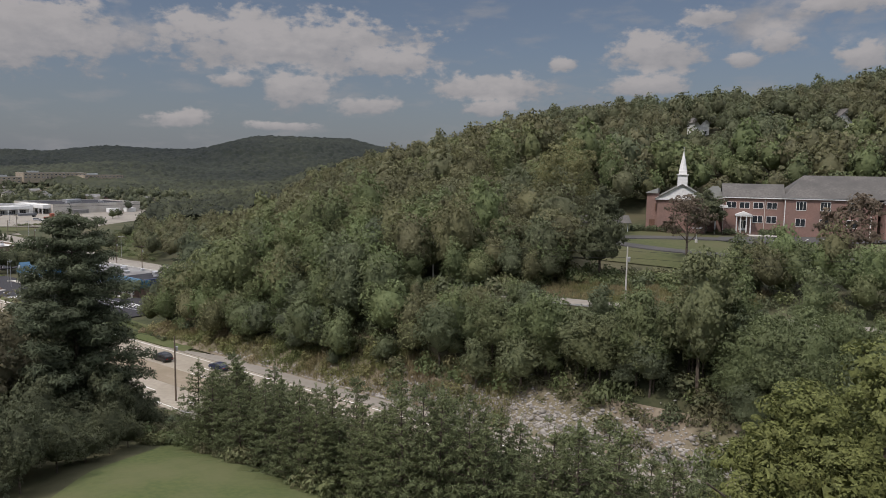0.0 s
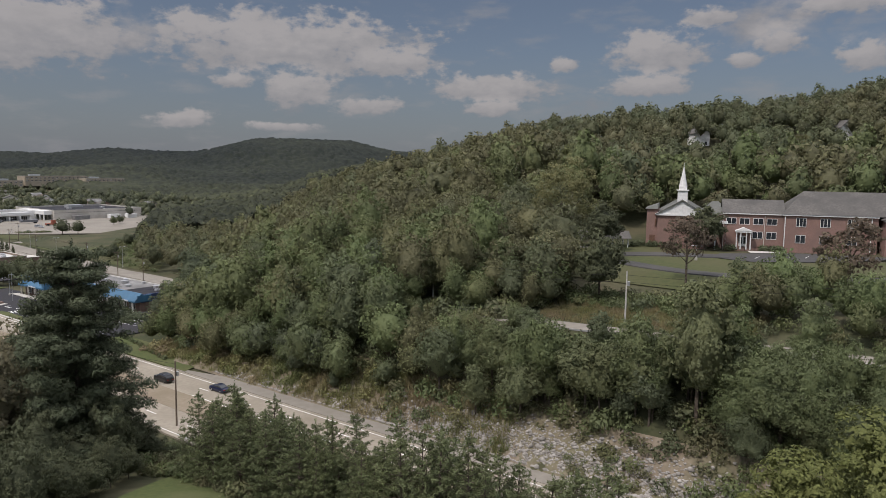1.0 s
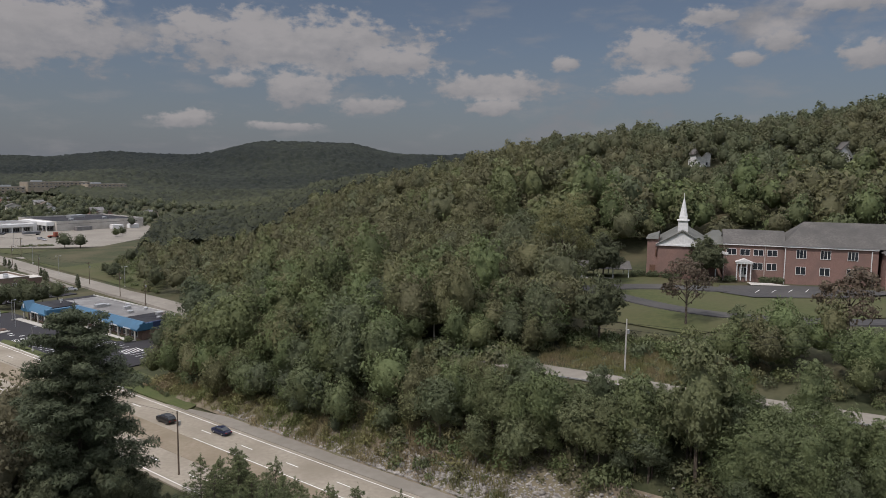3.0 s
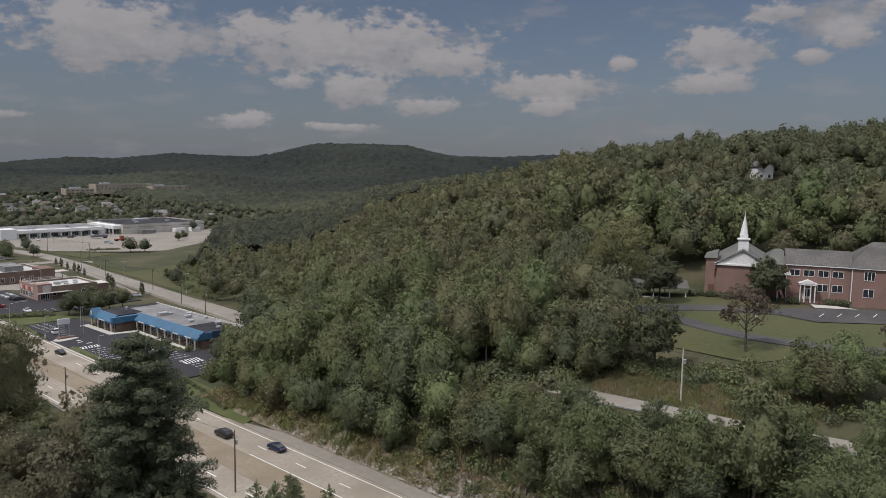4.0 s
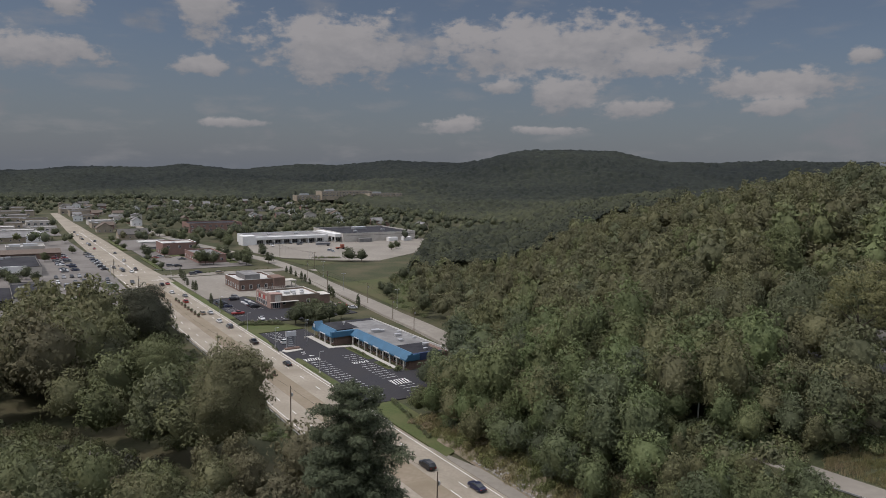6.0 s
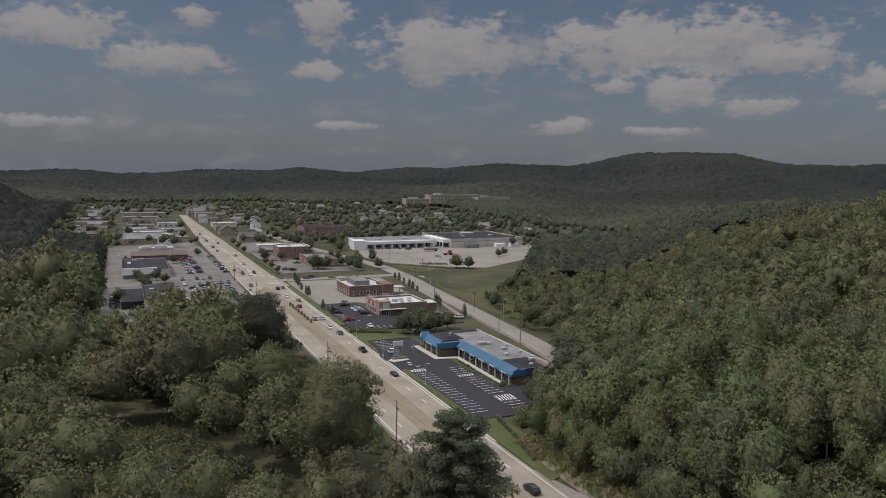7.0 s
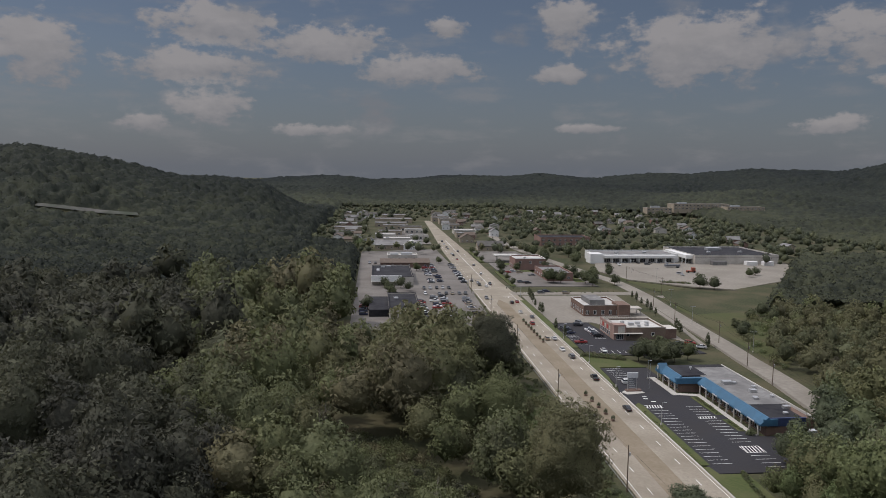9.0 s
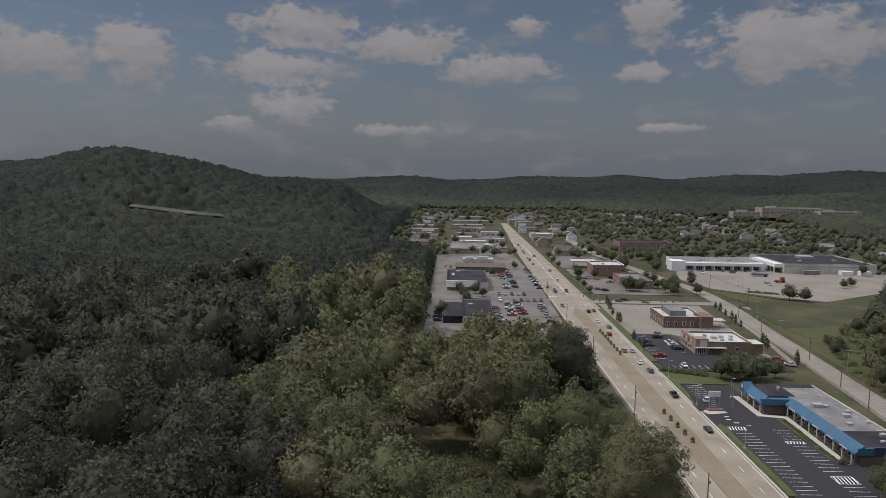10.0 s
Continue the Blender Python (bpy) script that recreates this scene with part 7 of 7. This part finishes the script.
def build_car(kind, colour, m):
    names = {"sedan": "sedan", "suv": "sport utility car", "pickup": "pickup truck"}
    root = thing("car", f"{colour} {names[kind]} on the asphalt", "car", m, "cars in the town")
    mat = PAINTS[colour]
    if kind == "sedan":
        part("body", loft([(-2.3, 0.72, 0.32, 0.68, 0.66), (-2.15, 0.86, 0.25, 0.86, 0.76), (-1.2, 0.9, 0.22, 0.95, 0.8), (1.0, 0.9, 0.22, 0.95, 0.8), (2.0, 0.88, 0.25, 0.90, 0.76), (2.3, 0.76, 0.34, 0.78, 0.68)]), mat, root)
        part("glasshouse", loft([(-1.25, 0.78, 0.93, 0.96, 0.74), (-0.5, 0.76, 0.93, 1.36, 0.60), (0.75, 0.76, 0.93, 1.37, 0.60), (1.65, 0.74, 0.93, 0.98, 0.68)]), M_GLASS, root)
        part("roof", loft([(-0.45, 0.62, 1.34, 1.40, 0.56), (0.15, 0.64, 1.36, 1.45, 0.56), (0.75, 0.62, 1.34, 1.40, 0.56)]), mat, root)
    elif kind == "suv":
        part("body", loft([(-2.35, 0.78, 0.36, 0.80, 0.7), (-2.15, 0.93, 0.30, 1.02, 0.82), (-1.0, 0.95, 0.28, 1.10, 0.86), (2.1, 0.95, 0.28, 1.12, 0.86), (2.35, 0.86, 0.4, 1.05, 0.76)]), mat, root)
        part("glasshouse", loft([(-1.15, 0.84, 1.08, 1.12, 0.78), (-0.45, 0.82, 1.08, 1.64, 0.66), (1.9, 0.82, 1.08, 1.64, 0.66), (2.25, 0.8, 1.08, 1.14, 0.72)]), M_GLASS, root)
        part("roof", loft([(-0.42, 0.68, 1.62, 1.68, 0.6), (0.6, 0.70, 1.64, 1.76, 0.62), (1.92, 0.68, 1.62, 1.68, 0.6)]), mat, root)
    else:
        part("body", loft([(-2.75, 0.82, 0.42, 0.9, 0.74), (-2.55, 0.95, 0.38, 1.08, 0.84), (-1.2, 0.97, 0.36, 1.14, 0.88), (0.6, 0.97, 0.36, 1.14, 0.88), (0.62, 0.97, 0.36, 1.0, 0.9), (2.75, 0.95, 0.40, 1.0, 0.9)]), mat, root)
        part("glasshouse", loft([(-1.3, 0.86, 1.10, 1.16, 0.8), (-0.7, 0.84, 1.10, 1.72, 0.68), (0.4, 0.84, 1.10, 1.72, 0.68), (0.58, 0.84, 1.10, 1.16, 0.78)]), M_GLASS, root)
        part("roof", loft([(-0.68, 0.70, 1.70, 1.76, 0.62), (0.38, 0.70, 1.70, 1.78, 0.62)]), mat, root)
    axle = 1.35 if kind != "pickup" else 1.75
    rad = 0.33 if kind == "sedan" else 0.38
    for x in (-0.82, 0.82):
        for y in (-axle, axle):
            bm = bmesh.new()
            bmesh.ops.create_cone(bm, cap_ends=True, segments=14, radius1=rad, radius2=rad, depth=0.22, matrix=pose(x, y, rad, 0, 90, 0))
            wh = part("wheel", bm, M_BLACK, root)
            bm = bmesh.new()
            bmesh.ops.create_cone(bm, cap_ends=True, segments=10, radius1=rad * 0.6, radius2=rad * 0.55, depth=0.24, matrix=pose(x, y, rad, 0, 90, 0))
            part("rim", bm, M_METAL, wh)
    L = 2.3 if kind == "sedan" else 2.36 if kind == "suv" else 2.74
    for x in (-0.6, 0.6):
        part("headlight", boxes((x - 0.16, -L - 0.02, 0.58, x + 0.16, -L + 0.16, 0.72)), M_LAMP_CLEAR, root)
        part("taillight", boxes((x - 0.16, L - 0.14, 0.62, x + 0.16, L + 0.03, 0.78)), M_LAMP_RED, root)
    return root


CARS = {}


def car(kind, colour, u, v, turn=0.0, z=0.03):
    m = place(u, v, z, turn)
    if (kind, colour) not in CARS:
        CARS[kind, colour] = build_car(kind, colour, m)
        return CARS[kind, colour]
    return copy_thing(CARS[kind, colour], m)


# the headlights face -y, so a car with turn 0 drives towards smaller u
DRIVING = (("sedan", "dark blue", -62, 9.0, 180), ("suv", "black", -48, 5.8, 180), ("sedan", "black", 44.5, 8.6, 180), ("pickup", "black", 78, 8.4, 180), ("suv", "grey", 108, 8.2, 180), ("sedan", "white", 120, 7.4, 180),
           ("suv", "tan", 139, 5.4, 180), ("sedan", "silver", 139, 8.8, 180), ("suv", "red", 170, 5.6, 180), ("sedan", "grey", 186, 9.0, 180), ("sedan", "white", 199, 5.6, 180), ("suv", "black", 225, 6, 180), ("sedan", "red", 228, 9.5, 180),
           ("sedan", "white", 283, 0.5, 0), ("suv", "black", 289, -3.2, 0), ("sedan", "silver", 297, -3.0, 0), ("pickup", "grey", 291, 4, 180), ("sedan", "black", 305, -6, 0), ("suv", "white", 336, 4.5, 180), ("sedan", "grey", 384, 6, 180),
           ("sedan", "red", 420, -3, 0), ("suv", "black", 448, -3, 0), ("sedan", "silver", 460, -3.2, 0), ("suv", "grey", 476, 4, 180), ("sedan", "black", 500, -2.6, 0), ("suv", "tan", 512, -2.6, 0), ("sedan", "white", 540, -2.2, 0), ("suv", "black", 566, -2, 0),
           ("sedan", "black", 40, -4.4, 0), ("suv", "grey", 240, -6, 0))
for k, c, u, v, tn in DRIVING:
    car(k, c, u, v, tn)
crng = random.Random(3)
KINDS, HUES = ("sedan", "suv", "sedan", "suv", "pickup"), ("white", "silver", "grey", "black", "red", "grey", "silver", "black", "tan", "black", "grey", "dark blue")


def park(u, v, turn, chance=1.0):
    if crng.random() < chance:
        car(crng.choice(KINDS), crng.choice(HUES), u + crng.uniform(-0.2, 0.2), v + crng.uniform(-0.3, 0.3), turn + crng.uniform(-2, 2))


car("suv", "white", 72, 18.8, 90)
for u in range(180, 250, 4):
    park(u, -36.5, 90, 0.62)
    park(u, -30.8, 90, 0.62)
    park(u, -18.2, 90, 0.45)
for u in range(186, 232, 4):
    park(u, -44.4, 90, 0.5)
for u in range(300, 392, 4):
    park(u, -33.0, 90, 0.55)
    park(u, -27.2, 90, 0.55)
    park(u, -11.8, 90, 0.6)
for v in range(-40, -14, 4):
    park(256, v, 0, 0.8)
    park(276, v, 0, 0.5)
for v in range(-74, -30, 4):
    park(398, v, 0, 0.45)
for u in range(196, 226, 4):
    park(u, -76, 90, 0.4)
for u in (160.5, 157.9, 155.3, 150.0, 147.5, 136.5, 132.0):
    park(u, 18.8, 90, 0.6)
for i, c in enumerate(("white", "silver", "white", "grey", "black", "black")):
    car("suv" if i > 3 else "sedan", c, 157 - i * 2.7, 30.0, 90)
car("sedan", "white", 117, 24.2, 0)
car("suv", "black", 166, 27, 90)
car("suv", "grey", 171, 29, 20)
car("suv", "black", 126, 60.5, 90)
car("sedan", "silver", 121, 68, 60)
car("suv", "red", 128, 66, 70)
for u, v in ((330, 150), (337, 151), (385, 122), (395, 124), (399, 132), (398, 142), (388, 146), (398, 152), (400, 160), (396, 165)):
    car(crng.choice(KINDS), crng.choice(HUES), u, v, crng.choice((0, 0, 90)), 0.06)
for u, v in ((352, 22), (346, 26), (350, 30), (344, 34), (330, 40), (262, 34), (256, 45), (258, 30), (296, 30), (300, 26)):
    car(crng.choice(KINDS), crng.choice(HUES), u, v, crng.choice((60, 90, 90)), 0.06)


# ---- street planting and clutter ----
def planting():
    rng = np.random.default_rng(51)
    base = None
    for i in range(13):
        u = 59.2 - i * 6.1 if i < 5 else 176 - (i - 5) * 6.0
        v = -0.4 + i * 0.3 if i < 5 else 2.6
        m = place(u, v, 0.03)
        if base is None:
            base = thing("planter", "low brick planter box with a dark green shrub", "planter", m, "planters on the median")
            part("box", boxes((-0.5, -0.5, 0, 0.5, 0.5, 0.5), bevel=0.05), M_BROWN_BRICK, base)
            cr = raw("shrub", *lumps(rng, np.array([(0, 0, 1.0)]), np.array([(0.6, 0.6, 0.8)]), 160, 0.16), M_DARK_LEAF)
            cr.parent = base
        else:
            copy_thing(base, m)
    slim = [lumps(rng, np.array([(0, 0, 2.6), (0, 0, 4.4)]), np.array([(0.95, 0.95, 2.3), (0.6, 0.6, 1.5)]), 520, 0.22) for _ in range(2)]
    spots = [(239, 80.0), (229, 79.0), (219, 78.2), (207, 77), (199, 75.9), (190, 75), (146, 69.6), (150, 70.4), (154, 70.8), (123, 71.6), (119, 70), (247, 20.5), (238, 19.6), (229, 18.6), (215, 17), (200, 16.2), (194, 16.1), (158, 14.2), (142, 14.2)]
    done = {}
    for i, (u, v) in enumerate(spots):
        s = rng.uniform(0.75, 1.15)
        m = place(u, v, -0.2) @ Matrix.Diagonal((s, s, s, 1))
        k = i % 2
        if k not in done:
            tb = bmesh.new()
            tapered(tb, (0, 0, -0.3), (0, 0, 4.5), 0.09, 0.03)
            done[k] = tree_thing("street_tree", "slim upright dark green street tree", "tree", slim[k], M_DARK_LEAF, tb, m, "street trees")
        else:
            copy_thing(done[k], Matrix()).matrix_basis = m
    round_ = [broadleaf(rng, 8.5, 4.0, 1500, 0.27, 0.03, 0, 16, 110, 0.5, 2, 0.7) for _ in range(3)]
    done = {}
    for u, v, s in ((101, 33, 1.0), (100, 38, 1.05), (104, 43, 1.15), (99, 47, 1.0), (103, 54, 0.9), (108, 38, 0.95), (97, 42, 1.0), (298, 44, 1.2), (296, 52, 1.1), (352, 22, 0.9), (370, 24, 0.9), (320, 80, 1.0), (300, 76, 1.0), (312, 72, 0.8), (289, 86, 0.9), (330, 96, 0.7), (340, 99, 0.7), (352, 103, 0.8),
                    (268, 144, 1.05), (273, 137, 1.2), (322, 196, 0.8), (330, 205, 0.8), (262, -62, 0.9), (250, -60, 0.8), (268, -50, 0.7), (284, -64, 0.8), (280, -54, 0.9), (355, -40, 0.8), (398, -20, 0.7), (212, -74, 0.9), (185, 130, 0.9), (178, 120, 0.7), (140, 95.8, 0.75), (147, 100, 0.8), (157, 101, 0.65), (152, 104, 0.6), (84, -26, 1.4), (92, -30, 1.3), (100, -24, 1.1), (505, 60, 1.1), (520, 40, 1.0), (470, 40, 1.0), (455, 100, 1.1), (470, 130, 1.1), (480, 170, 1.2), (475, 210, 1.2), (285, 70, 0.9), (294, 68, 1.1), (310, 67, 0.8), (326, 68, 1.0), (342, 67, 0.9), (402, 66, 1.0), (415, 68, 1.1), (430, 72, 1.1), (445, 66, 1.2), (462, 64, 1.1), (395, 90, 1.0), (410, 94, 1.1), (425, 98, 1.0), (440, 96, 1.2), (354, 34, 0.8), (355, 55, 0.9), (391, 40, 0.9), (393, 52, 1.0), (290, 18.8, 0.6), (312, 18.8, 0.6), (334, 18.8, 0.6), (300, 48, 1.1), (410, 16, 0.6), (440, 16, 0.7), (470, 16, 0.7), (540, -20, 0.9), (552, -30, 1.0), (585, -66, 1.0), (628, -58, 1.0), (668, -50, 1.0)):
        k = int(rng.integers(3))
        m = place(u, v, -0.4, float(rng.uniform(0, 360))) @ Matrix.Diagonal((s, s, s, 1))
        if k not in done:
            done[k] = tree_thing("tree", "round green tree among the shops and lots", "tree", round_[k], M_TOWN_LEAF, trunk_mesh(rng, 8, 4, 0.2), m, "town trees")
        else:
            copy_thing(done[k], Matrix()).matrix_basis = m
    bush = [lumps(rng, np.array([(0, 0, 0.5), (0.5, 0.2, 0.4), (-0.4, 0.3, 0.45)]), np.array([(0.8, 0.8, 0.7), (0.6, 0.6, 0.5), (0.6, 0.6, 0.6)]), 110, 0.17) for _ in range(3)]
    rows = []
    for a, b, n, w, s0 in (((111, 13.5), (104, 29), 90, 2.6, 1.0), ((-4, 21), (-34, 15), 60, 0.8, 0.6), ((25, 35.5), (33, 35.4), 12, 0.5, 0.6), ((39, 35.6), (55, 35.4), 22, 0.6, 0.6), ((299, 122), (292, 140), 26, 2, 1.0), ((260, 16), (262, 80), 20, 3, 0.7), ((21, 36), (22, 38), 5, 0.4, 1.1), ((3, 12.9), (44, 13.2), 24, 0.4, 0.35)):
        for i in range(n):
            t = i / n
            u, v = a[0] + (b[0] - a[0]) * t + rng.normal(0, w * 0.4), a[1] + (b[1] - a[1]) * t + rng.normal(0, w * 0.4)
            p = place(u, v).translation
            s = s0 * rng.uniform(0.7, 1.3)
            rows.append((p.x, p.y, 0, s, s * rng.uniform(0.8, 1.3), rng.uniform(0, 6.28), rng.integers(3), rng.uniform(0, 1)))
    for x, y, n in ((53, 198.5, 8), (57, 197.4, 7), (60.5, 195.8, 8), (75, 191, 8), (83, 188.5, 9), (86.5, 187.5, 8), (62.5, 195.4, 6)):
        for i in range(n):
            s = rng.uniform(0.8, 1.3)
            rows.append((x + rng.normal(0, 0.9), y + rng.normal(0, 0.4), gz(x, y) + 0.2, s, s * 1.2, rng.uniform(0, 6.28), rng.integers(3), 0.1))
    massed("hedge", "trimmed low green shrubs and hedges along walls and verges", "hedge", np.array(rows), bush, M_LEAF_STUFF)


planting()
tr = thing("tractor", "rusty red parked machine on the pale lot", "machine", place(345, 163, 0.05))
part("chassis", boxes((-3.5, -1.2, 0.6, 3.5, 1.2, 1.6), bevel=0.1), M_TRACTOR, tr)
part("cab", boxes((0.4, -1.2, 1.6, 3.0, 1.2, 3.8), bevel=0.15), M_TRACTOR, tr)
for x in (-2.4, 2.2):
    for y in (-1.3, 1.3):
        bm_ = bmesh.new()
        bmesh.ops.create_cone(bm_, cap_ends=True, segments=12, radius1=0.7, radius2=0.7, depth=0.5, matrix=pose(x, y, 0.7, 90, 0, 0))
        part("wheel", bm_, M_BLACK, tr)
tl = thing("trailer", "long grey trailer parked on the pale lot", "trailer", place(372, 160, 0.05))
part("box", boxes((-6, -1.3, 1.0, 6, 1.3, 2.6), bevel=0.05), M_SIGN_GREY, tl)
part("wheel", boxes((3.5, -1.2, 0, 5.2, 1.2, 1.0), bevel=0.2), M_BLACK, tl)


# ---- rock slope ----
def rocks():
    rng = np.random.default_rng(61)
    shapes = []
    for _ in range(6):
        bm = bmesh.new()
        bmesh.ops.create_icosphere(bm, subdivisions=1, radius=0.5)
        for q in bm.verts:
            q.co *= rng.uniform(0.7, 1.2)
            q.co.z *= 0.75
        v = np.array([q.co[:] for q in bm.verts])
        bm.verts.index_update()
        f = np.array([[q.index for q in g.verts] for g in bm.faces])
        bm.free()
        shapes.append((v, f))
    n = 11000
    u = np.where(rng.uniform(0, 1, n) < 0.9, rng.uniform(-178, -94, n), rng.uniform(-94, -50, n))
    v = 16.0 + np.abs(rng.normal(0, 1, n)) * np.interp(u, (-178, -150, -120, -104, -92, -50), (2.0, 2.3, 2.6, 2.2, 1.4, 0.9))
    ok = v < 27
    u, v = u[ok], v[ok]
    x, y = OX + u * UX + v * VX, OY + u * UY + v * VY
    z = ground_z(x, y) + 0.4
    s = rng.gamma(2.5, 0.1, len(u)) + 0.16
    slope = thing("rock_slope", "loose grey limestone rocks on the road cutting", "rocks", Matrix())
    near = np.argsort(np.hypot(x + 4, y))[:300]
    datas = []
    for v_, f_ in shapes:
        ob = raw("rock", v_, f_, M_ROCK)
        ob.parent = slope
        datas.append(ob)
    for c, i in enumerate(near):
        k = c % 6
        ob = datas[k] if c < 6 else new("rock", datas[k].data)
        ob.parent = slope
        ob.matrix_basis = Matrix.LocRotScale((x[i], y[i], z[i] + 0.1 * s[i]), Euler(rng.uniform(0, 6.28, 3)), (s[i], s[i] * 1.2, s[i] * 0.9))
    rest = np.ones(len(u), bool)
    rest[near] = False
    rows = np.stack([x, y, z + 0.1 * s, s, s * rng.uniform(0.6, 1.1, len(u)), rng.uniform(0, 6.28, len(u)), rng.integers(0, 6, len(u)), rng.uniform(0, 1, len(u))], 1)[rest]
    massed("rubble", "heaped grey limestone rubble on the road cutting", "rubble", rows, shapes, M_ROCK_STUFF)


M_ROCK_STUFF = surface("grey_limestone_rock_heaped", ((0.18, 0.168, 0.149), (0.34, 0.322, 0.294)), 0.9, 0.95)
rocks()
